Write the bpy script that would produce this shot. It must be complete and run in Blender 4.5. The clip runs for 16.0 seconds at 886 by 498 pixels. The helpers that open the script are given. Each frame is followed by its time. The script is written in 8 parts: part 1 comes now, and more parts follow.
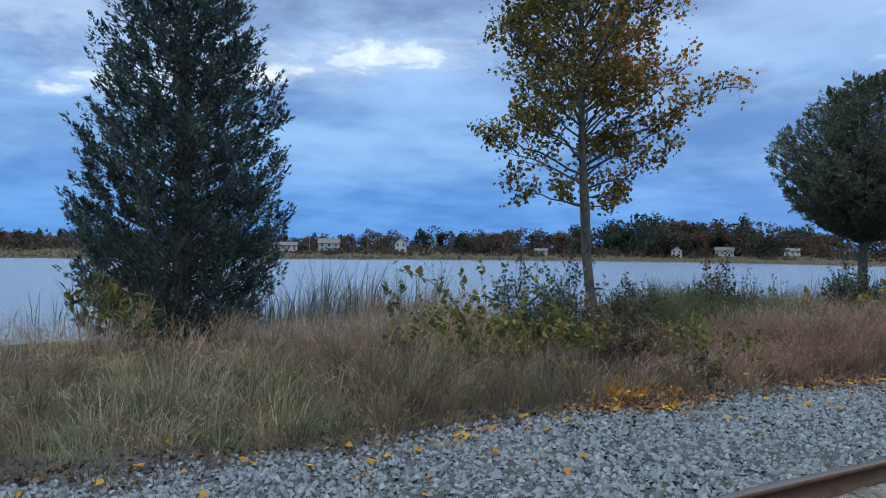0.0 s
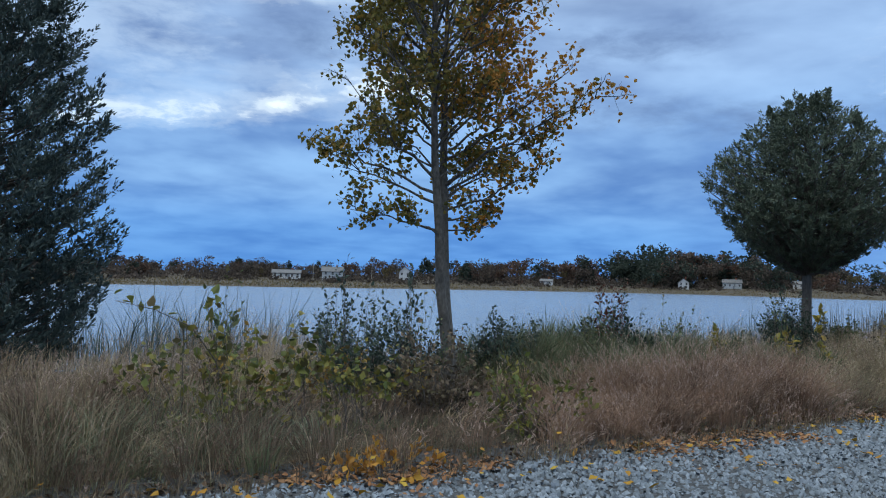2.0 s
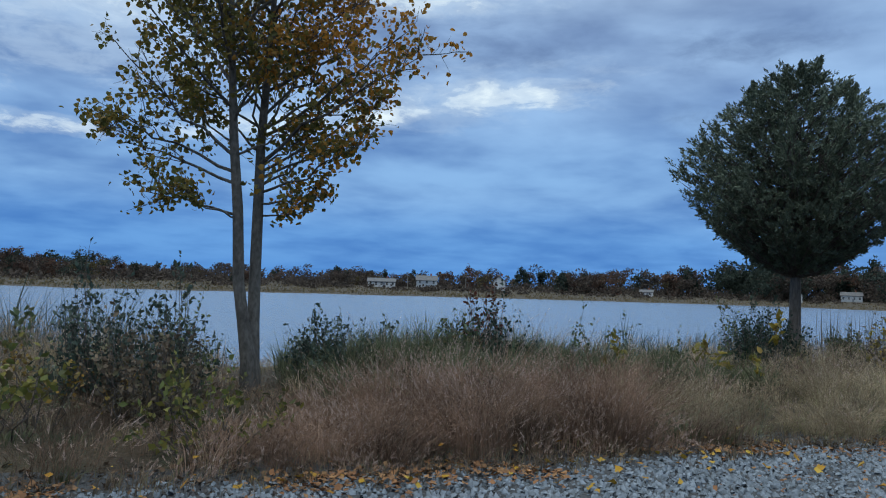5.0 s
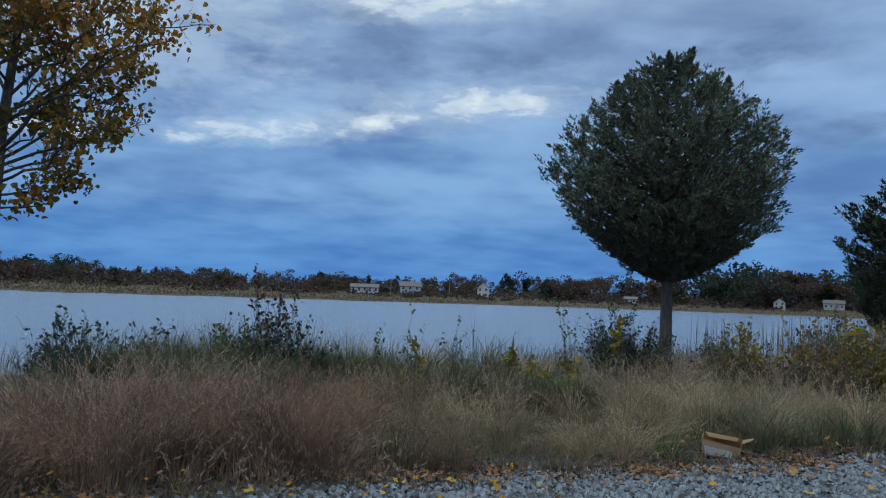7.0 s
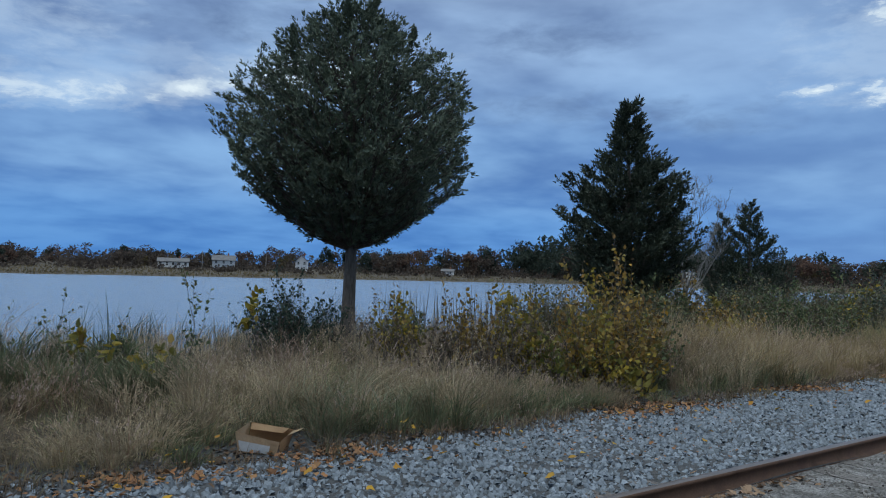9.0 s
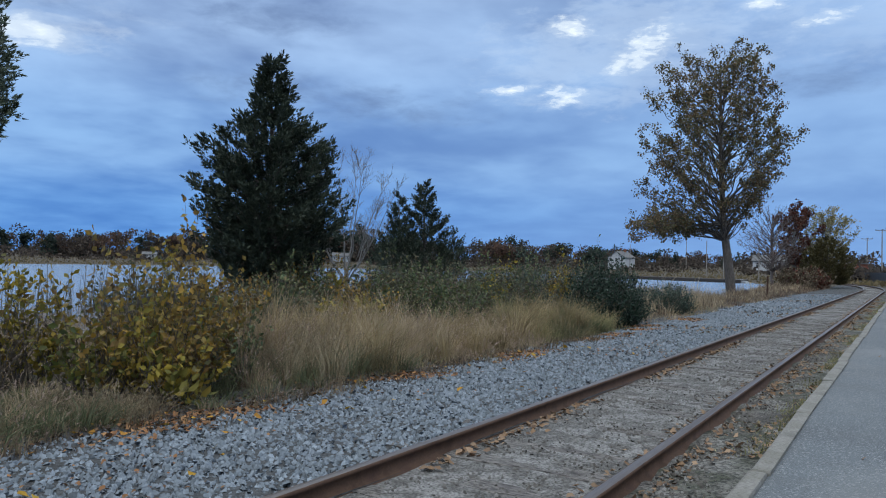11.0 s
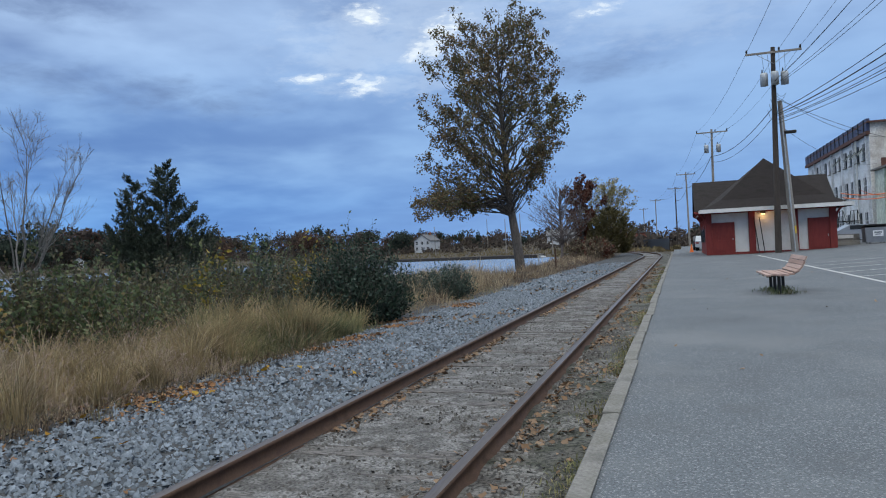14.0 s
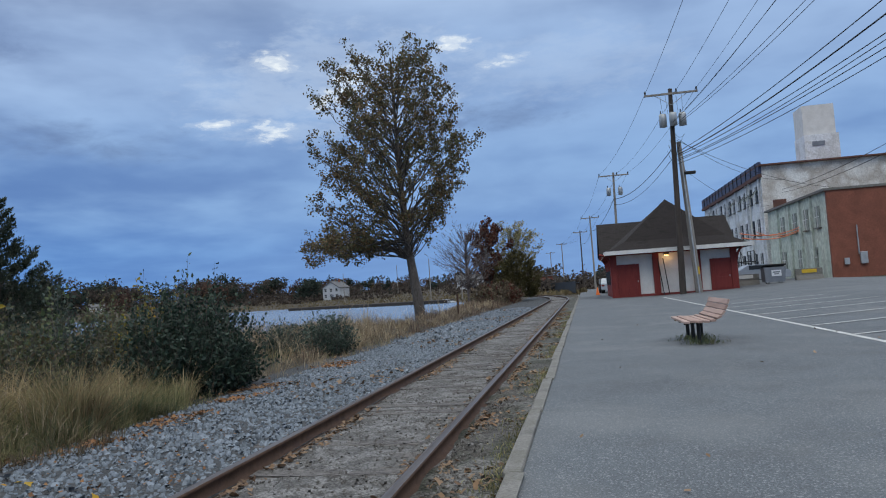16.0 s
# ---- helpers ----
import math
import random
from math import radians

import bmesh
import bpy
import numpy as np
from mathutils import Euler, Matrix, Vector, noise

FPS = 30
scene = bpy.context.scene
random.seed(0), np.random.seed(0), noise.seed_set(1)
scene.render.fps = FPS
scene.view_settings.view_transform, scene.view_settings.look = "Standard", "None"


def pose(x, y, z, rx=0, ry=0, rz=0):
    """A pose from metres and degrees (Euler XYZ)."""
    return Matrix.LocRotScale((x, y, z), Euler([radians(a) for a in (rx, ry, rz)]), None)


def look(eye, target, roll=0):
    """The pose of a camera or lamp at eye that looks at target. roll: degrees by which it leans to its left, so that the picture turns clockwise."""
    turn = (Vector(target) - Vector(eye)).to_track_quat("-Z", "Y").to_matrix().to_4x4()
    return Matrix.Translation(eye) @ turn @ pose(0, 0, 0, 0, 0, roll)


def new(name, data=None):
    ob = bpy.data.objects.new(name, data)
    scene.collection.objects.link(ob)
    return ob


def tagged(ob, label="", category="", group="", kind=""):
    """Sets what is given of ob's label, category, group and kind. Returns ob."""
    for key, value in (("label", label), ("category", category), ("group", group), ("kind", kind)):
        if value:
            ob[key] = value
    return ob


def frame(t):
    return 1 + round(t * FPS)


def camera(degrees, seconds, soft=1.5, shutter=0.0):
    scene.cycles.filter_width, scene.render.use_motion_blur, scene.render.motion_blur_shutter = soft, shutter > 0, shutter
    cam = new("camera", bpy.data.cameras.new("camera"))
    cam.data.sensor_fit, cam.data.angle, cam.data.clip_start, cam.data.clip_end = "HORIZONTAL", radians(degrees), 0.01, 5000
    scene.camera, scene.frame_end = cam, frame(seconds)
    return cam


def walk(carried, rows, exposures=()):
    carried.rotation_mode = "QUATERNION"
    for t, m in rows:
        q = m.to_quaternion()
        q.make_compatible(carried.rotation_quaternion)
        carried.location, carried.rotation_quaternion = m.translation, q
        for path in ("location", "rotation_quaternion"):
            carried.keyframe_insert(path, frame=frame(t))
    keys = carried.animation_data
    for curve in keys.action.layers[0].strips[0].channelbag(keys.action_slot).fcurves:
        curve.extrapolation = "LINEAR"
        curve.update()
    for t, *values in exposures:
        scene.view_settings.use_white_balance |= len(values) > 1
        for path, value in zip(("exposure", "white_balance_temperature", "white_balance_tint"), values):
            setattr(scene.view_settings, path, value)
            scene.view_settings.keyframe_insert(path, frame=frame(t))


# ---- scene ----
cam = camera(61.8, 16.0, soft=1.1)
PATH = [
    (0, (0.142, 0.186, 1.544), (1.155, 1.911, 1.556), 0.8),
    (0.5, (0.901, 0.229, 1.544), (1.895, 1.964, 1.576), 1.0),
    (1, (1.651, 0.272, 1.555), (2.644, 2.008, 1.615), 1.0),
    (1.5, (2.4, 0.246, 1.566), (3.394, 1.98, 1.635), 0.9),
    (2, (3.169, 0.214, 1.592), (4.157, 1.95, 1.683), 1.4),
    (2.5, (3.924, 0.209, 1.601), (4.918, 1.943, 1.66), 2.2),
    (3, (4.653, 0.208, 1.602), (5.644, 1.944, 1.672), 3.1),
    (3.2, (4.945, 0.199, 1.6), (5.915, 1.946, 1.677), 3.1),
    (5.3, (7.867, -0.047, 1.483), (8.598, 1.812, 1.591), 1.9),
    (5.5, (8.149, -0.053, 1.481), (8.883, 1.805, 1.58), 2.0),
    (6, (8.867, -0.057, 1.49), (9.523, 1.83, 1.581), 2.4),
    (6.5, (9.607, -0.1, 1.511), (10.288, 1.779, 1.604), 2.2),
    (7, (10.395, -0.161, 1.546), (11.16, 1.683, 1.673), 2.2),
    (7.5, (11.186, -0.111, 1.545), (11.978, 1.72, 1.692), 2.1),
    (8, (11.991, -0.076, 1.55), (12.801, 1.746, 1.697), 2.2),
    (8.5, (12.786, -0.147, 1.555), (13.762, 1.596, 1.658), 2.1),
    (9, (13.572, -0.207, 1.567), (14.75, 1.408, 1.638), 1.6),
    (9.5, (14.348, -0.187, 1.545), (15.772, 1.216, 1.592), 2.0),
    (9.6, (14.494, -0.183, 1.541), (15.962, 1.175, 1.593), 2.4),
    (10, (15.046, -0.15, 1.525), (16.599, 1.111, 1.567), 1.0),
    (10.2, (15.331, -0.124, 1.518), (16.912, 1.1, 1.55), 0.9),
    (12.3, (18.401, 0.069, 1.485), (20.259, 0.806, 1.56), 1.3),
    (12.5, (18.702, 0.078, 1.477), (20.579, 0.766, 1.543), 1.1),
    (13, (19.499, 0.132, 1.441), (21.382, 0.806, 1.46), -1.5),
    (13.5, (20.278, 0.212, 1.431), (22.167, 0.868, 1.418), -2.6),
    (14, (21.06, 0.263, 1.426), (22.966, 0.868, 1.431), -2.8),
    (14.5, (21.802, 0.331, 1.418), (23.725, 0.881, 1.439), -1.7),
    (15, (22.536, 0.325, 1.415), (24.47, 0.835, 1.451), -3.2),
    (15.5, (23.264, 0.308, 1.42), (25.213, 0.752, 1.49), -3.6),
    (16, (23.96, 0.232, 1.415), (25.923, 0.599, 1.53), -3.8),
]
walk(cam, [(t, look(eye, target, roll)) for t, eye, target, roll in PATH],
     exposures=((0, 0.32, 6500, 6), (1.5, 0.30, 6480, 5), (2.5, 0.28, 6450, 4), (3, 0.20, 6450, 4), (5.5, 0.05, 6430, 3), (7, -0.10, 6420, 3), (8, -0.12, 6420, 3), (9, -0.02, 6420, 4), (10, 0.25, 6560, 6), (12.5, 0.15, 6600, 7), (14, 0.23, 6800, 8), (15.5, 0.17, 6800, 9), (16, 0.04, 6800, 9)))

# ---- sky and sun ----
world = bpy.data.worlds.new("dusk_sky")
scene.world = world
world.use_nodes = True
wn, wl = world.node_tree.nodes, world.node_tree.links
wn.clear()


def wmath(op, a, b=None, c=None):
    n = wn.new("ShaderNodeMath")
    n.operation = op
    for i, v in enumerate((a, b, c)):
        if v is None:
            continue
        if isinstance(v, (int, float)):
            n.inputs[i].default_value = v
        else:
            wl.new(v, n.inputs[i])
    return n.outputs[0]


def wramp(fac, stops):
    n = wn.new("ShaderNodeValToRGB")
    n.color_ramp.interpolation = "EASE"
    while len(n.color_ramp.elements) < len(stops):
        n.color_ramp.elements.new(0.5)
    for e, (p, col) in zip(n.color_ramp.elements, stops):
        e.position, e.color = p, (*col, 1)
    wl.new(fac, n.inputs[0])
    return n.outputs[0]


def wmix(fac, a, b, mode="MIX"):
    n = wn.new("ShaderNodeMix")
    n.data_type, n.blend_type = "RGBA", mode
    for sock, v in ((n.inputs[0], fac), (n.inputs[6], a), (n.inputs[7], b)):
        if isinstance(v, (int, float)):
            sock.default_value = v
        elif isinstance(v, tuple):
            sock.default_value = (*v, 1)
        else:
            wl.new(v, sock)
    return n.outputs[2]


def wnoise(vec, scale, detail, rough, dist=0.0):
    n = wn.new("ShaderNodeTexNoise")
    n.inputs["Scale"].default_value, n.inputs["Detail"].default_value = scale, detail
    n.inputs["Roughness"].default_value, n.inputs["Distortion"].default_value = rough, dist
    wl.new(vec, n.inputs["Vector"])
    return n.outputs[0]


def wcombine(x, y, z=0.0):
    n = wn.new("ShaderNodeCombineXYZ")
    for i, v in enumerate((x, y, z)):
        if isinstance(v, (int, float)):
            n.inputs[i].default_value = v
        else:
            wl.new(v, n.inputs[i])
    return n.outputs[0]


SUN_AZ, SUN_EL = 195.0, 50.0        # degrees from +x towards +y, and above the horizon
tc = wn.new("ShaderNodeTexCoord")
sep = wn.new("ShaderNodeSeparateXYZ")
wl.new(tc.outputs["Generated"], sep.inputs[0])
DX, DY, DZ = sep.outputs
el = wmath("MULTIPLY", wmath("ARCSINE", DZ), 57.2958)
az = wmath("MULTIPLY", wmath("ARCTAN2", DY, DX), 57.2958)
el0 = wmath("MAXIMUM", el, 0.0)
# a layer of cloud at one height, seen in perspective, and long streaks towards the horizon
lift = wmath("ADD", wmath("MAXIMUM", DZ, 0.0), 0.16)
plane = wcombine(wmath("DIVIDE", DX, lift), wmath("DIVIDE", DY, lift), 0.3)
streak = wcombine(wmath("MULTIPLY", az, 0.035), wmath("MULTIPLY", el, 0.16), 1.7)
fine_streak = wcombine(wmath("MULTIPLY", az, 0.10), wmath("MULTIPLY", el, 0.55), 4.4)
n_big = wnoise(plane, 1.05, 4.0, 0.48, 0.2)
n_fine = wnoise(plane, 3.2, 4.0, 0.5, 0.2)
n_str = wnoise(streak, 1.15, 5.0, 0.5, 0.15)
n_str2 = wnoise(fine_streak, 1.0, 5.0, 0.55, 0.2)
body = wmath("ADD", wmath("ADD", wmath("MULTIPLY", n_big, 0.44), wmath("MULTIPLY", n_str, 0.22)), wmath("ADD", wmath("MULTIPLY", n_fine, 0.26), wmath("MULTIPLY", n_str2, 0.08)))
elf = wmath("DIVIDE", el0, 60.0)
dark = wramp(elf, [(0.0, (0.060, 0.200, 0.560)), (0.06, (0.066, 0.198, 0.540)), (0.15, (0.096, 0.206, 0.490)), (0.30, (0.124, 0.200, 0.410)), (0.5, (0.33, 0.42, 0.57)), (0.8, (1.00, 1.12, 1.28))])
light = wramp(elf, [(0.0, (0.092, 0.265, 0.650)), (0.05, (0.138, 0.330, 0.715)), (0.13, (0.250, 0.440, 0.770)), (0.30, (0.360, 0.520, 0.810)), (0.5, (0.72, 0.85, 1.04)), (0.8, (1.52, 1.66, 1.83))])
cloudfac = wramp(body, [(0.35, (0, 0, 0)), (0.62, (1, 1, 1))])
sky = wmix(cloudfac, dark, light)
# the cloud thins out and pales towards the far end of the track
pale = wramp(wmath("DIVIDE", wmath("ABSOLUTE", az), 60.0), [(0.1, (0.55, 0.55, 0.55)), (0.9, (0, 0, 0))])
sky = wmix(wmath("MULTIPLY", pale, wmath("SUBTRACT", 1.0, wmath("MINIMUM", elf, 1.0))), sky, (0.235, 0.385, 0.680))


def gap(az0, el0_, wide, high, tilt, seed, grain=1.0):
    """A ragged opening in the cloud: how far open it is, 0 to 1."""
    da, de = wmath("SUBTRACT", az, az0), wmath("SUBTRACT", el, el0_)
    de = wmath("SUBTRACT", de, wmath("MULTIPLY", da, tilt))
    q = wmath("ADD", wmath("POWER", wmath("DIVIDE", wmath("ABSOLUTE", da), wide), 2.0), wmath("POWER", wmath("DIVIDE", wmath("ABSOLUTE", de), high), 2.0))
    v = wcombine(wmath("MULTIPLY", az, 0.16 * grain), wmath("MULTIPLY", el, 0.42 * grain), seed)
    rag = wnoise(v, 1.5, 8.0, 0.62, 0.25)
    return wmath("SUBTRACT", wmath("ADD", wmath("SUBTRACT", 1.0, q), wmath("MULTIPLY", wmath("SUBTRACT", rag, 0.5), 4.2)), 0.12)


for spot in ((67.0, 18.3, 11.0, 2.2, -0.03, 31.0), (46.0, 18.0, 7.0, 2.0, -0.03, 37.0), (40.0, 12.4, 12.0, 1.5, 0.05, 33.0), (8.0, 13.2, 9.0, 1.2, 0.0, 35.0)):
    bank = wramp(wmath("ADD", wmath("MULTIPLY", gap(*spot), 0.32), 0.15), [(0.0, (0, 0, 0)), (0.85, (0.8, 0.8, 0.8))])
    sky = wmix(bank, sky, (0.112, 0.178, 0.355))
for spot, strength in (((18.0, 16.0, 11.0, 4.2, -0.05, 51.0, 1.6), 0.85), ((72.0, 14.0, 17.0, 2.4, -0.12, 53.0, 1.4), 0.60), ((92.0, 18.0, 14.0, 4.6, 0.0, 55.0, 1.2), 1.0), ((70.0, 23.5, 14.0, 3.0, -0.05, 57.0, 1.2), 0.8), ((0.0, 16.5, 8.0, 2.5, 0.0, 61.0, 1.8), 0.45)):
    thin = wramp(wmath("ADD", wmath("MULTIPLY", gap(*spot), 0.34), 0.18), [(0.0, (0, 0, 0)), (0.5, (0.45 * strength,) * 3), (1.0, (strength,) * 3)])
    sky = wmix(thin, sky, (0.50, 0.63, 0.84))
for spot in ((81.0, 11.9, 7.5, 1.3, -0.12, 3.1), (64.5, 14.9, 8.5, 1.3, -0.04, 8.7), (73.0, 13.1, 4.0, 0.8, -0.10, 6.3), (97.5, 10.4, 5.0, 0.9, 0.0, 5.2), (17.2, 16.2, 2.4, 1.6, -0.45, 11.3, 3.0), (19.3, 14.9, 1.0, 0.6, -0.3, 12.1, 3.0),
             (23.2, 12.8, 1.8, 0.9, -0.05, 14.9, 3.0), (27.2, 13.4, 2.4, 0.4, -0.1, 15.9, 3.0), (22.6, 17.8, 1.7, 0.9, 0.1, 17.0, 3.0), (69.0, 22.3, 9.0, 1.9, -0.12, 21.0), (8.8, 18.7, 2.0, 0.7, 0.0, 23.0, 3.0), (5.0, 17.2, 2.2, 0.5, -0.1, 24.4, 3.0),
             (118.0, 14.0, 16.0, 3.0, 0.03, 41.0), (100.0, 20.0, 14.0, 2.4, 0.0, 43.0)):
    opened = wramp(wmath("ADD", wmath("MULTIPLY", gap(*spot), 0.42), 0.16), [(0.0, (0, 0, 0)), (0.28, (0.14, 0.14, 0.14)), (0.50, (0.55, 0.55, 0.55)), (0.82, (0.97, 0.97, 0.97))])
    sky = wmix(opened, sky, (0.82, 0.90, 0.98))
nishita = wn.new("ShaderNodeTexSky")
nishita.sky_type, nishita.sun_disc = "NISHITA", False
nishita.sun_elevation, nishita.sun_rotation = radians(SUN_EL), radians(90 - SUN_AZ)
bg_clear = wn.new("ShaderNodeBackground")
bg_clear.inputs[1].default_value = 0.002
wl.new(nishita.outputs[0], bg_clear.inputs[0])
bg_cloud = wn.new("ShaderNodeBackground")
bg_cloud.inputs[1].default_value = 1.0
wl.new(sky, bg_cloud.inputs[0])
both = wn.new("ShaderNodeAddShader")
wl.new(bg_clear.outputs[0], both.inputs[0])
wl.new(bg_cloud.outputs[0], both.inputs[1])
wout = wn.new("ShaderNodeOutputWorld")
wl.new(both.outputs[0], wout.inputs[0])

sun = new("sun", bpy.data.lights.new("sun", "SUN"))
sun.data.energy, sun.data.angle, sun.data.color = 0.62, radians(40), (1.0, 0.95, 0.88)
sun_dir = Vector((math.cos(radians(SUN_AZ)) * math.cos(radians(SUN_EL)), math.sin(radians(SUN_AZ)) * math.cos(radians(SUN_EL)), math.sin(radians(SUN_EL))))
sun.matrix_world = look(sun_dir * 60, (0, 0, 0))

# ---- materials ----


def material(name, colours, rough=0.8, metal=0.0, scale=4.0, fine=40.0, bump=0.2, bump_size=0.01, by="noise", spec=0.3, detail=6.0, stretch=(1, 1, 1), dirt=0.25, sheer=0.0, crisp=0.175):
    """A procedural surface: colours (two or more) mixed by noise, by piece or by object, with finer grain and relief."""
    m = bpy.data.materials.new(name)
    m.use_nodes = True
    nt, lk = m.node_tree.nodes, m.node_tree.links
    bsdf = nt["Principled BSDF"]
    co = nt.new("ShaderNodeTexCoord")
    mp = nt.new("ShaderNodeMapping")
    mp.inputs["Scale"].default_value = stretch
    mp.inputs["Rotation"].default_value = (0.37, 0.53, 0.71) if stretch == (1, 1, 1) else (0.0, 0.0, 0.0)
    mp.inputs["Location"].default_value = (0.31, 0.47, 0.63)
    lk.new(co.outputs["Object"], mp.inputs[0])
    big = nt.new("ShaderNodeTexNoise")
    big.inputs["Scale"].default_value, big.inputs["Detail"].default_value = scale, detail
    lk.new(mp.outputs[0], big.inputs["Vector"])
    small = nt.new("ShaderNodeTexNoise")
    small.inputs["Scale"].default_value, small.inputs["Detail"].default_value = fine, 4.0
    lk.new(mp.outputs[0], small.inputs["Vector"])
    ramp = nt.new("ShaderNodeValToRGB")
    els = ramp.color_ramp.elements
    while len(els) < len(colours):
        els.new(0.5)
    lo, hi = (0.30, 0.70) if by == "noise" else (0.0, 1.0)
    for k, c in enumerate(colours):
        els[k].position = lo + (hi - lo) * k / max(1, len(colours) - 1)
        els[k].color = (*c, 1)
    if by == "noise":
        lk.new(big.outputs[0], ramp.inputs[0])
    elif by == "island":
        g = nt.new("ShaderNodeNewGeometry")
        lk.new(g.outputs["Random Per Island"], ramp.inputs[0])
    else:
        g = nt.new("ShaderNodeObjectInfo")
        lk.new(g.outputs["Random"], ramp.inputs[0])
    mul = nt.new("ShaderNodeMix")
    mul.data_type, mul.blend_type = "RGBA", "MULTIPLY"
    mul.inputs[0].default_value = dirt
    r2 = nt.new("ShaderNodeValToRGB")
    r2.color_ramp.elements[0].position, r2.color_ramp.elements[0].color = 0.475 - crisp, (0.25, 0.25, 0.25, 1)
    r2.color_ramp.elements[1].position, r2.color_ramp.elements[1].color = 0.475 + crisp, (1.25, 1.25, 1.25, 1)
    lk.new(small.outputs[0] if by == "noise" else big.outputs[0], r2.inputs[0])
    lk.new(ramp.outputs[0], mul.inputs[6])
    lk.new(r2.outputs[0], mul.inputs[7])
    lk.new(mul.outputs[2], bsdf.inputs["Base Color"])
    bsdf.inputs["Roughness"].default_value, bsdf.inputs["Metallic"].default_value = rough, metal
    bsdf.inputs["Specular IOR Level"].default_value = spec
    if bump > 0:
        b = nt.new("ShaderNodeBump")
        b.inputs["Strength"].default_value, b.inputs["Distance"].default_value = bump, bump_size
        lk.new(small.outputs[0], b.inputs["Height"])
        lk.new(b.outputs[0], bsdf.inputs["Normal"])
    if sheer > 0:
        tr = nt.new("ShaderNodeBsdfTranslucent")
        lk.new(mul.outputs[2], tr.inputs[0])
        mx = nt.new("ShaderNodeMixShader")
        mx.inputs[0].default_value = sheer
        lk.new(bsdf.outputs[0], mx.inputs[1])
        lk.new(tr.outputs[0], mx.inputs[2])
        lk.new(mx.outputs[0], nt["Material Output"].inputs[0])
    return m


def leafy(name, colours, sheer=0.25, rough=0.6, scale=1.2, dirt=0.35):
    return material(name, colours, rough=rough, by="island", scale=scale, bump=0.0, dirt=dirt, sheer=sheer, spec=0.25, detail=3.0)


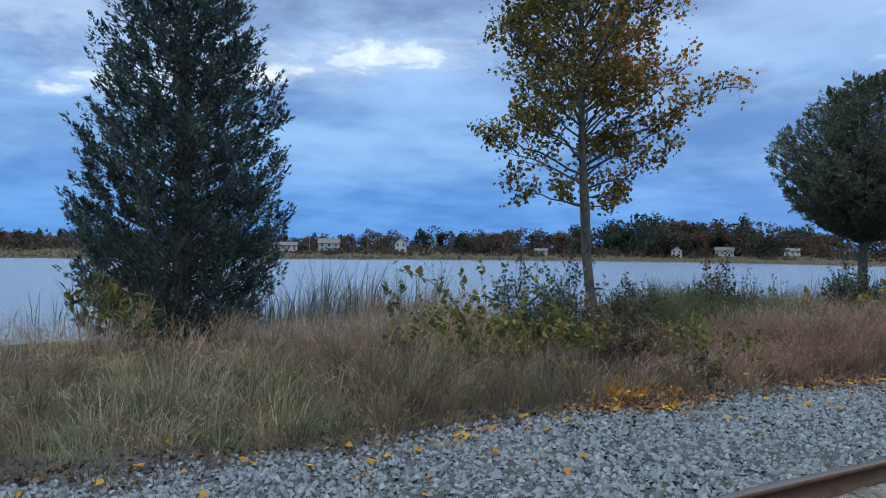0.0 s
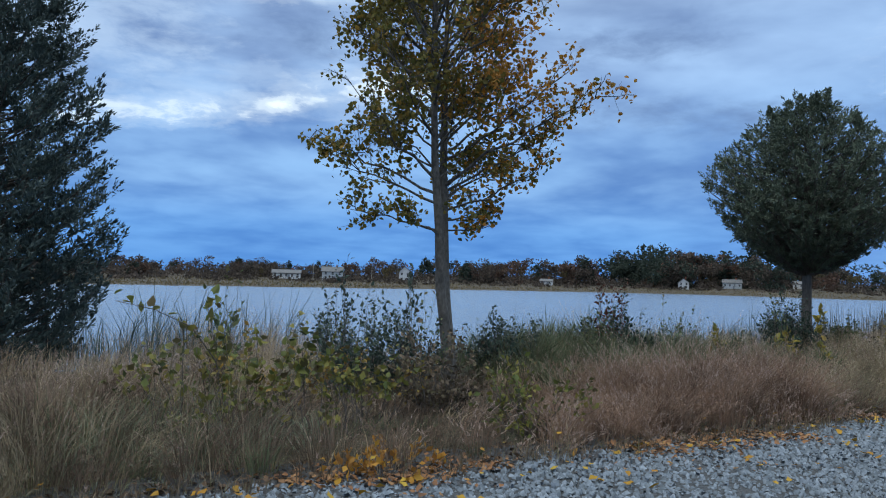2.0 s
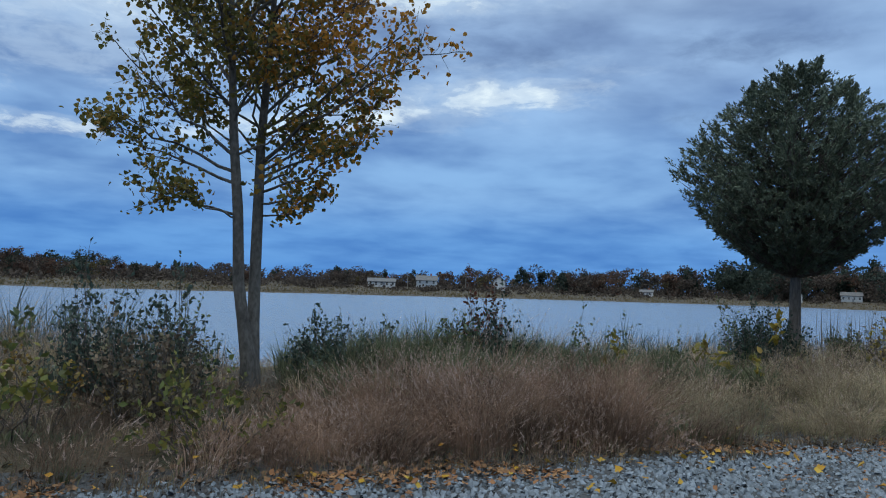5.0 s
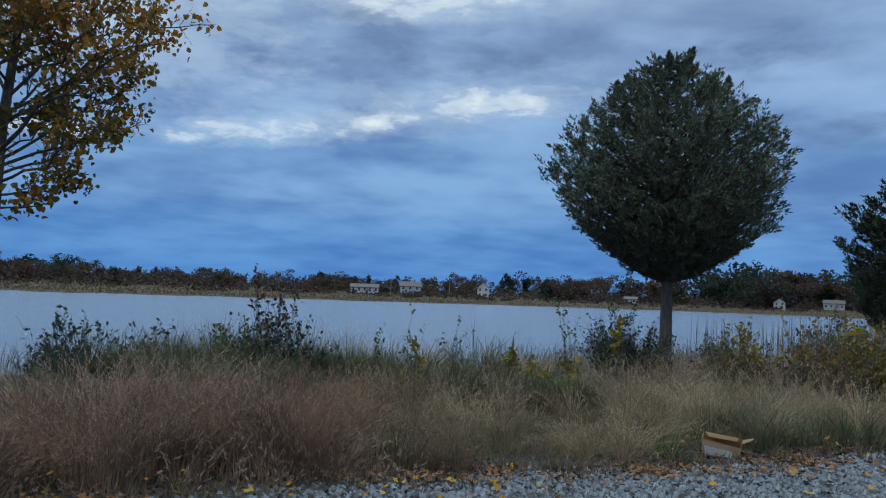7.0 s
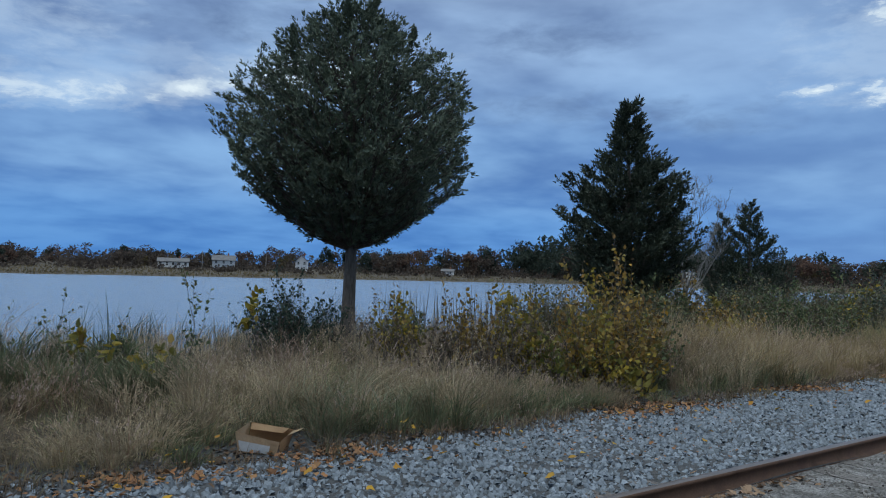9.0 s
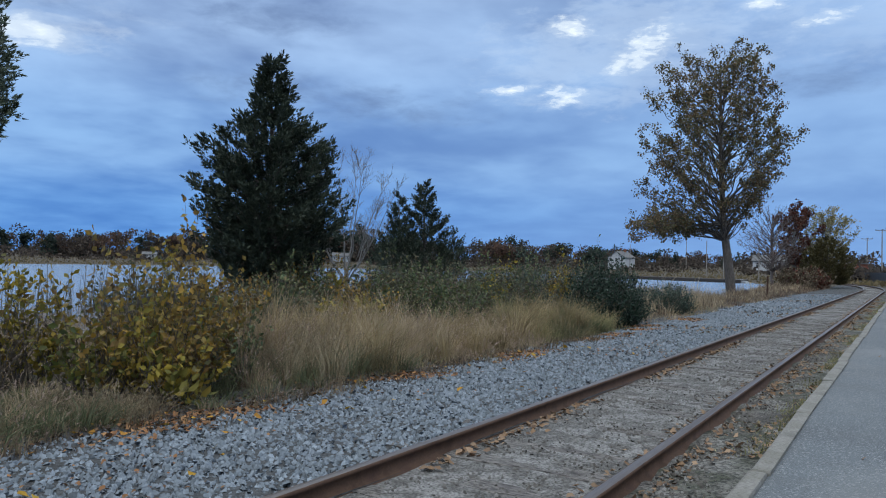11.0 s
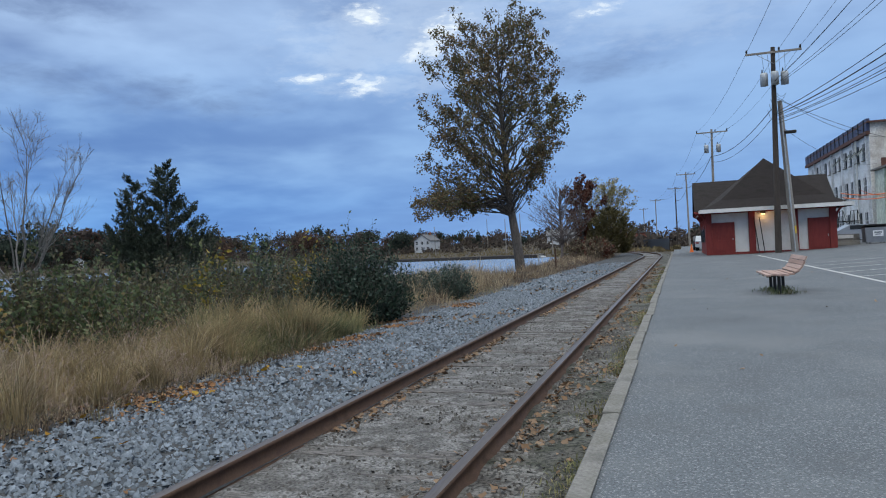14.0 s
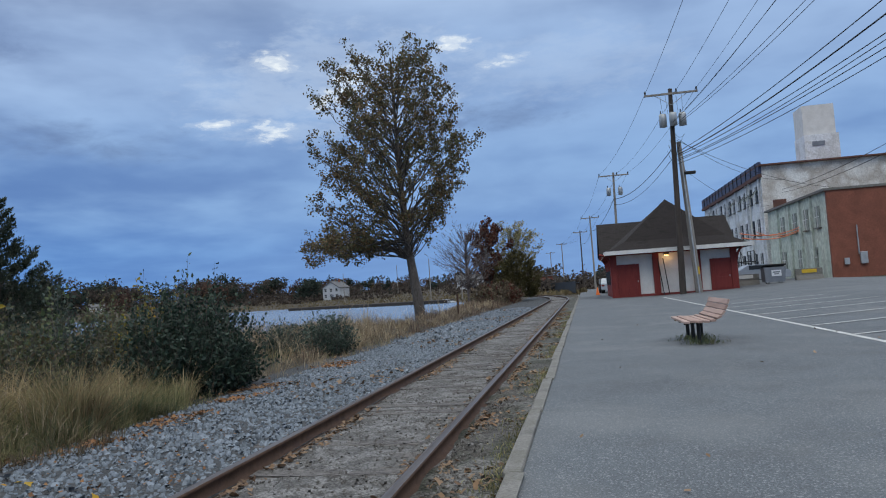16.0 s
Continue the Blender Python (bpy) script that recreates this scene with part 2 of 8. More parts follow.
M = dict(
    soil=material("straw_soil", [(0.038, 0.028, 0.019), (0.074, 0.055, 0.035), (0.048, 0.048, 0.026)], scale=2.2, fine=26.0, bump=1.0, bump_size=0.05, dirt=0.7),
    # darker than the loose stone: shade in the gaps is painted into the bed
    ballast=material("crushed_stone_bed_gap_shade", [(0.042, 0.045, 0.048), (0.067, 0.071, 0.077), (0.049, 0.049, 0.049)], scale=1.0, fine=28.0, bump=1.0, bump_size=0.04, dirt=0.7),
    stone=material("crushed_granite", [(0.082, 0.095, 0.109), (0.123, 0.144, 0.166), (0.171, 0.201, 0.235), (0.139, 0.162, 0.187), (0.245, 0.285, 0.331), (0.154, 0.182, 0.219), (0.199, 0.230, 0.267)], by="island", scale=60, fine=160, bump=0.25, bump_size=0.003, rough=0.85),
    grit=material("brown_grey_grit", [(0.050, 0.045, 0.041), (0.125, 0.117, 0.108), (0.083, 0.075, 0.067), (0.215, 0.208, 0.200)], by="island", scale=60, fine=160, bump=0.2, bump_size=0.003, rough=0.9),
    cinder=material("packed_cinder_and_grit", [(0.071, 0.064, 0.059), (0.236, 0.230, 0.224), (0.104, 0.098, 0.092), (0.195, 0.189, 0.183)], scale=3.2, fine=48, bump=1.0, bump_size=0.03, dirt=0.85, crisp=0.12),
    verge=material("damp_gritty_dirt", [(0.042, 0.036, 0.032), (0.098, 0.090, 0.080), (0.040, 0.042, 0.027), (0.150, 0.144, 0.134), (0.052, 0.046, 0.040)], scale=1.3, fine=30, bump=0.9, bump_size=0.02, dirt=0.9, crisp=0.08),
    asphalt=material("worn_grey_asphalt", [(0.086, 0.095, 0.106), (0.113, 0.126, 0.139), (0.099, 0.109, 0.121)], scale=0.45, fine=85, bump=0.6, bump_size=0.005, dirt=0.45, rough=0.8, detail=12, crisp=0.16),
    concrete=material("weathered_concrete", [(0.135, 0.128, 0.116), (0.205, 0.196, 0.180), (0.160, 0.152, 0.132), (0.225, 0.218, 0.204)], scale=3.0, fine=50, bump=0.5, bump_size=0.008, dirt=0.4),
    paint=material("worn_white_road_paint", [(0.45, 0.45, 0.44), (0.68, 0.68, 0.66)], scale=2.5, fine=60, dirt=0.5, bump=0.2),
    rust=material("rusted_rail_steel", [(0.064, 0.034, 0.021), (0.112, 0.064, 0.041), (0.083, 0.045, 0.032)], scale=5, fine=70, rough=0.75, metal=0.25, bump=0.4, bump_size=0.003),
    railhead=material("dull_worn_rail_top", [(0.113, 0.090, 0.081), (0.162, 0.140, 0.131)], scale=6, fine=80, rough=0.42, metal=0.7, bump=0.1, stretch=(0.1, 1, 1)),
    tie=material("silvered_timber", [(0.075, 0.068, 0.068), (0.149, 0.137, 0.129), (0.110, 0.103, 0.099)], scale=3, fine=26, stretch=(3, 0.5, 3), bump=0.8, bump_size=0.012, dirt=0.9, crisp=0.09),
    bark=material("grey_brown_bark", [(0.072, 0.062, 0.054), (0.137, 0.119, 0.105)], scale=6, fine=30, stretch=(1, 1, 0.25), bump=0.9, bump_size=0.02, dirt=0.6),
    mbark=material("mottled_grey_maple_bark", [(0.052, 0.047, 0.043), (0.112, 0.105, 0.095), (0.072, 0.067, 0.060)], scale=5, fine=28, stretch=(1, 1, 0.5), bump=0.8, bump_size=0.015, dirt=0.6),
    pale_bark=material("pale_dead_wood", [(0.130, 0.122, 0.114), (0.205, 0.196, 0.187)], scale=4, fine=30, bump=0.3),
    cedar=leafy("dark_cedar_foliage", [(0.075, 0.098, 0.073), (0.107, 0.134, 0.094), (0.142, 0.168, 0.118)], 0.06),
    cedar_dark=leafy("blackish_green_cedar_foliage", [(0.032, 0.044, 0.032), (0.049, 0.064, 0.043), (0.066, 0.080, 0.054)], 0.06),
    cedar_blue=leafy("blue_green_cedar_foliage", [(0.050, 0.072, 0.070), (0.072, 0.100, 0.092), (0.096, 0.127, 0.115)], 0.06),
    maple=leafy("green_and_olive_maple_leaves", [(0.090, 0.100, 0.030), (0.155, 0.142, 0.040), (0.230, 0.175, 0.044), (0.110, 0.110, 0.036), (0.32, 0.19, 0.040)], 0.4),
    maple_gold=leafy("orange_maple_leaves", [(0.353, 0.164, 0.030), (0.508, 0.238, 0.036), (0.262, 0.148, 0.033), (0.443, 0.189, 0.030), (0.197, 0.131, 0.034)], 0.4),
    oak_green=leafy("olive_oak_leaves", [(0.095, 0.098, 0.052), (0.130, 0.128, 0.066), (0.165, 0.140, 0.068)], 0.25),
    amber_leaf=leafy("mixed_brown_and_yellow_leaves", [(0.15, 0.09, 0.04), (0.33, 0.20, 0.045), (0.12, 0.105, 0.04), (0.42, 0.25, 0.045), (0.10, 0.065, 0.035), (0.25, 0.18, 0.06), (0.34, 0.25, 0.06), (0.075, 0.085, 0.040)], 0.3),
    oak=leafy("browning_oak_leaves", [(0.115, 0.088, 0.050), (0.170, 0.118, 0.064), (0.210, 0.135, 0.066), (0.125, 0.100, 0.058)], 0.25),
    red_leaf=leafy("dark_red_leaves", [(0.090, 0.030, 0.022), (0.150, 0.050, 0.030), (0.075, 0.038, 0.028), (0.120, 0.055, 0.036)], 0.25),
    gold_leaf=leafy("yellow_shrub_leaves", [(0.321, 0.239, 0.035), (0.214, 0.184, 0.039), (0.130, 0.130, 0.036), (0.449, 0.326, 0.047), (0.161, 0.098, 0.035)], 0.3),
    orange_leaf=leafy("orange_low_leaves", [(0.42, 0.19, 0.03), (0.50, 0.28, 0.04), (0.26, 0.12, 0.03), (0.34, 0.16, 0.04)], 0.3),
    lime_leaf=leafy("yellow_green_shrub_leaves", [(0.095, 0.120, 0.033), (0.157, 0.169, 0.043), (0.256, 0.220, 0.054), (0.064, 0.080, 0.030), (0.127, 0.091, 0.042)], 0.3),
    green_leaf=leafy("dull_green_shrub_leaves", [(0.055, 0.082, 0.039), (0.098, 0.133, 0.062), (0.147, 0.167, 0.078), (0.167, 0.128, 0.059)], 0.2),
    willow_leaf=leafy("grey_green_shrub_leaves", [(0.040, 0.064, 0.052), (0.066, 0.094, 0.072), (0.098, 0.122, 0.092)], 0.2),
    olive_dark=leafy("dark_olive_foliage", [(0.075, 0.070, 0.030), (0.105, 0.090, 0.038), (0.140, 0.112, 0.046)], 0.1),
    twig_grey=material("grey_brown_twigs", [(0.105, 0.085, 0.080), (0.160, 0.132, 0.124)], scale=4, fine=30, bump=0.2),
    dark_leaf=leafy("very_dark_evergreen_leaves", [(0.020, 0.038, 0.028), (0.033, 0.056, 0.038), (0.050, 0.078, 0.054)], 0.1),
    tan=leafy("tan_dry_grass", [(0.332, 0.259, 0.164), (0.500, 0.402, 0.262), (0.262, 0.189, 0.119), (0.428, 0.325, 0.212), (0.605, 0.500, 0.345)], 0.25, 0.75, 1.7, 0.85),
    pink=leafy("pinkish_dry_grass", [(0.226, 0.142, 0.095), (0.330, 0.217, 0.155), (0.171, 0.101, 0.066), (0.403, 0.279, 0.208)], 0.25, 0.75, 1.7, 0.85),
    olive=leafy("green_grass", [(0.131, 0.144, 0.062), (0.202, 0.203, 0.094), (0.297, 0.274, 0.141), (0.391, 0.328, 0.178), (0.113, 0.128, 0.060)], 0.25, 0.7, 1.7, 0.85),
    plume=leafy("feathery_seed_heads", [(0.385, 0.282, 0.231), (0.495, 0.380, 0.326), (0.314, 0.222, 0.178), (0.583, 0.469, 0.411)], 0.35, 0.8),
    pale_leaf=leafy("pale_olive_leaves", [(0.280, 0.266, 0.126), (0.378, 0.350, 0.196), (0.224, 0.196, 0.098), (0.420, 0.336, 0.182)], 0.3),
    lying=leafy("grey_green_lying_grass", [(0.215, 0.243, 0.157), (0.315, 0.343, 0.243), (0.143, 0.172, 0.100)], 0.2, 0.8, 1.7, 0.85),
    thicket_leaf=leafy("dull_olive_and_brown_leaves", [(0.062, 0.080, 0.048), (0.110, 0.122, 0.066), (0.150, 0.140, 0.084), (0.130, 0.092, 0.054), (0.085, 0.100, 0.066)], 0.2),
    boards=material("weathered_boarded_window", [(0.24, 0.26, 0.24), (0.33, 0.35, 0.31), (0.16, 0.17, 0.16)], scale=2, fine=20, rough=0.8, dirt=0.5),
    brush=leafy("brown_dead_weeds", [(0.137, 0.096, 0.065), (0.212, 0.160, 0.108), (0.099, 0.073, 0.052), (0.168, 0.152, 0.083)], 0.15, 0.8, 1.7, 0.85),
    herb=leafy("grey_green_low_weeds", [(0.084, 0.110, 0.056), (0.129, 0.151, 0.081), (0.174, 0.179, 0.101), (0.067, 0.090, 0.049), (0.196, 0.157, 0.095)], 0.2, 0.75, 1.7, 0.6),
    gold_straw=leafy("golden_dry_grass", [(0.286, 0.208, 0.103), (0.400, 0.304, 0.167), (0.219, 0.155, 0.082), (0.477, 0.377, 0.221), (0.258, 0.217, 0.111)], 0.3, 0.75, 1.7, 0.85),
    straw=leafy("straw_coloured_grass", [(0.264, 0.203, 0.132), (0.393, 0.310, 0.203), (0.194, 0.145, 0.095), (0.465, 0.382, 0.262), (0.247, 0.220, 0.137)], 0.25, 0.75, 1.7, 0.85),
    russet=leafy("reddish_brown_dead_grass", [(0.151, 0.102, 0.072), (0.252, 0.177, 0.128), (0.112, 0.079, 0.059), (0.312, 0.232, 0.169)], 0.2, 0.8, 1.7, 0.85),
    dirty_stone=material("dirt_stained_crushed_stone", [(0.030, 0.029, 0.030), (0.062, 0.062, 0.066), (0.045, 0.038, 0.034), (0.100, 0.105, 0.115)], by="island", scale=60, fine=160, bump=0.25, bump_size=0.003, rough=0.9),
    reed=leafy("reed_stalks", [(0.20, 0.16, 0.10), (0.12, 0.10, 0.07)], 0.1, 0.8),
    litter=leafy("fallen_brown_leaves", [(0.170, 0.102, 0.060), (0.245, 0.155, 0.092), (0.115, 0.073, 0.050), (0.320, 0.220, 0.145), (0.200, 0.135, 0.085)], 0.1, 0.8),
    litter_dark=leafy("old_dark_leaves", [(0.075, 0.048, 0.033), (0.12, 0.075, 0.045), (0.05, 0.036, 0.028), (0.16, 0.10, 0.06)], 0.1, 0.85),
    litter_rust=leafy("rust_brown_fallen_leaves", [(0.204, 0.098, 0.047), (0.281, 0.136, 0.060), (0.145, 0.076, 0.043), (0.340, 0.187, 0.085), (0.111, 0.064, 0.038)], 0.1, 0.8),
    litter_gold=leafy("fallen_yellow_leaves", [(0.413, 0.247, 0.022), (0.315, 0.150, 0.022), (0.450, 0.315, 0.045)], 0.15, 0.7),
    wood_rust=leafy("rusty_far_woods", [(0.099, 0.057, 0.044), (0.127, 0.078, 0.055), (0.080, 0.053, 0.045)], 0.35, 0.9, 0.35, 0.8),
    wood_brown=leafy("brown_far_woods", [(0.078, 0.062, 0.053), (0.102, 0.080, 0.064), (0.064, 0.053, 0.047)], 0.35, 0.9, 0.35, 0.8),
    wood_green=leafy("dark_green_far_pines", [(0.033, 0.046, 0.037), (0.047, 0.062, 0.045), (0.039, 0.052, 0.045)], 0.35, 0.9, 0.35, 0.8),
    wood_olive=leafy("olive_far_woods", [(0.067, 0.064, 0.035), (0.105, 0.087, 0.042), (0.129, 0.085, 0.035)], 0.35, 0.9, 0.35, 0.8),
    marsh=leafy("far_marsh_grass", [(0.135, 0.105, 0.058), (0.170, 0.130, 0.072), (0.105, 0.092, 0.048)], 0.1, 0.9),
    house_white=material("pale_house_boards", [(0.442, 0.451, 0.459), (0.527, 0.535, 0.544)], scale=1.0, fine=8, rough=0.7, dirt=0.3),
    red_paint=material("barn_red_boards", [(0.17, 0.025, 0.022), (0.22, 0.035, 0.028)], scale=2, fine=30, stretch=(1, 6, 1), rough=0.6, dirt=0.3),
    white_paint=material("off_white_paint", [(0.616, 0.606, 0.576), (0.736, 0.725, 0.696)], scale=1.5, fine=30, rough=0.6, dirt=0.2),
    shingle=material("dark_brown_asphalt_shingles", [(0.013, 0.010, 0.009), (0.023, 0.018, 0.017), (0.017, 0.013, 0.013)], scale=1.2, fine=22, stretch=(1, 1, 4), rough=0.9, bump=0.6, bump_size=0.02),
    pole_wood=material("creosoted_pole_wood", [(0.045, 0.036, 0.030), (0.078, 0.063, 0.054)], scale=3, fine=25, stretch=(1, 1, 0.15), bump=0.5),
    pole_pale=material("weathered_pole_wood", [(0.20, 0.18, 0.16), (0.31, 0.285, 0.255)], scale=3, fine=25, stretch=(1, 1, 0.15), bump=0.5),
    galv=material("galvanised_grey_metal", [(0.36, 0.38, 0.39), (0.50, 0.52, 0.53)], scale=3, rough=0.5, metal=0.5, dirt=0.2),
    dark_metal=material("black_painted_metal", [(0.018, 0.018, 0.018), (0.035, 0.034, 0.032)], scale=5, rough=0.5, metal=0.3),
    cable=material("black_cable", [(0.012, 0.012, 0.012), (0.02, 0.02, 0.02)], rough=0.7, bump=0.0),
    factory_white=material("flaking_white_brickwork", [(0.674, 0.699, 0.722), (0.760, 0.776, 0.792), (0.587, 0.588, 0.582), (0.717, 0.732, 0.757)], scale=0.5, fine=7, dirt=0.35, bump=0.4, bump_size=0.02, detail=10),
    factory_flaking=material("badly_flaked_white_brickwork", [(0.784, 0.784, 0.762), (0.717, 0.706, 0.672), (0.448, 0.403, 0.358), (0.762, 0.762, 0.739)], scale=0.35, fine=9, dirt=0.4, bump=0.5, bump_size=0.02, detail=12),
    mint=material("stained_pale_green_stucco", [(0.476, 0.541, 0.464), (0.606, 0.651, 0.563), (0.390, 0.410, 0.343)], scale=0.7, fine=6, stretch=(1, 1, 0.4), dirt=0.5, detail=10),
    brick=material("red_brick", [(0.20, 0.075, 0.05), (0.27, 0.10, 0.065)], scale=1.2, fine=14, dirt=0.4),
    brick_dark=material("bricked_up_opening", [(0.10, 0.050, 0.040), (0.15, 0.070, 0.052)], scale=2, fine=14),
    glass=material("dark_window_glass", [(0.02, 0.025, 0.03), (0.035, 0.04, 0.045)], rough=0.45, spec=0.25, bump=0.0, dirt=0.4),
    bench_wood=material("faded_pinkish_bench_slats", [(0.350, 0.235, 0.195), (0.450, 0.320, 0.275)], scale=4, fine=30, stretch=(0.3, 3, 3), by="object", dirt=0.3),
    card=material("brown_cardboard", [(0.34, 0.22, 0.12), (0.42, 0.28, 0.16)], scale=5, fine=60, rough=0.85, dirt=0.2),
    # paler copy of card: light on the outer faces is put into the colour
    card_lit=material("lit_side_cardboard", [(0.46, 0.34, 0.22), (0.54, 0.41, 0.28)], scale=5, fine=60, rough=0.85, dirt=0.2),
    label_white=material("white_print", [(0.66, 0.68, 0.70), (0.72, 0.73, 0.74)], rough=0.6, bump=0.0, dirt=0.1),
    label_dark=material("dark_print", [(0.08, 0.10, 0.13), (0.11, 0.13, 0.16)], rough=0.6, bump=0.0, dirt=0.1),
    yellow=material("yellow_paint", [(0.60, 0.38, 0.03), (0.68, 0.45, 0.05)], rough=0.5, dirt=0.2),
    orange=material("orange_plastic", [(0.75, 0.16, 0.03), (0.80, 0.20, 0.05)], rough=0.5, dirt=0.1),
    screen_blue=material("dark_blue_metal_screen", [(0.045, 0.06, 0.12), (0.07, 0.085, 0.15)], scale=2, rough=0.6, dirt=0.4),
    blue_grey=material("blue_grey_painted_steel", [(0.16, 0.18, 0.21), (0.22, 0.24, 0.27)], scale=2, rough=0.6, dirt=0.3),
    car_silver=material("silver_car_paint", [(0.36, 0.38, 0.40), (0.42, 0.44, 0.46)], rough=0.3, metal=0.4, bump=0.0, dirt=0.1),
    car_dark=material("dark_car_paint", [(0.03, 0.035, 0.045), (0.05, 0.055, 0.065)], rough=0.25, bump=0.0, dirt=0.1),
    tyre=material("tyre_rubber", [(0.02, 0.02, 0.02), (0.03, 0.03, 0.03)], rough=0.9),
    roof_grey=material("grey_house_roof", [(0.112, 0.112, 0.115), (0.168, 0.168, 0.171)], scale=1, rough=0.9),
)

an, ak = M["asphalt"].node_tree.nodes, M["asphalt"].node_tree.links
a_bsdf = an["Principled BSDF"]
a_co = an.new("ShaderNodeTexCoord")
a_from = a_bsdf.inputs["Base Color"].links[0].from_socket
for sc, lo, hi, colour, most in ((68.0, 0.57, 0.64, (0.32, 0.33, 0.335), 0.58), (55.0, 0.565, 0.65, (0.033, 0.035, 0.039), 0.55), (1.7, 0.52, 0.72, (0.085, 0.088, 0.092), 0.45), (0.6, 0.50, 0.68, (0.20, 0.205, 0.205), 0.35)):
    a_n = an.new("ShaderNodeTexNoise")
    a_n.inputs["Scale"].default_value, a_n.inputs["Detail"].default_value = sc, 2.0 if sc > 10 else 6.0
    a_map = an.new("ShaderNodeMapping")
    a_map.inputs["Location"].default_value = (sc * 0.37, sc * 0.11, sc)
    ak.new(a_co.outputs["Object"], a_map.inputs[0])
    ak.new(a_map.outputs[0], a_n.inputs["Vector"])
    a_r = an.new("ShaderNodeMapRange")
    a_r.inputs[1].default_value, a_r.inputs[2].default_value, a_r.inputs[4].default_value = lo, hi, most
    ak.new(a_n.outputs[0], a_r.inputs[0])
    a_mx = an.new("ShaderNodeMix")
    a_mx.data_type = "RGBA"
    ak.new(a_r.outputs[0], a_mx.inputs[0])
    ak.new(a_from, a_mx.inputs[6])
    a_mx.inputs[7].default_value = (*colour, 1)
    a_from = a_mx.outputs[2]
ak.new(a_from, a_bsdf.inputs["Base Color"])
wm = bpy.data.materials.new("rippled_water")
wm.use_nodes = True
wt, wk = wm.node_tree.nodes, wm.node_tree.links
wb = wt["Principled BSDF"]
wb.inputs["Base Color"].default_value = (0.145, 0.195, 0.275, 1)
wb.inputs["Roughness"].default_value, wb.inputs["IOR"].default_value = 0.22, 1.33
wc = wt.new("ShaderNodeTexCoord")
wmap = wt.new("ShaderNodeMapping")
wmap.inputs["Scale"].default_value = (0.45, 1.0, 1.0)
wk.new(wc.outputs["Object"], wmap.inputs[0])
rip = wt.new("ShaderNodeTexNoise")
rip.inputs["Scale"].default_value, rip.inputs["Detail"].default_value, rip.inputs["Roughness"].default_value = 1.6, 6.0, 0.6
wk.new(wmap.outputs[0], rip.inputs["Vector"])
rip_b = wt.new("ShaderNodeBump")
rip_b.inputs["Strength"].default_value, rip_b.inputs["Distance"].default_value = 1.0, 0.28
wk.new(rip.outputs[0], rip_b.inputs["Height"])
wk.new(rip_b.outputs[0], wb.inputs["Normal"])
M["water"] = wm
lamp_glow = bpy.data.materials.new("warm_wall_lamp")
lamp_glow.use_nodes = True
lamp_glow.node_tree.nodes["Principled BSDF"].inputs["Emission Color"].default_value = (1.0, 0.62, 0.22, 1)
lamp_glow.node_tree.nodes["Principled BSDF"].inputs["Emission Strength"].default_value = 6.0
M["lamp"] = lamp_glow
tail_glow = bpy.data.materials.new("red_signal_lamp")
tail_glow.use_nodes = True
tail_glow.node_tree.nodes["Principled BSDF"].inputs["Emission Color"].default_value = (1.0, 0.08, 0.05, 1)
tail_glow.node_tree.nodes["Principled BSDF"].inputs["Emission Strength"].default_value = 4.0
M["signal"] = tail_glow


# ---- mesh helpers ----
def soup(name, verts, faces, mat):
    """A mesh from arrays of places and of faces that all have the same number of corners."""
    verts, faces = np.asarray(verts, np.float32), np.asarray(faces, np.int32)
    me = bpy.data.meshes.new(name)
    me.vertices.add(len(verts))
    me.vertices.foreach_set("co", verts.ravel())
    me.loops.add(faces.size)
    me.loops.foreach_set("vertex_index", faces.ravel())
    me.polygons.add(len(faces))
    me.polygons.foreach_set("loop_start", np.arange(0, faces.size, faces.shape[1], dtype=np.int32))
    me.update(calc_edges=True)
    me.materials.append(mat)
    return me


def part(name, bm, mat=None, parent=None, label=""):
    """Links a bmesh as one object under a thing or a part. A finished mesh has its material: leave mat out and give parent, label."""
    if isinstance(mat, bpy.types.Object):
        parent, label = mat, parent or ""
    if isinstance(bm, bmesh.types.BMesh):
        me = bpy.data.meshes.new(name)
        bmesh.ops.recalc_face_normals(bm, faces=bm.faces)
        bm.to_mesh(me)
        bm.free()
        me.materials.append(mat)
    else:
        me = bm
    ob = new(name, me)
    if parent is not None:
        ob.parent = parent
    if label:
        tagged(ob, label)
    return ob


def box_into(bm, cx, cy, cz, sx, sy, sz, rz=0.0, bevel=0.0, tilt=None):
    made = bmesh.ops.create_cube(bm, size=1.0)["verts"]
    bmesh.ops.scale(bm, vec=(sx, sy, sz), verts=made)
    if bevel:
        edges = list({e for v in made for e in v.link_edges})
        made = [g for g in bmesh.ops.bevel(bm, geom=edges, offset=bevel, segments=2, affect="EDGES", profile=0.6)["verts"]] or made
        made = list({v for v in made if v.is_valid})
    m = Matrix.Translation((cx, cy, cz)) @ Matrix.Rotation(radians(rz), 4, "Z")
    if tilt is not None:
        m = m @ tilt
    bmesh.ops.transform(bm, matrix=m, verts=made)
    return made


def box(cx, cy, cz, sx, sy, sz, rz=0.0, bevel=0.0, tilt=None):
    bm = bmesh.new()
    box_into(bm, cx, cy, cz, sx, sy, sz, rz, bevel, tilt)
    return bm


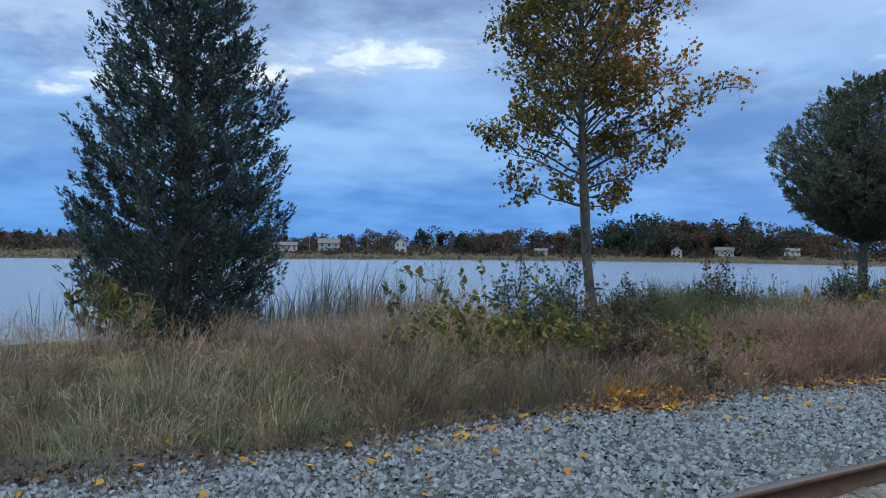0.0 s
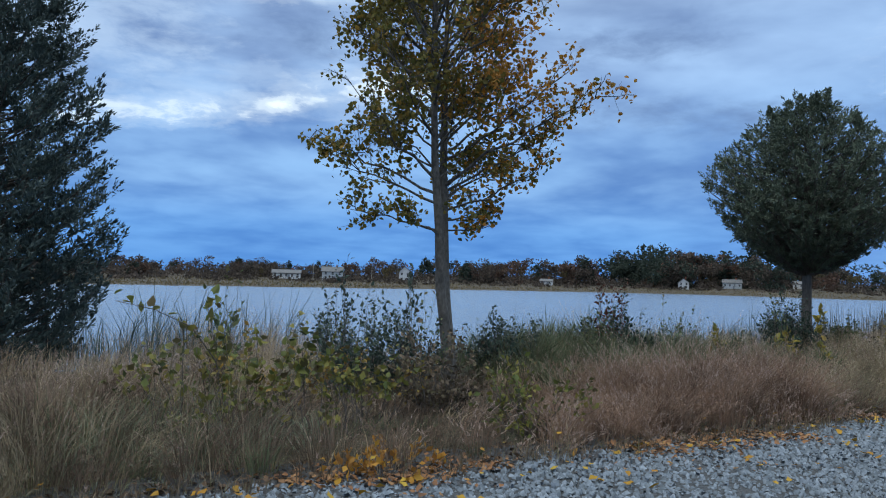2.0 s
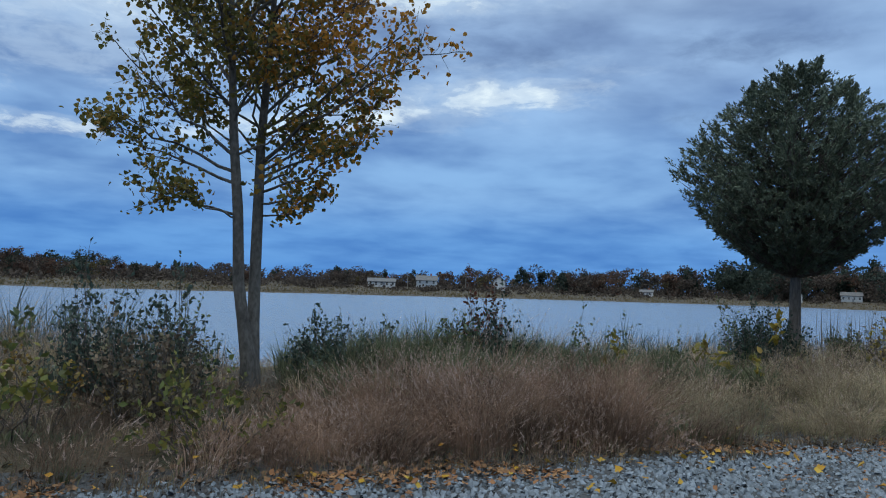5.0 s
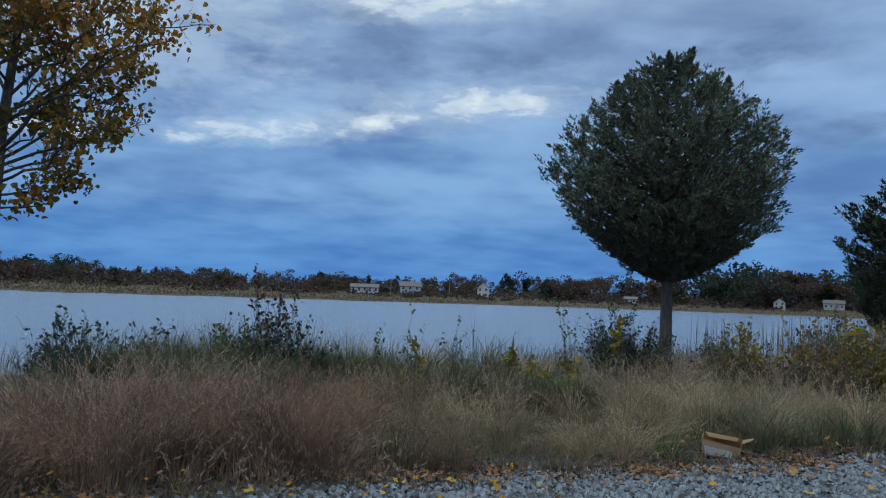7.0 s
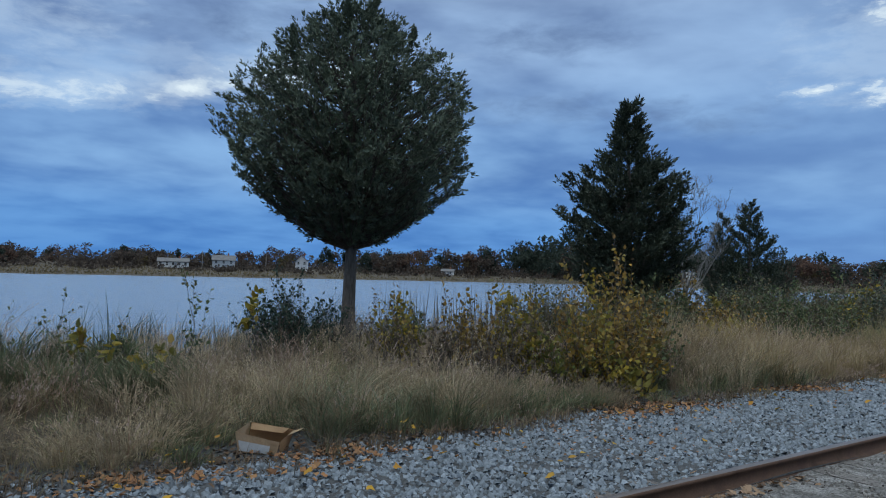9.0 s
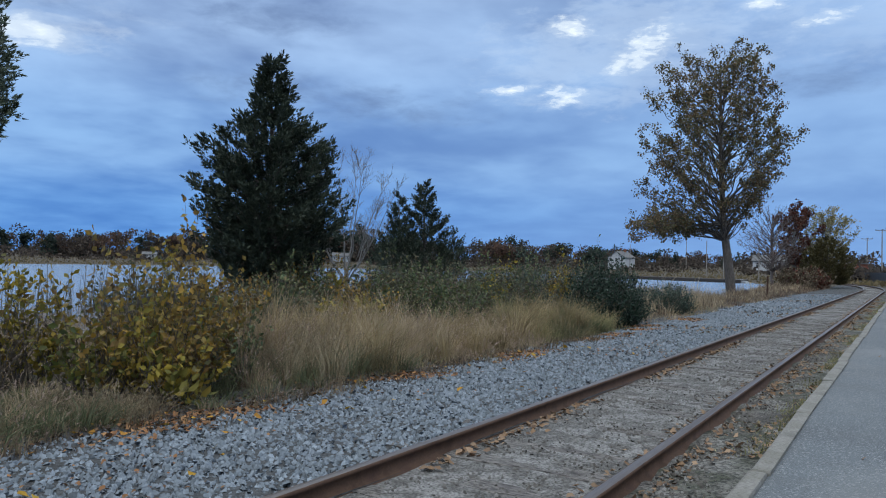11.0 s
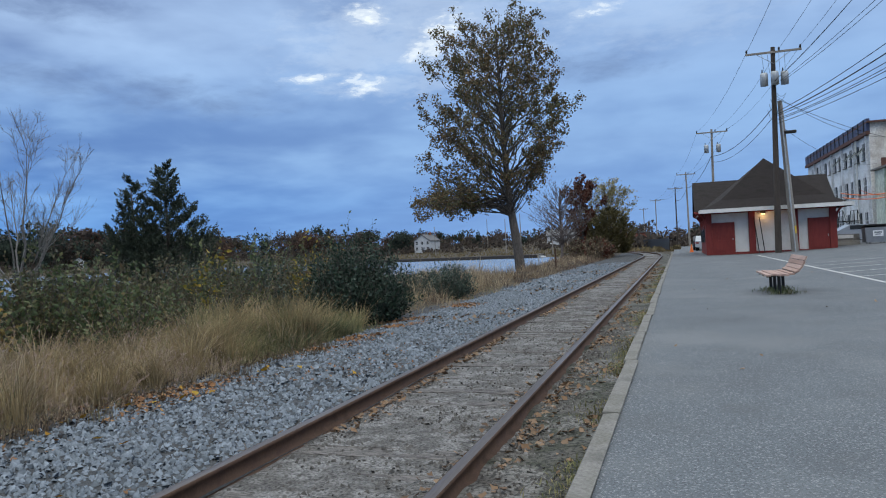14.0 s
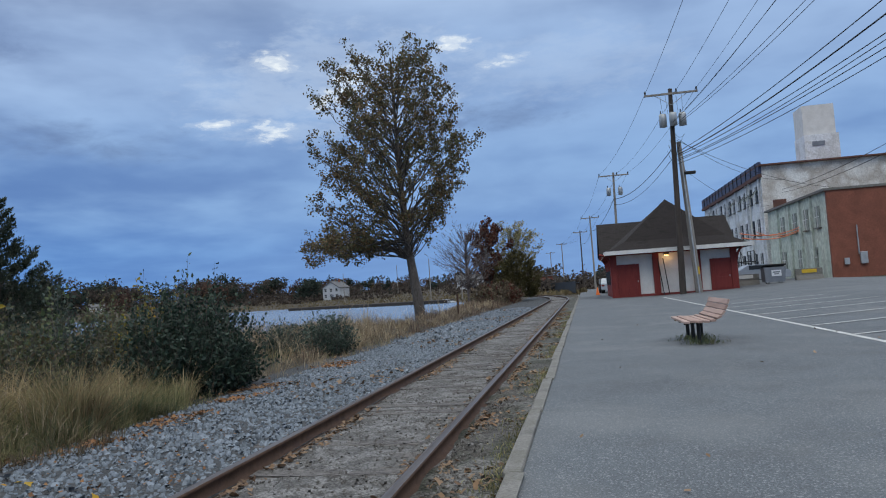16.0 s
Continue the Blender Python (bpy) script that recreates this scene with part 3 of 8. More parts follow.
def tube_arrays(points, radii, sides=6):
    """Places and quads of a tapered tube along points."""
    p = np.asarray(points, float)
    r = np.asarray(radii, float)
    n = len(p)
    d = np.gradient(p, axis=0)
    d /= np.linalg.norm(d, axis=1, keepdims=True) + 1e-9
    ref = np.where(np.abs(d[:, 2:3]) > 0.9, np.array([[1.0, 0, 0]]), np.array([[0, 0, 1.0]]))
    u = np.cross(d, ref)
    u /= np.linalg.norm(u, axis=1, keepdims=True) + 1e-9
    w = np.cross(d, u)
    a = np.arange(sides) * 2 * math.pi / sides
    v = p[:, None] + r[:, None, None] * (u[:, None] * np.cos(a)[None, :, None] + w[:, None] * np.sin(a)[None, :, None])
    i = np.arange(n - 1)[:, None] * sides
    j = np.arange(sides)[None, :]
    k = (j + 1) % sides
    f = np.stack([i + j, i + k, i + sides + k, i + sides + j], -1).reshape(-1, 4)
    return v.reshape(-1, 3), f


def join(pieces):
    """One set of places and faces out of several."""
    vs, fs, n = [], [], 0
    for v, f in pieces:
        vs.append(v)
        fs.append(f + n)
        n += len(v)
    return np.concatenate(vs), np.concatenate(fs)


def thing(name, label, category, group="", kind="", at=(0, 0, 0)):
    ob = new(name)
    ob.location = at
    return tagged(ob, label, category, group, kind)


def place(ob, parent):
    ob.parent = parent
    ob.matrix_parent_inverse = Matrix.Translation(-Vector(parent.location))
    return ob


def unit(v):
    return v / (np.linalg.norm(v, axis=-1, keepdims=True) + 1e-9)


def leaves_at(pos, size, rng, droop=0.4, width=0.62, jitter=0.35):
    """A folded leaf of two triangles at each place: base, two sides and tip."""
    n = len(pos)
    d = rng.normal(size=(n, 3))
    d[:, 2] -= droop
    d = unit(d)
    side = unit(np.cross(d, rng.normal(size=(n, 3))))
    up = np.cross(side, d)
    s = (size * (1 + jitter * rng.uniform(-1, 1, n)))[:, None]
    base = pos
    mid = pos + d * s * 0.5
    l = mid + side * s * width * 0.5 + up * s * 0.12
    r = mid - side * s * width * 0.5 + up * s * 0.12
    tip = pos + d * s
    v = np.stack([base, l, tip, r], 1).reshape(-1, 3)
    i = np.arange(n)[:, None] * 4
    f = np.concatenate([i + np.array([[0, 1, 2]]), i + np.array([[0, 2, 3]])], 1).reshape(-1, 3)
    return v, f


def round_leaves_at(pos, size, rng, droop=0.4, width=0.7, jitter=0.4):
    """A folded, bent leaf with an oval outline at each place: four triangles."""
    n = len(pos)
    d = rng.normal(size=(n, 3))
    d[:, 2] -= droop
    d = unit(d)
    side = unit(np.cross(d, rng.normal(size=(n, 3))))
    up = np.cross(side, d)
    s = (size * (1 + jitter * rng.uniform(-1, 1, n)))[:, None]
    w = s * width * 0.5 * rng.uniform(0.8, 1.2, (n, 1))
    low, high = pos + d * s * 0.25, pos + d * s * 0.68
    v = np.stack([pos, low + side * w * 0.95 + up * w * 0.35, high + side * w * 0.75 + up * w * 0.2, pos + d * s - up * s * 0.14, high - side * w * 0.75 + up * w * 0.2, low - side * w * 0.95 + up * w * 0.35], 1).reshape(-1, 3)
    i = np.arange(n)[:, None] * 6
    f = np.concatenate([i + np.array([t]) for t in ((0, 1, 2), (0, 2, 3), (0, 3, 4), (0, 4, 5))], 1).reshape(-1, 3)
    return v, f


def needles(pos, way, length, width, rng):
    """A slim triangle at each place, along way."""
    n = len(pos)
    way = unit(way)
    side = unit(np.cross(way, rng.normal(size=(n, 3))))
    v = np.stack([pos - side * width[:, None] * 0.5, pos + side * width[:, None] * 0.5, pos + way * length[:, None]], 1).reshape(-1, 3)
    return v, np.arange(3 * n).reshape(-1, 3)


def blades(pos, height, width, rng, lean=0.35, wind=(0.12, -0.05), splay=None):
    """Curved grass blades, widest below the middle and drooping at the tip: two triangles each."""
    n = len(pos)
    a = rng.uniform(0, 2 * math.pi, n)
    side = np.stack([np.cos(a), np.sin(a), np.zeros(n)], 1)
    b = rng.uniform(0, 2 * math.pi, n)
    l = np.abs(rng.normal(0, lean, n))
    off = np.stack([np.cos(b) * l + wind[0], np.sin(b) * l + wind[1], np.zeros(n)], 1)
    if splay is not None:
        off[:, :2] = off[:, :2] * 0.6 + splay
    out = np.linalg.norm(off, axis=1, keepdims=True)
    rise = 1.0 / np.sqrt(1.0 + 0.55 * out ** 2)
    off = off * rise * height[:, None]
    up = np.array([[0, 0, 1.0]]) * height[:, None] * rise
    W = np.broadcast_to(width, (n,))[:, None]
    m = pos + off * 0.27 + up * 0.55
    tip = pos + off + up * (1 - 0.18 * np.minimum(out, 1.6))
    v = np.stack([pos, m + side * W, m - side * W, tip], 1).reshape(-1, 3)
    i = np.arange(n)[:, None] * 4
    f = np.concatenate([i + np.array([[0, 1, 2]]), i + np.array([[2, 1, 3]])], 1).reshape(-1, 3)
    return v, f, tip, off * 0.73 + up * 0.35


def fbm(x, y, s, seed=0.0):
    """Smooth uneven values of about -1 to 1 over the plan."""
    return (np.sin(x * s + 1.3 * np.sin(y * s * 0.7 + seed) + seed) + np.sin(y * s * 1.31 + 1.7 * np.sin(x * s * 0.61 - seed) + 2.1 * seed) + 0.6 * np.sin((x + y) * s * 2.3 + seed * 3)) / 2.6


# ---- ground, water ----
SHORE = np.array([(-60, 300), (-30, 60), (0, 95), (6, 116), (9.2, 187), (14.3, 250), (23.6, 310), (34, 370), (43, 400), (55, 360), (71, 285), (95, 230), (120, 250), (151, 330), (180, 420), (240, 420)], float)
SHORE_CX = 15.0


def bank_y(x):
    """Where the near bank meets the water."""
    return np.interp(x, [-80, 30, 38, 44, 49, 58, 80, 105, 130, 160], [17.0, 17.0, 19.0, 23.5, 22.0, 12.5, 13.0, 17.0, 12.0, 0.0])


def ground_z(x, y):
    """The lie of the land."""
    x, y = np.asarray(x, float), np.asarray(y, float)
    near = np.interp(y, [-60, -16, -6, 0.6, 0.9, 3.3, 5.8, 6.5, 7.4, 13.0], [0.55, 0.45, 0.1, 0.1, -0.08, -0.08, -0.07, -0.05, 0.06, 0.2])
    by = bank_y(x)
    near = np.where(y > by - 4.5, np.interp((y - by), [-4.5, 0.0, 6.0], [0.2, -1.45, -2.8]), near) * 1.0
    near = near + 0.05 * fbm(x, y, 1.1, 0.4) * (y > 6.6) * (y < by + 2)
    r = np.hypot(x - SHORE_CX, y)
    th = np.degrees(np.arctan2(y, x - SHORE_CX))
    th = np.where(th < -60, th + 360, th)
    rs = np.interp(th, SHORE[:, 0], SHORE[:, 1]) + 6 * np.sin(th * 0.9) + 3 * np.sin(th * 2.7)
    far = np.interp(r - rs, [-14, 0, 4, 30, 60, 140, 600], [-2.8, -1.47, -1.0, -0.1, 1.4, 3.2, 8.0])
    across = (y > by) & (th > 2)
    return np.where(across, np.where(r > rs - 14, np.maximum(far, np.where(y < by + 6, near, -3)), near), near)


def spaced(a, b, first, grow):
    out, s = [a], first
    while out[-1] < b:
        out.append(out[-1] + s)
        s *= grow
    return out


gx = np.array([-v for v in spaced(14, 1800, 1.5, 1.13)][::-1] + list(np.arange(-13, 70, 0.9)) + spaced(70, 2500, 1.3, 1.095))
gy = np.array([-v for v in spaced(22, 1500, 2, 1.16)][::-1] + list(np.arange(-20, 4.9, 1.0)) + list(np.arange(5, 20, 0.6)) + spaced(20, 2500, 1.3, 1.085))
GX, GY = np.meshgrid(gx, gy, indexing="ij")
gv = np.stack([GX, GY, ground_z(GX, GY)], -1).reshape(-1, 3)
ii, jj = np.meshgrid(np.arange(len(gx) - 1), np.arange(len(gy) - 1), indexing="ij")
k0 = (ii * len(gy) + jj).ravel()
gf = np.stack([k0, k0 + len(gy), k0 + len(gy) + 1, k0 + 1], 1)
ground = tagged(part("ground", soup("ground", gv, gf, M["soil"]), None), "straw-coloured uneven ground with dead grass and soil", "ground", kind="structure")
for poly in ground.data.polygons:
    poly.use_smooth = True


def sheet(name, x0, x1, y0, y1, z0, z1, nx, ny, mat, rough=0.0, seed=0.0, curve=False, freq=2.3):
    xs, ys = np.linspace(x0, x1, nx), np.linspace(y0, y1, ny)
    X, Y = np.meshgrid(xs, ys, indexing="ij")
    Z = z0 + (z1 - z0) * (Y - y0) / (y1 - y0) + rough * (fbm(X, Y, freq, seed) + 0.5 * fbm(X, Y, freq * 2.7, seed + 4.0))
    if curve:
        Y = Y + bend(X)
    v = np.stack([X, Y, Z], -1).reshape(-1, 3)
    a, b = np.meshgrid(np.arange(nx - 1), np.arange(ny - 1), indexing="ij")
    k = (a * ny + b).ravel()
    return soup(name, v, np.stack([k, k + ny, k + ny + 1, k + 1], 1), mat)


def bend(x):
    """How far the track has curved away towards the water."""
    return np.maximum(np.asarray(x, float) - 82.0, 0) ** 2 / (2 * 170.0)


water = tagged(part("water", soup("water", [(-1800, 8, -1.45), (2500, 8, -1.45), (2500, 2500, -1.45), (-1800, 2500, -1.45)], [(0, 1, 2, 3)], M["water"]), None), "wide pond with wind-rippled grey-blue water", "water", kind="structure")
asphalt = tagged(part("pavement", sheet("pavement", -40, 150, -17, 0.72, 0.20, 0.20, 40, 14, M["asphalt"]), None), "worn grey asphalt platform and parking area", "pavement", kind="structure")
av = np.empty(len(asphalt.data.vertices) * 3, np.float32)
asphalt.data.vertices.foreach_get("co", av)
av = av.reshape(-1, 3)
av[:, 2] += np.interp(av[:, 1], [-17, -5], [0.40, 0.0])
asphalt.data.vertices.foreach_set("co", av.ravel())

# ---- track bed ----
RAIL_L, RAIL_R, RAIL_TOP = 3.055, 1.55, 0.16
tagged(part("ballast_bed", sheet("ballast_bed", -20, 150, 3.0, 6.6, 0.035, -0.03, 220, 14, M["ballast"], 0.012, 1.0, True), None), "grey stone bed beside the track, darkened as shade between stones", "gravel", kind="structure")
tagged(part("track_bed", sheet("track_bed", -20, 150, 1.45, 3.1, 0.024, 0.024, 1100, 12, M["cinder"], 0.011, 2.0, True, 5.0), None), "packed grit between the rails", "gravel", kind="structure")
tagged(part("verge_strip", sheet("verge_strip", -20, 150, 0.78, 1.52, 0.06, 0.03, 900, 8, M["verge"], 0.014, 3.0, True, 5.0), None), "gritty dirt strip between kerb and rail", "dirt", kind="structure")

track = thing("railway_track", "rusty single railway track on weathered timber ties", "railway track", kind="structure")
prof = [(-0.066, 0.0), (0.066, 0.0), (0.066, 0.012), (0.012, 0.03), (0.012, 0.105), (0.035, 0.118), (0.036, 0.145), (-0.036, 0.145), (-0.035, 0.118), (-0.012, 0.105), (-0.012, 0.03), (-0.066, 0.012)]
rx = np.concatenate([np.arange(-20, 80, 6.0), np.arange(80, 151, 2.5)])


def rail(y0):
    vs = np.array([[(x, y0 + a + bend(x), RAIL_TOP - 0.149 + b) for a, b in prof] for x in rx]).reshape(-1, 3)
    n = len(prof)
    fs = [(i * n + j, i * n + (j + 1) % n, (i + 1) * n + (j + 1) % n, (i + 1) * n + j) for i in range(len(rx) - 1) for j in range(n)]
    ob = part("rail", soup("rail", vs, fs, M["rust"]), track, "rust-brown steel rail")
    hv = np.array([[(x, y0 + a + bend(x), RAIL_TOP + b) for a, b in ((-0.033, -0.0035), (-0.024, 0.0), (0.024, 0.0), (0.033, -0.0035))] for x in rx]).reshape(-1, 3)
    hf = [(i * 4 + j, i * 4 + j + 1, (i + 1) * 4 + j + 1, (i + 1) * 4 + j) for i in range(len(rx) - 1) for j in range(3)]
    part("rail_head", soup("rail_head", hv, hf, M["railhead"]), ob, "dull worn running surface")


rail(RAIL_L)
rail(RAIL_R)

# ---- kerb ----
kerb = thing("kerb", "weathered concrete platform kerb in long stones", "kerb", kind="structure")
kmesh = []
for k in range(4):
    rr = random.Random(k)
    bm = box(0, 0, 0, 2.36 + 0.03 * rr.random(), 0.12, 0.34, bevel=0.016)
    for v in bm.verts:
        v.co += Vector((0, rr.uniform(-0.006, 0.006), rr.uniform(-0.006, 0.006)))
    me = bpy.data.meshes.new("kerb_stone")
    bm.to_mesh(me)
    bm.free()
    me.materials.append(M["concrete"])
    kmesh.append(me)
rr = random.Random(5)
for i in range(50):
    x = -18 + 2.4 * i
    s = part("kerb_stone", kmesh[i % 4], None, kerb)
    s.location = (x, 0.775 + float(bend(x)) * 0.12 + rr.uniform(-0.008, 0.008), 0.055 + rr.uniform(-0.008, 0.008))
    s.rotation_euler = (rr.uniform(-0.02, 0.02), rr.uniform(-0.003, 0.003), rr.uniform(-0.006, 0.006))

# ---- painted lines ----
lines = [("y", -4.18, 22, 70, 0.11)] + [("x", xx, -9.0, -4.24, 0.10) for xx in (32.6, 35.3, 38.0, 40.6, 43.2, 45.8, 48.4, 51.0, 53.6)]


def asphalt_z(y):
    return 0.20 + float(np.interp(y, [-17, -5], [0.40, 0.0]))


for kind, c, a, b, w in lines:
    if kind == "y":
        me = soup("painted_line", [(a, c - w / 2, asphalt_z(c) + 0.005), (b, c - w / 2 - 0.2, asphalt_z(c) + 0.012), (b, c + w / 2 - 0.2, asphalt_z(c) + 0.012), (a, c + w / 2, asphalt_z(c) + 0.005)], [(0, 1, 2, 3)], M["paint"])
    else:
        me = soup("painted_line", [(c - w / 2 + 1.6, a, asphalt_z(a) + 0.006), (c + w / 2 + 1.6, a, asphalt_z(a) + 0.006), (c + w / 2, b, asphalt_z(b) + 0.006), (c - w / 2, b, asphalt_z(b) + 0.006)], [(0, 1, 2, 3)], M["paint"])
    tagged(part("painted_line", me, None), "worn white parking line painted on asphalt", "road marking", "parking lines", "structure")


# ---- station ----
def prism(pts, depth_axis, d):
    """A solid from an outline in a plane, pushed along an axis by d."""
    bm = bmesh.new()
    vs = [bm.verts.new(p) for p in pts]
    f = bm.faces.new(vs)
    g = bmesh.ops.extrude_face_region(bm, geom=[f])
    off = [0, 0, 0]
    off[depth_axis] = d
    bmesh.ops.translate(bm, vec=off, verts=[e for e in g["geom"] if isinstance(e, bmesh.types.BMVert)])
    return bm


def roof_faces(verts, faces, thick=0.18):
    bm = bmesh.new()
    vs = [bm.verts.new(v) for v in verts]
    for f in faces:
        bm.faces.new([vs[i] for i in f])
    bmesh.ops.recalc_face_normals(bm, faces=bm.faces)
    bmesh.ops.solidify(bm, geom=bm.faces[:], thickness=thick)
    return bm


FX, FZ = 76.0, 0.2
st = thing("station", "small red and white railway station with a dark hipped roof", "station building")
YL_, YR_ = -1.75, -9.75
part("wall", box(FX + 6.1, (YL_ + YR_) / 2, FZ + 1.6, 12, YL_ - YR_, 3.2), M["white_paint"], st, "off-white painted wall")
part("side_wall", box(FX + 6.05, YL_ + 0.04, FZ + 1.55, 12.1, 0.08, 3.1), M["red_paint"], st, "barn-red boarded side wall")
part("side_wall", box(FX + 6.05, YR_ - 0.04, FZ + 1.55, 12.1, 0.08, 3.1), M["red_paint"], st, "barn-red boarded side wall")
for y in (YL_ - 0.08, -4.63, -7.33, YR_ + 0.10):
    part("pilaster", box(FX + 0.02, y, FZ + 1.6, 0.24, 0.42, 3.2, bevel=0.02), M["red_paint"], st, "barn-red timber post")
for ya, yb in ((-2.02, -3.52), (-8.12, -9.46)):
    d = part("door", box(FX + 0.03, (ya + yb) / 2, FZ + 1.12, 0.10, ya - yb, 2.24, bevel=0.01), M["red_paint"], st, "barn-red panelled door")
    for zz in (0.62, 1.62):
        part("door_panel", box(FX - 0.03, (ya + yb) / 2, FZ + zz, 0.03, (ya - yb) * 0.7, 0.75, bevel=0.008), M["red_paint"], d)
    part("door_handle", box(FX - 0.06, yb + 0.14, FZ + 1.05, 0.06, 0.04, 0.14, bevel=0.01), M["galv"], d, "metal handle")
part("skirting", box(FX - 0.02, (YL_ + YR_) / 2, FZ + 0.08, 0.08, YL_ - YR_ - 0.3, 0.16), M["red_paint"], st, "red base board")
part("frieze", box(FX - 0.02, (YL_ + YR_) / 2, FZ + 2.98, 0.16, YL_ - YR_ + 0.2, 0.26), M["red_paint"], st, "red beam below the eaves")
E0, EZ = 0.95, 3.25
fx0, fx1, ya, yb = FX - 1.1, FX + 13.2, YL_ + 0.45, YR_ - E0
hip = [(fx0, ya, EZ), (fx0, yb, EZ), (fx1, yb, EZ), (fx1, ya, EZ), (FX + 3.2, -5.9, 7.0), (FX + 8.8, -5.9, 7.0), (fx0 + 1.3, ya - 1.4, EZ + 0.75), (fx0 + 1.3, yb + 1.4, EZ + 0.75)]
part("roof", roof_faces(hip, [(0, 1, 7, 6), (6, 7, 4), (1, 2, 5, 4, 7), (2, 3, 5), (3, 0, 6, 4, 5)]), M["shingle"], st, "dark brown shingled hip roof with flared eaves")
wing = [(FX + 2.2, -1.0, 3.35), (FX + 2.2, -10.4, 3.35), (FX + 9.8, -10.4, 3.35), (FX + 9.8, -1.0, 3.35), (FX + 6.0, -1.0, 5.75), (FX + 6.0, -10.4, 5.75)]
part("cross_roof", roof_faces(wing, [(0, 1, 5, 4), (2, 3, 4, 5)]), M["shingle"], st, "dark shingled cross gable roof")
part("gable", prism([(FX + 2.6, -1.35, 3.3), (FX + 9.4, -1.35, 3.3), (FX + 6.0, -1.35, 5.5)], 1, -0.12), M["red_paint"], st, "red gable end")
part("gable", prism([(FX + 2.6, -10.1, 3.3), (FX + 9.4, -10.1, 3.3), (FX + 6.0, -10.1, 5.5)], 1, 0.12), M["red_paint"], st, "red gable end")
part("fascia", box(fx0 - 0.03, (ya + yb) / 2, EZ - 0.02, 0.06, ya - yb + 0.04, 0.26), M["white_paint"], st, "white fascia board")
part("fascia", box((fx0 + fx1) / 2, ya + 0.03, EZ - 0.02, fx1 - fx0, 0.06, 0.26), M["white_paint"], st, "white fascia board")
part("fascia", box((fx0 + fx1) / 2, yb - 0.03, EZ - 0.02, fx1 - fx0, 0.06, 0.26), M["white_paint"], st, "white fascia board")
part("soffit", box((fx0 + fx1) / 2, (ya + yb) / 2, EZ - 0.05, fx1 - fx0 - 0.1, ya - yb - 0.1, 0.05), M["red_paint"], st, "red boarded soffit")
for y in (YL_ + 0.05, YR_ - 0.05):
    sgn = 1 if y > -5 else -1
    for dx in (0.0,):
        pts = [(FX - 0.05, y + sgn * (0.05 + 0.75 * (1 - math.cos(a))), FZ + 2.1 + 0.9 * math.sin(a)) for a in np.linspace(0, math.pi / 2, 7)]
        v, f = tube_arrays(pts, [0.08] * 7, 6)
        part("bracket", soup("bracket", v, f, M["red_paint"]), st, "curved red eaves bracket")
for dx in (2.5, 5.0, 7.5, 10.0):
    pts = [(FX + dx, YL_ + 0.08 + 0.6 * (1 - math.cos(a)), FZ + 1.9 + 1.1 * math.sin(a)) for a in np.linspace(0, math.pi / 2, 7)]
    v, f = tube_arrays(pts, [0.08] * 7, 6)
    part("bracket", soup("bracket", v, f, M["red_paint"]), st, "curved red eaves bracket")
    part("side_window", box(FX + dx + 1.2, YL_ + 0.10, FZ + 1.6, 1.0, 0.06, 1.4, bevel=0.01), M["glass"], st, "dark side window")
lampb = part("wall_lamp", box(FX - 0.10, -5.35, FZ + 2.78, 0.14, 0.34, 0.16, bevel=0.02), M["dark_metal"], st, "small wall lamp, lit")
part("lamp_lens", box(FX - 0.12, -5.35, FZ + 2.68, 0.10, 0.28, 0.03), M["lamp"], lampb, "warm glowing lens")
for y, ang in ((-5.0, 5), (-5.35, -4)):
    v, f = tube_arrays([(FX - 0.35, y, FZ), (FX - 0.2, y + 0.25, FZ + 2.5)], [0.03, 0.03], 6)
    part("conduit", soup("conduit", v, f, M["dark_metal"]), st, "thin dark pipe leaning on the wall")
bench_lamp = new("station_lamp_light", bpy.data.lights.new("station_lamp_light", "POINT"))
bench_lamp.data.energy, bench_lamp.data.color, bench_lamp.data.shadow_soft_size = 9.0, (1.0, 0.58, 0.22), 0.25
bench_lamp.location = (FX - 0.42, -5.35, FZ + 2.62)


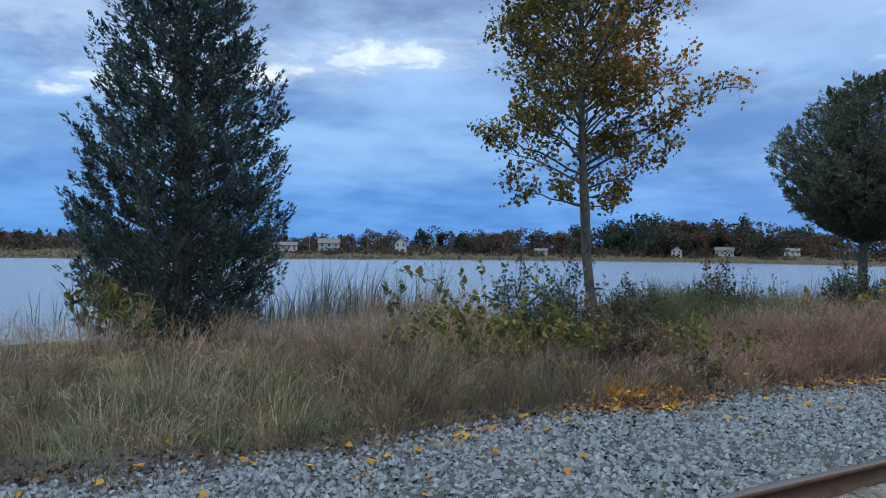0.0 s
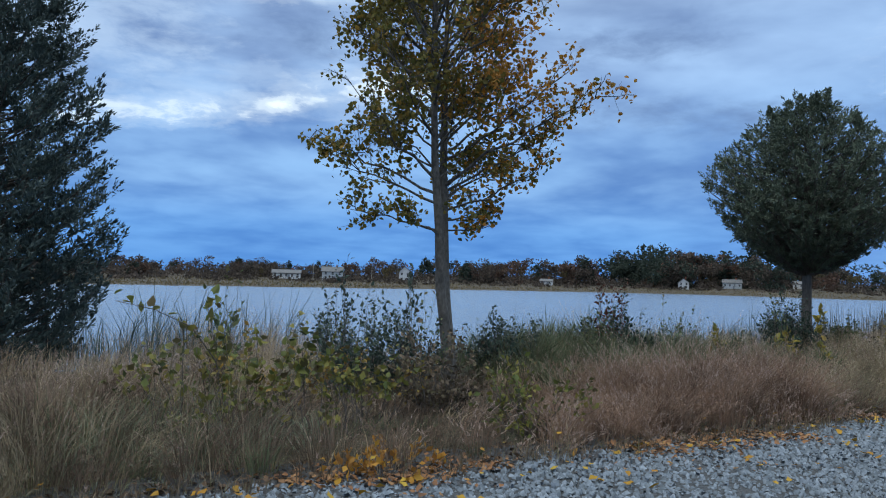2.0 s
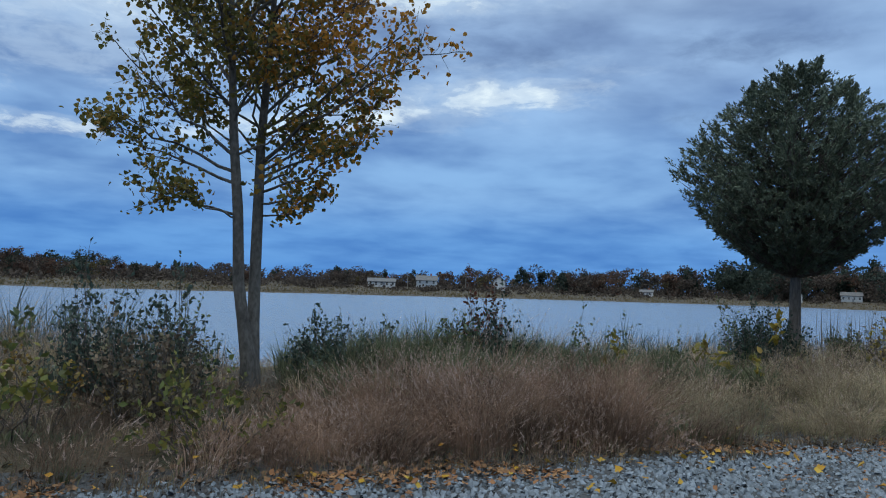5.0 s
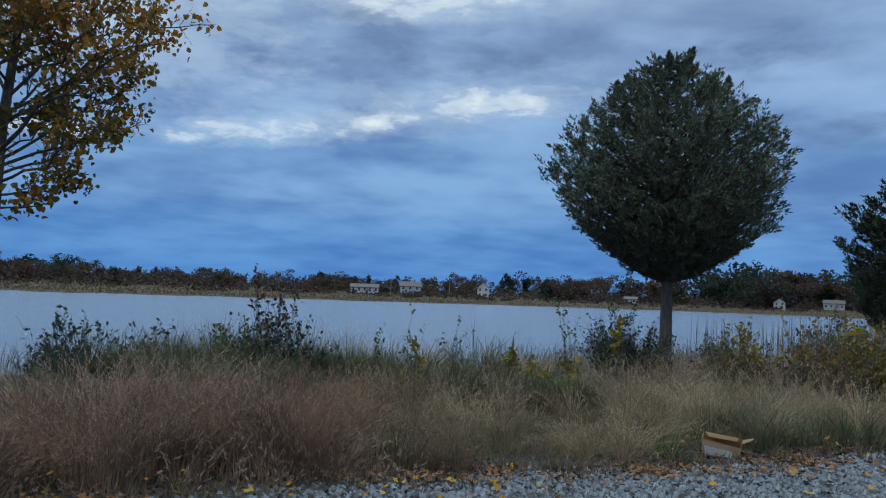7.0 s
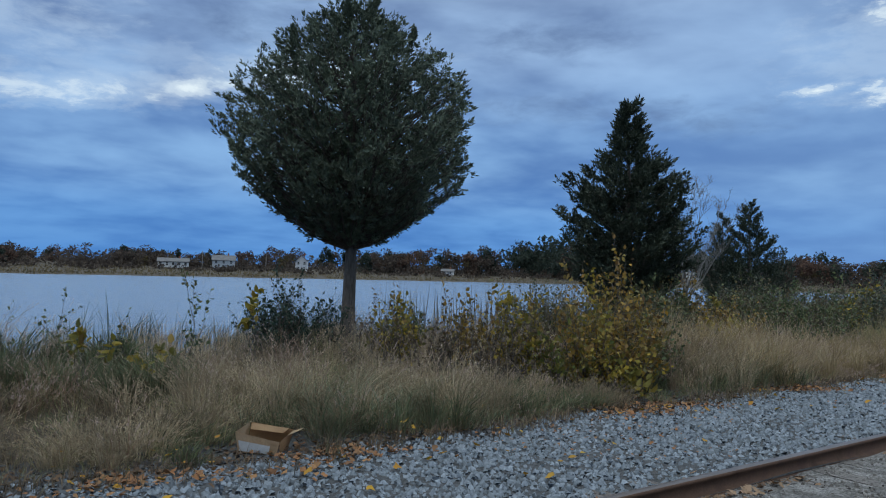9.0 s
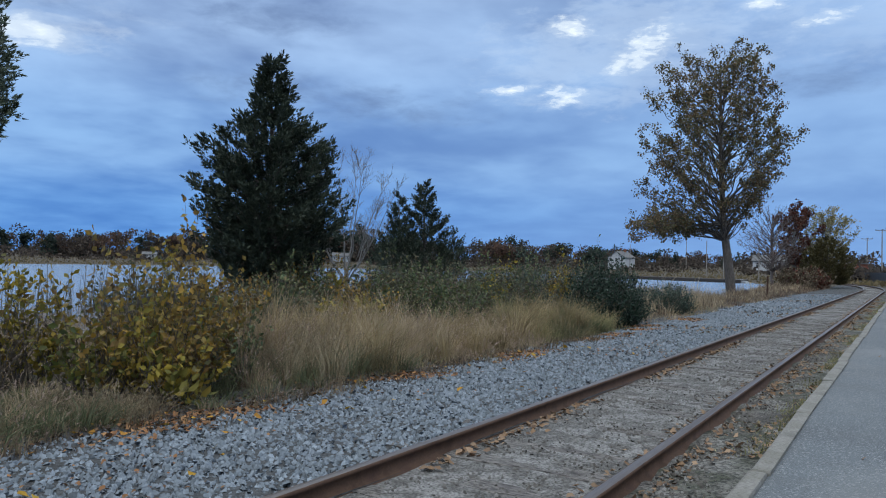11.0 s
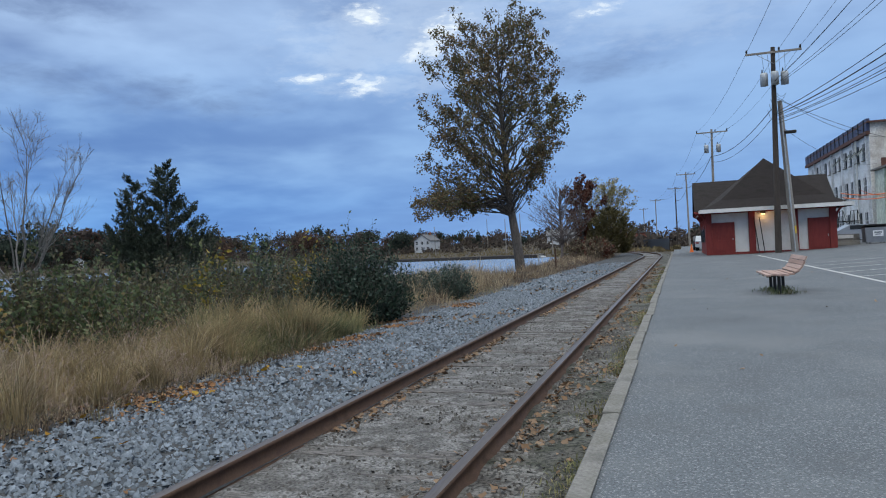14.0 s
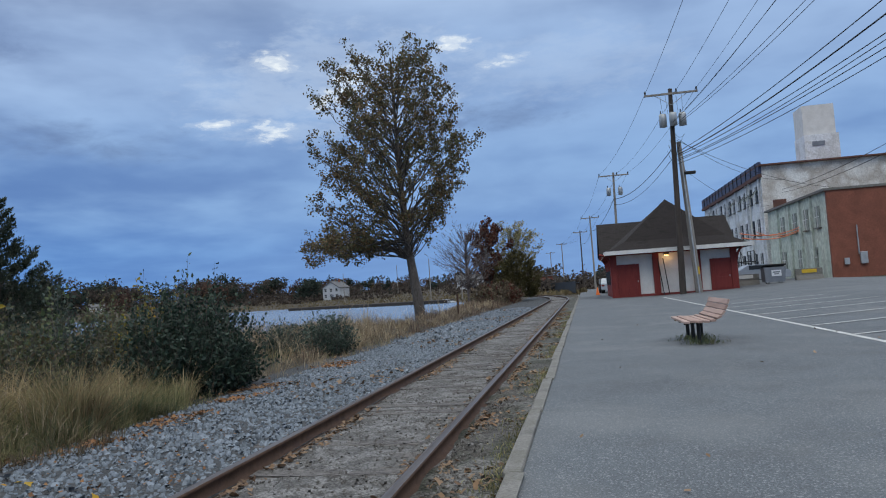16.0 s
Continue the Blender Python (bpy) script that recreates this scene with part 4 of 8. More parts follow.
# ---- utility poles and cables ----
def utility_pole(x, y, z0, h, lean=0.0, transformers=0, pale=False, arm=3.2, r=0.17, label="tall wooden utility pole with a crossarm and insulators"):
    p = thing("utility_pole", label, "utility pole", "poles along the track", at=(x, y, z0))
    mat = M["pole_pale"] if pale else M["pole_wood"]
    v, f = tube_arrays([(0, lean * t, h * t) for t in np.linspace(0, 1, 8)], np.linspace(r, r * 0.62, 8), 10)
    part("pole", soup("pole", v, f, mat), p)
    if arm:
        a = part("crossarm", box(-0.14, lean, h - 0.35, 0.11, arm, 0.13, bevel=0.01), M["pole_pale"], p, "weathered timber crossarm")
        for dy in (-arm / 2 + 0.08, -0.35, arm / 2 - 0.08):
            v, f = tube_arrays([(-0.14, lean + dy, h - 0.30), (-0.14, lean + dy, h - 0.16), (-0.14, lean + dy, h - 0.04)], [0.035, 0.07, 0.03], 8)
            part("insulator", soup("insulator", v, f, M["dark_metal"]), a, "dark glazed insulator")
        for sgn in (-1, 1):
            v, f = tube_arrays([(-0.12, lean, h - 1.1), (-0.13, lean + sgn * arm * 0.3, h - 0.4)], [0.02, 0.02], 5)
            part("brace", soup("brace", v, f, M["galv"]), p, "flat metal brace")
    for k in range(transformers):
        dy = (-0.62, 0.0, 0.62)[k] if transformers == 3 else (-0.62, 0.62)[k]
        dx = -0.36 if dy == 0 else -0.1
        v, f = tube_arrays([(dx, lean + dy, h - 2.55), (dx, lean + dy, h - 2.5), (dx, lean + dy, h - 1.75), (dx, lean + dy, h - 1.66), (dx, lean + dy, h - 1.64)], [0.02, 0.24, 0.24, 0.2, 0.02], 14)
        t = part("transformer", soup("transformer", v, f, M["galv"]), p, "grey cylindrical transformer")
        v, f = tube_arrays([(dx, lean + dy + 0.1, h - 1.66), (dx, lean + dy + 0.1, h - 1.42)], [0.05, 0.03], 7)
        part("bushing", soup("bushing", v, f, M["dark_metal"]), t)
    return p


utility_pole(74.0, -6.0, 0.2, 13.5, -0.25, 3, arm=3.4, r=0.215, label="tall dark utility pole with crossarm and three transformers")
p2 = utility_pole(74.3, -7.05, 0.2, 10.0, 0.5, 0, True, arm=0, r=0.235, label="shorter weathered pole standing close to a taller one")
part("street_light", box(-0.1, -0.02, 7.9, 0.32, 0.75, 0.2, bevel=0.06), M["dark_metal"], p2, "dark lamp head on a short arm")
part("marker", box(-0.19, -0.02, 1.5, 0.02, 0.16, 0.5), M["yellow"], p2, "yellow marker plate")
part("riser_pipe", soup("riser_pipe", *tube_arrays([(-0.25, 0.02, 0.0), (-0.25, 0.27, 5.0), (-0.2, 0.47, 9.0)], [0.05] * 3, 8), M["galv"]), p2)
utility_pole(106.0, -3.55, 0.2, 12.9, -0.2, 2, True, label="weathered utility pole with two transformers behind the station")
utility_pole(146.0, -1.55, 0.1, 12.0, 0.1, 0, True, arm=2.9)
utility_pole(182.0, 0.3, 0.1, 12.2, 0.0, 1 - 1, arm=2.9)
utility_pole(232.0, 5.6, 0.1, 12.6, 0.0, 0, True, arm=2.9)
utility_pole(270.0, 10.4, 0.1, 12.0, 0.0, 0, True, arm=2.9)


def cable(a, b, sag, r=0.012, name="power_cable", label="thin black overhead cable", mat="cable"):
    t = np.linspace(0, 1, 22)
    p = np.outer(1 - t, a) + np.outer(t, b)
    p[:, 2] -= sag * 4 * t * (1 - t)
    v, f = tube_arrays(p, np.full(len(t), r), 4)
    tagged(part(name, soup(name, v, f, M[mat]), None), label, "cable", "overhead cables")


for dy in (-1.6, -0.35, 1.6):
    cable((73.86, -6.25 + dy, 13.55), (105.86, -3.75 + dy * 0.94, 12.95), 0.7)
    cable((105.86, -3.75 + dy * 0.94, 12.95), (145.86, -1.45 + dy * 0.85, 12.0), 0.8)
    cable((145.86, -1.45 + dy * 0.85, 12.0), (181.86, 0.3 + dy * 0.85, 12.2), 0.8)
    cable((181.86, 0.3 + dy * 0.85, 12.2), (231.86, 5.6 + dy * 0.85, 12.6), 0.9)
    cable((73.86, -6.25 + dy, 13.55), (20.0, -6.25 + dy, 13.4), 0.8)
cable((74, -6.2, 11.4), (20.0, -7.0, 10.4), 0.8, 0.014)
cable((74, -6.2, 11.2), (20.0, -9.0, 10.4), 0.8, 0.014)
cable((74, -6.3, 9.3), (30.0, -9.8, 8.7), 0.7, 0.03, label="thick black overhead cable bundle")
cable((74, -6.3, 9.2), (30.0, -10.9, 8.6), 0.7, 0.018)
cable((74, -6.3, 8.9), (30.0, -12.0, 8.7), 0.7, 0.018)
cable((74, -6.2, 11.45), (20.0, -7.35, 10.6), 0.75, 0.014)
cable((74, -6.2, 11.1), (20.0, -9.4, 10.5), 0.9, 0.014)
cable((74, -6.3, 9.45), (30.0, -9.5, 8.95), 0.6, 0.02)
cable((74, -6.3, 9.0), (30.0, -11.2, 8.75), 0.8, 0.016)
cable((74, -6.3, 8.7), (30.0, -12.5, 8.8), 0.8, 0.016)
cable((98.0, -18.7, 8.9), (30.0, -13.6, 9.2), 1.2, 0.018)
cable((98.0, -18.7, 8.6), (30.0, -14.2, 9.0), 1.3, 0.018)
for k in range(5):
    cable((73.8, -6.15 + 0.1 * k, 11.0 - 0.35 * k), (73.9, -6.9 + 0.12 * k, 10.6 - 0.2 * k), 0.35 + 0.12 * k, 0.012, "jumper_cable", "short black loop of cable on the pole")
    cable((73.75, -6.9 + 0.34 * k, 13.2), (73.7, -6.9 + 0.31 * k, 11.95), 0.12, 0.009, "jumper_cable", "short black loop of cable on the pole")
for zz, yy in ((4.6, -10.4), (4.3, -10.5)):
    cable((77.0, yy, zz - 0.6), (92.0, -18.2, zz + 0.3), 0.35, 0.035, "orange_cable", "orange-sleeved cable slung to the workshop wall", "orange")
cable((92.0, -18.2, 4.7), (108.0, -18.2, 5.6), 0.5, 0.035, "orange_cable", "orange-sleeved cable slung along the walls", "orange")
cable((74, -6.2, 10.6), (96.0, -18.7, 9.6), 0.9, 0.016)
cable((74, -6.2, 10.4), (86.0, -20.0, 7.4), 0.7, 0.016)
cable((74.3, -6.7, 8.4), (104.0, -19.0, 8.0), 0.9, 0.014)
cable((74, -6.2, 9.9), (106.0, -3.6, 10.2), 0.8, 0.03)
cable((74, -6.2, 9.3), (106.0, -3.6, 9.6), 0.9, 0.02)
cable((106.0, -3.6, 10.2), (146, -1.5, 9.6), 0.8, 0.03)
cable((146, -1.5, 9.6), (182, 0.3, 9.6), 0.8, 0.03)


# ---- buildings beyond the parking area ----
def facade_window(parent, x, y, z, w, h, axis, mat=None, sill=True):
    if axis == "y":
        wd = part("window", box(x, y, z, w, 0.10, h), mat or M["glass"], parent, "dark window")
        part("window_frame", box(x, y + 0.07, z, 0.06, 0.05, h), M["white_paint"], wd)
        part("window_frame", box(x, y + 0.07, z, w, 0.05, 0.06), M["white_paint"], wd)
        if sill:
            part("window_sill", box(x, y + 0.08, z - h / 2 - 0.06, w + 0.2, 0.22, 0.1), M["concrete"], wd)
    else:
        wd = part("window", box(x, y, z, 0.10, w, h), M["glass"], parent, "dark window")
        part("window_frame", box(x - 0.07, y, z, 0.05, 0.06, h), M["white_paint"], wd)
        part("window_frame", box(x - 0.07, y, z, 0.05, w, 0.06), M["white_paint"], wd)
        if sill:
            part("window_sill", box(x - 0.08, y, z - h / 2 - 0.06, 0.22, w + 0.2, 0.1), M["concrete"], wd)


fac = thing("factory", "old white-painted brick factory of three storeys with flaking walls", "factory")
part("wall", box(123.5, -33.5, 6.2, 37, 29.8, 12.0), M["factory_white"], fac)
part("end_wall", box(104.97, -33.5, 6.2, 0.1, 30.0, 12.0), M["factory_flaking"], fac, "badly flaked white end wall")
part("cornice", box(123.5, -18.40, 11.2, 37.2, 0.4, 0.35), M["brick_dark"], fac, "rust-red cornice band")
part("parapet_screen", box(123.5, -18.45, 12.0, 37.2, 0.3, 1.25), M["screen_blue"], fac, "dark blue metal screen along the roof edge")
for x in np.arange(106, 142, 2.4):
    part("screen_post", box(x, -18.27, 12.0, 0.14, 0.1, 1.25), M["dark_metal"], fac)
part("coping", box(123.3, -33.5, 12.25, 37.8, 30.4, 0.16), M["brick_dark"], fac)
for i, x in enumerate(np.arange(107.5, 140, 3.0)):
    for z in (2.4, 6.0, 9.5):
        facade_window(fac, x, -18.55, z, 1.15, 1.7, "y")
    if i % 2 == 0:
        part("pilaster", box(x - 1.5, -18.5, 5.8, 0.35, 0.3, 11.2), M["factory_white"], fac)
    if i in (0, 1, 2, 4):
        sh = part("open_sash", box(x, -18.15, 9.55, 1.15, 0.06, 1.0, tilt=Matrix.Rotation(radians(38), 4, "X")), M["boards"], fac, "dark hopper window tilted open")
        part("sash_bar", box(x, -18.10, 9.55, 0.06, 0.08, 1.0, tilt=Matrix.Rotation(radians(38), 4, "X")), M["dark_metal"], sh)
part("bricked_window", box(104.9, -20.1, 7.3, 0.08, 1.3, 2.6), M["brick_dark"], fac, "bricked-up red window opening")
part("downpipe", soup("downpipe", *tube_arrays([(110.2, -18.35, 11.2), (110.2, -18.35, 0.6)], [0.09, 0.09], 8), M["white_paint"]), fac)

tower = thing("roof_tower", "plain white block of a lift tower above the factory roof", "tower")
part("shaft", box(121, -29.0, 14.7, 4.0, 3.9, 5.2), M["factory_white"], tower)
part("head", box(121, -28.9, 18.8, 3.6, 3.6, 4.2), M["white_paint"], tower)
part("vent", box(118.95, -28.6, 16.2, 0.1, 1.4, 0.5), M["blue_grey"], tower, "dark louvred vent")

mint = thing("workshop", "low workshop, stained pale green with a red brick end", "workshop")
part("wall", box(94.3, -26.0, 3.7, 18.4, 15.0, 7.0), M["mint"], mint)
part("end_wall", box(84.95, -26.0, 3.7, 0.3, 15.2, 7.0), M["brick"], mint, "red brick end wall")
part("coping", box(94.2, -26.0, 7.28, 19.0, 15.6, 0.18), M["concrete"], mint)
for x in (87.5, 90.6, 94.0, 98.0):
    facade_window(mint, x, -18.47, 5.4, 1.1, 1.7, "y", M["boards"])
    part("pilaster", box(x + 1.5, -18.42, 3.7, 0.3, 0.25, 6.9), M["mint"], mint)
for x in (89.0, 93.2, 98.4):
    facade_window(mint, x, -18.47, 2.2, 1.2, 1.6, "y", M["boards"], sill=False)
part("meter_box", box(84.7, -20.6, 1.9, 0.25, 0.5, 0.9, bevel=0.03), M["galv"], mint, "grey meter box")
part("meter_box", box(84.7, -19.4, 1.7, 0.2, 0.35, 0.5, bevel=0.03), M["galv"], mint, "grey meter box")
part("stack", soup("stack", *tube_arrays([(84.7, -20.3, 2.2), (84.7, -20.3, 4.4)], [0.05, 0.05], 8), M["galv"]), mint)

dump = thing("dumpster", "blue-grey steel dumpster with a white notice", "dumpster", at=(79.5, -13.0, 0.46))
part("body", prism([(0, 0.95, 0.12), (0, -0.85, 0.12), (0, -1.0, 1.35), (0, 1.0, 1.35)], 0, 1.6), M["blue_grey"], dump)
part("lid", box(0.8, 0, 1.45, 1.7, 2.1, 0.12, bevel=0.03, tilt=Matrix.Rotation(radians(6), 4, "Y")), M["dark_metal"], dump, "dark plastic lid")
nt_ = part("notice", box(-0.02, -0.1, 0.85, 0.02, 0.9, 0.5), M["label_white"], dump, "white notice with two printed lines")
part("print", box(-0.035, -0.1, 0.93, 0.006, 0.66, 0.1), M["label_dark"], nt_)
part("print", box(-0.035, -0.1, 0.77, 0.006, 0.5, 0.08), M["label_dark"], nt_)
for dx in (0.2, 1.4):
    for dy in (-0.6, 0.6):
        part("caster", soup("caster", *tube_arrays([(dx, dy - 0.04, 0.06), (dx, dy + 0.04, 0.06)], [0.06, 0.06], 10), M["tyre"]), dump)
dump.scale = (0.72, 0.72, 0.85)
for k, (yy, col) in enumerate(((-15.6, "yellow"), (-11.3, "white_paint"))):
    jb = thing("traffic_barrier", "concrete traffic barrier with a painted face", "barrier", "barriers", at=(81.0, yy, asphalt_z(yy)))
    part("block", prism([(-0.3, -0.9, 0), (0.3, -0.9, 0), (0.12, -0.9, 0.35), (0.1, -0.9, 0.8), (-0.1, -0.9, 0.8), (-0.12, -0.9, 0.35)], 1, 1.8), M["concrete"], jb)
    part("stripe", box(-0.14, 0, 0.62, 0.02, 1.0, 0.25), M[col], jb, "painted panel")
rail_st = thing("loading_stair", "dark steel stair and platform against the factory", "stair", at=(98.5, -14.9, 0.42))
part("landing", box(0, 0, 1.9, 3.0, 1.4, 0.1), M["dark_metal"], rail_st)
for k in range(8):
    part("tread", box(-1.7 - 0.26 * k, 0, 1.75 - 0.22 * k, 0.27, 1.2, 0.05), M["dark_metal"], rail_st)
for dx in (-1.4, 0, 1.4):
    for dy in (-0.6, 0.6):
        part("post", soup("post", *tube_arrays([(dx, dy, 0), (dx, dy, 2.9)], [0.04, 0.04], 6), M["dark_metal"]), rail_st)
for dy in (-0.6, 0.6):
    part("handrail", soup("handrail", *tube_arrays([(-3.7, dy, 1.0), (-1.5, dy, 2.9), (1.5, dy, 2.9)], [0.03] * 3, 6), M["dark_metal"]), rail_st)


# ---- cars and cone ----
def car(x, y, rz, mat, label, z=0.2):
    c = thing("car", label, "car", "parked cars", at=(x, y, z))
    c.rotation_euler[2] = radians(rz)
    side = [(-2.2, 0.35), (-2.25, 0.75), (-2.1, 0.95), (-1.2, 1.02), (-0.55, 1.45), (0.9, 1.48), (1.7, 1.05), (2.15, 0.95), (2.2, 0.35)]
    bm = prism([(a, -0.86, b) for a, b in side], 1, 1.72)
    bmesh.ops.bevel(bm, geom=bm.edges[:], offset=0.05, segments=2, affect="EDGES")
    b = part("body", bm, mat, c)
    part("windscreen", box(-0.92, 0, 1.23, 0.05, 1.4, 0.52, tilt=Matrix.Rotation(radians(55), 4, "Y")), M["glass"], c)
    for s in (-1, 1):
        part("side_window", box(0.2, s * 0.865, 1.24, 1.5, 0.03, 0.32), M["glass"], c)
        part("headlight", box(-2.22, s * 0.62, 0.72, 0.06, 0.34, 0.16, bevel=0.02), M["label_white"], c)
        part("tail_light", box(2.17, s * 0.66, 0.78, 0.06, 0.28, 0.16, bevel=0.02), M["red_paint"], c)
        for dx in (-1.4, 1.35):
            w = part("wheel", soup("wheel", *tube_arrays([(dx, s * 0.72, 0.33), (dx, s * 0.74, 0.33), (dx, s * 0.9, 0.33), (dx, s * 0.91, 0.33)], [0.2, 0.33, 0.33, 0.22], 16), M["tyre"]), c)
            part("rim", soup("rim", *tube_arrays([(dx, s * 0.905, 0.33), (dx, s * 0.92, 0.33), (dx, s * 0.922, 0.33)], [0.2, 0.2, 0.01], 12), M["galv"]), w)
    return c


car(100.0, -2.4, 175, M["car_silver"], "silver parked car beyond the station")
car(104.5, -2.2, 178, M["car_dark"], "dark parked car beyond the station")
car(110.0, -2.6, 172, M["car_silver"], "silver parked car beyond the station")
car(86.5, -13.4, 95, M["car_silver"], "pale parked car beside the factory", 0.45)
car(66.0, -23.5, 160, M["car_dark"], "dark red-lit car parked beside the brick wall", 0.5)
cone = thing("traffic_cone", "orange traffic cone on the asphalt", "traffic cone", at=(92.0, -0.9, 0.2))
part("cone", soup("cone", *tube_arrays([(0, 0, 0.03), (0, 0, 0.7)], [0.17, 0.03], 12), M["orange"]), cone)
part("base", box(0, 0, 0.02, 0.4, 0.4, 0.04, bevel=0.01), M["orange"], cone)
fence = thing("fence", "dark low fence along the bend of the track", "fence", kind="structure")
for k in range(18):
    x = 118 + 2.6 * k
    part("fence_panel", box(x, 0.2 + float(bend(x)) * 0.30, 0.9, 2.5, 0.08, 1.5, rz=4 + k), M["dark_metal"], fence)


depot = thing("brick_building", "long low red-brown brick building beyond the bend", "building", at=(222.0, 11.0, 0.0))
part("wall", box(0, 0, 1.6, 14.0, 6.2, 4.0), M["brick"], depot)
part("roof", box(0, 0, 3.72, 14.6, 6.8, 0.25, bevel=0.03), M["roof_grey"], depot)
for k in range(4):
    part("window", box(-7.02, -2.3 + 1.5 * k, 2.0, 0.06, 0.8, 1.1), M["glass"], depot)


# ---- bench ----
bench = thing("bench", "curved park bench with faded pinkish wooden slats on black posts", "bench", at=(38.3, -1.75, 0.2))
slat_c = [(0.30, 0.405), (0.19, 0.415), (0.08, 0.405), (-0.03, 0.405), (-0.14, 0.42)]
back_c = [(-0.24, 0.47, 25), (-0.31, 0.54, 52), (-0.36, 0.63, 64), (-0.40, 0.725, 68)]
for y, z in slat_c:
    part("slat", box(0, y, z, 2.0, 0.092, 0.04, bevel=0.008), M["bench_wood"], bench)
for y, z, a in back_c:
    part("slat", box(0, y, z, 2.0, 0.092, 0.038, bevel=0.008, tilt=Matrix.Rotation(radians(-a), 4, "X")), M["bench_wood"], bench)
for dx in (-0.72, 0.0, 0.72):
    part("post", soup("post", *tube_arrays([(dx, 0.08, -0.02), (dx, 0.08, 0.41)], [0.034, 0.034], 10), M["dark_metal"]), bench, "black steel post")
    arc = [(dx, 0.32, 0.37), (dx, 0.1, 0.39), (dx, -0.16, 0.405), (dx, -0.27, 0.45), (dx, -0.345, 0.55), (dx, -0.425, 0.74)]
    part("bracket", soup("bracket", *tube_arrays(arc, [0.022] * 6, 6), M["dark_metal"]), bench, "black curved steel bracket")
part("post", soup("post", *tube_arrays([(0.72, -0.17, -0.02), (0.72, -0.17, 0.40)], [0.034, 0.034], 10), M["dark_metal"]), bench, "black steel post")

# ---- cardboard box ----
cb = thing("cardboard_box", "crushed open cardboard box with a white printed label", "cardboard box", at=(16.2, 6.0, -0.03))
cb.rotation_euler = (radians(-6), radians(4), radians(-38))
cb.scale = (0.9, 0.9, 0.95)


def board(a, b, c, d, t=0.006):
    """A sheet of cardboard between four corners."""
    bm = bmesh.new()
    bm.faces.new([bm.verts.new(v) for v in (a, b, c, d)])
    bmesh.ops.solidify(bm, geom=bm.faces[:], thickness=t)
    return bm


part("bottom", board((-0.20, -0.15, 0.01), (0.20, -0.15, 0.01), (0.20, 0.16, 0.01), (-0.20, 0.16, 0.01)), M["card"], cb)
front = part("side", board((-0.20, -0.15, 0.0), (0.17, -0.16, 0.0), (0.20, -0.20, 0.13), (-0.24, -0.19, 0.18)), M["card_lit"], cb, "cardboard side coloured paler for the light on it")
part("side", board((-0.20, 0.16, 0.0), (0.20, 0.16, 0.0), (0.25, 0.13, 0.22), (-0.18, 0.12, 0.25)), M["card"], cb)
part("end", board((-0.20, -0.15, 0.0), (-0.20, 0.16, 0.0), (-0.19, 0.12, 0.25), (-0.24, -0.19, 0.18)), M["card_lit"], cb)
part("end", board((0.20, -0.15, 0.0), (0.20, 0.16, 0.0), (0.25, 0.13, 0.22), (0.20, -0.20, 0.13)), M["card"], cb)
part("flap", board((0.25, 0.12, 0.21), (0.22, -0.04, 0.17), (0.33, -0.06, 0.23), (0.36, 0.06, 0.25)), M["card_lit"], cb, "open cardboard flap")
part("flap", board((-0.17, 0.13, 0.245), (0.20, 0.13, 0.225), (0.18, 0.00, 0.19), (-0.14, -0.02, 0.20)), M["card"], cb, "cardboard flap fallen inwards")
lab = part("label", board((-0.185, -0.166, 0.015), (0.10, -0.172, 0.012), (0.11, -0.190, 0.085), (-0.20, -0.190, 0.110), 0.004), M["label_white"], front, "white printed label")


# ---- trees ----
def curve_pts(a, b, n, sag, rng, wob=0.05):
    """A slightly wandering way from a to b that first rises (sag > 0: bows upward)."""
    t = np.linspace(0, 1, n)
    p = np.outer(1 - t, a) + np.outer(t, b)
    L = np.linalg.norm(np.asarray(b) - np.asarray(a))
    p[:, 2] += sag * L * np.sin(t * math.pi) * 0.5
    p[1:-1] += rng.normal(0, wob * L, (n - 2, 3)) * np.sin(t[1:-1] * math.pi)[:, None]
    return p


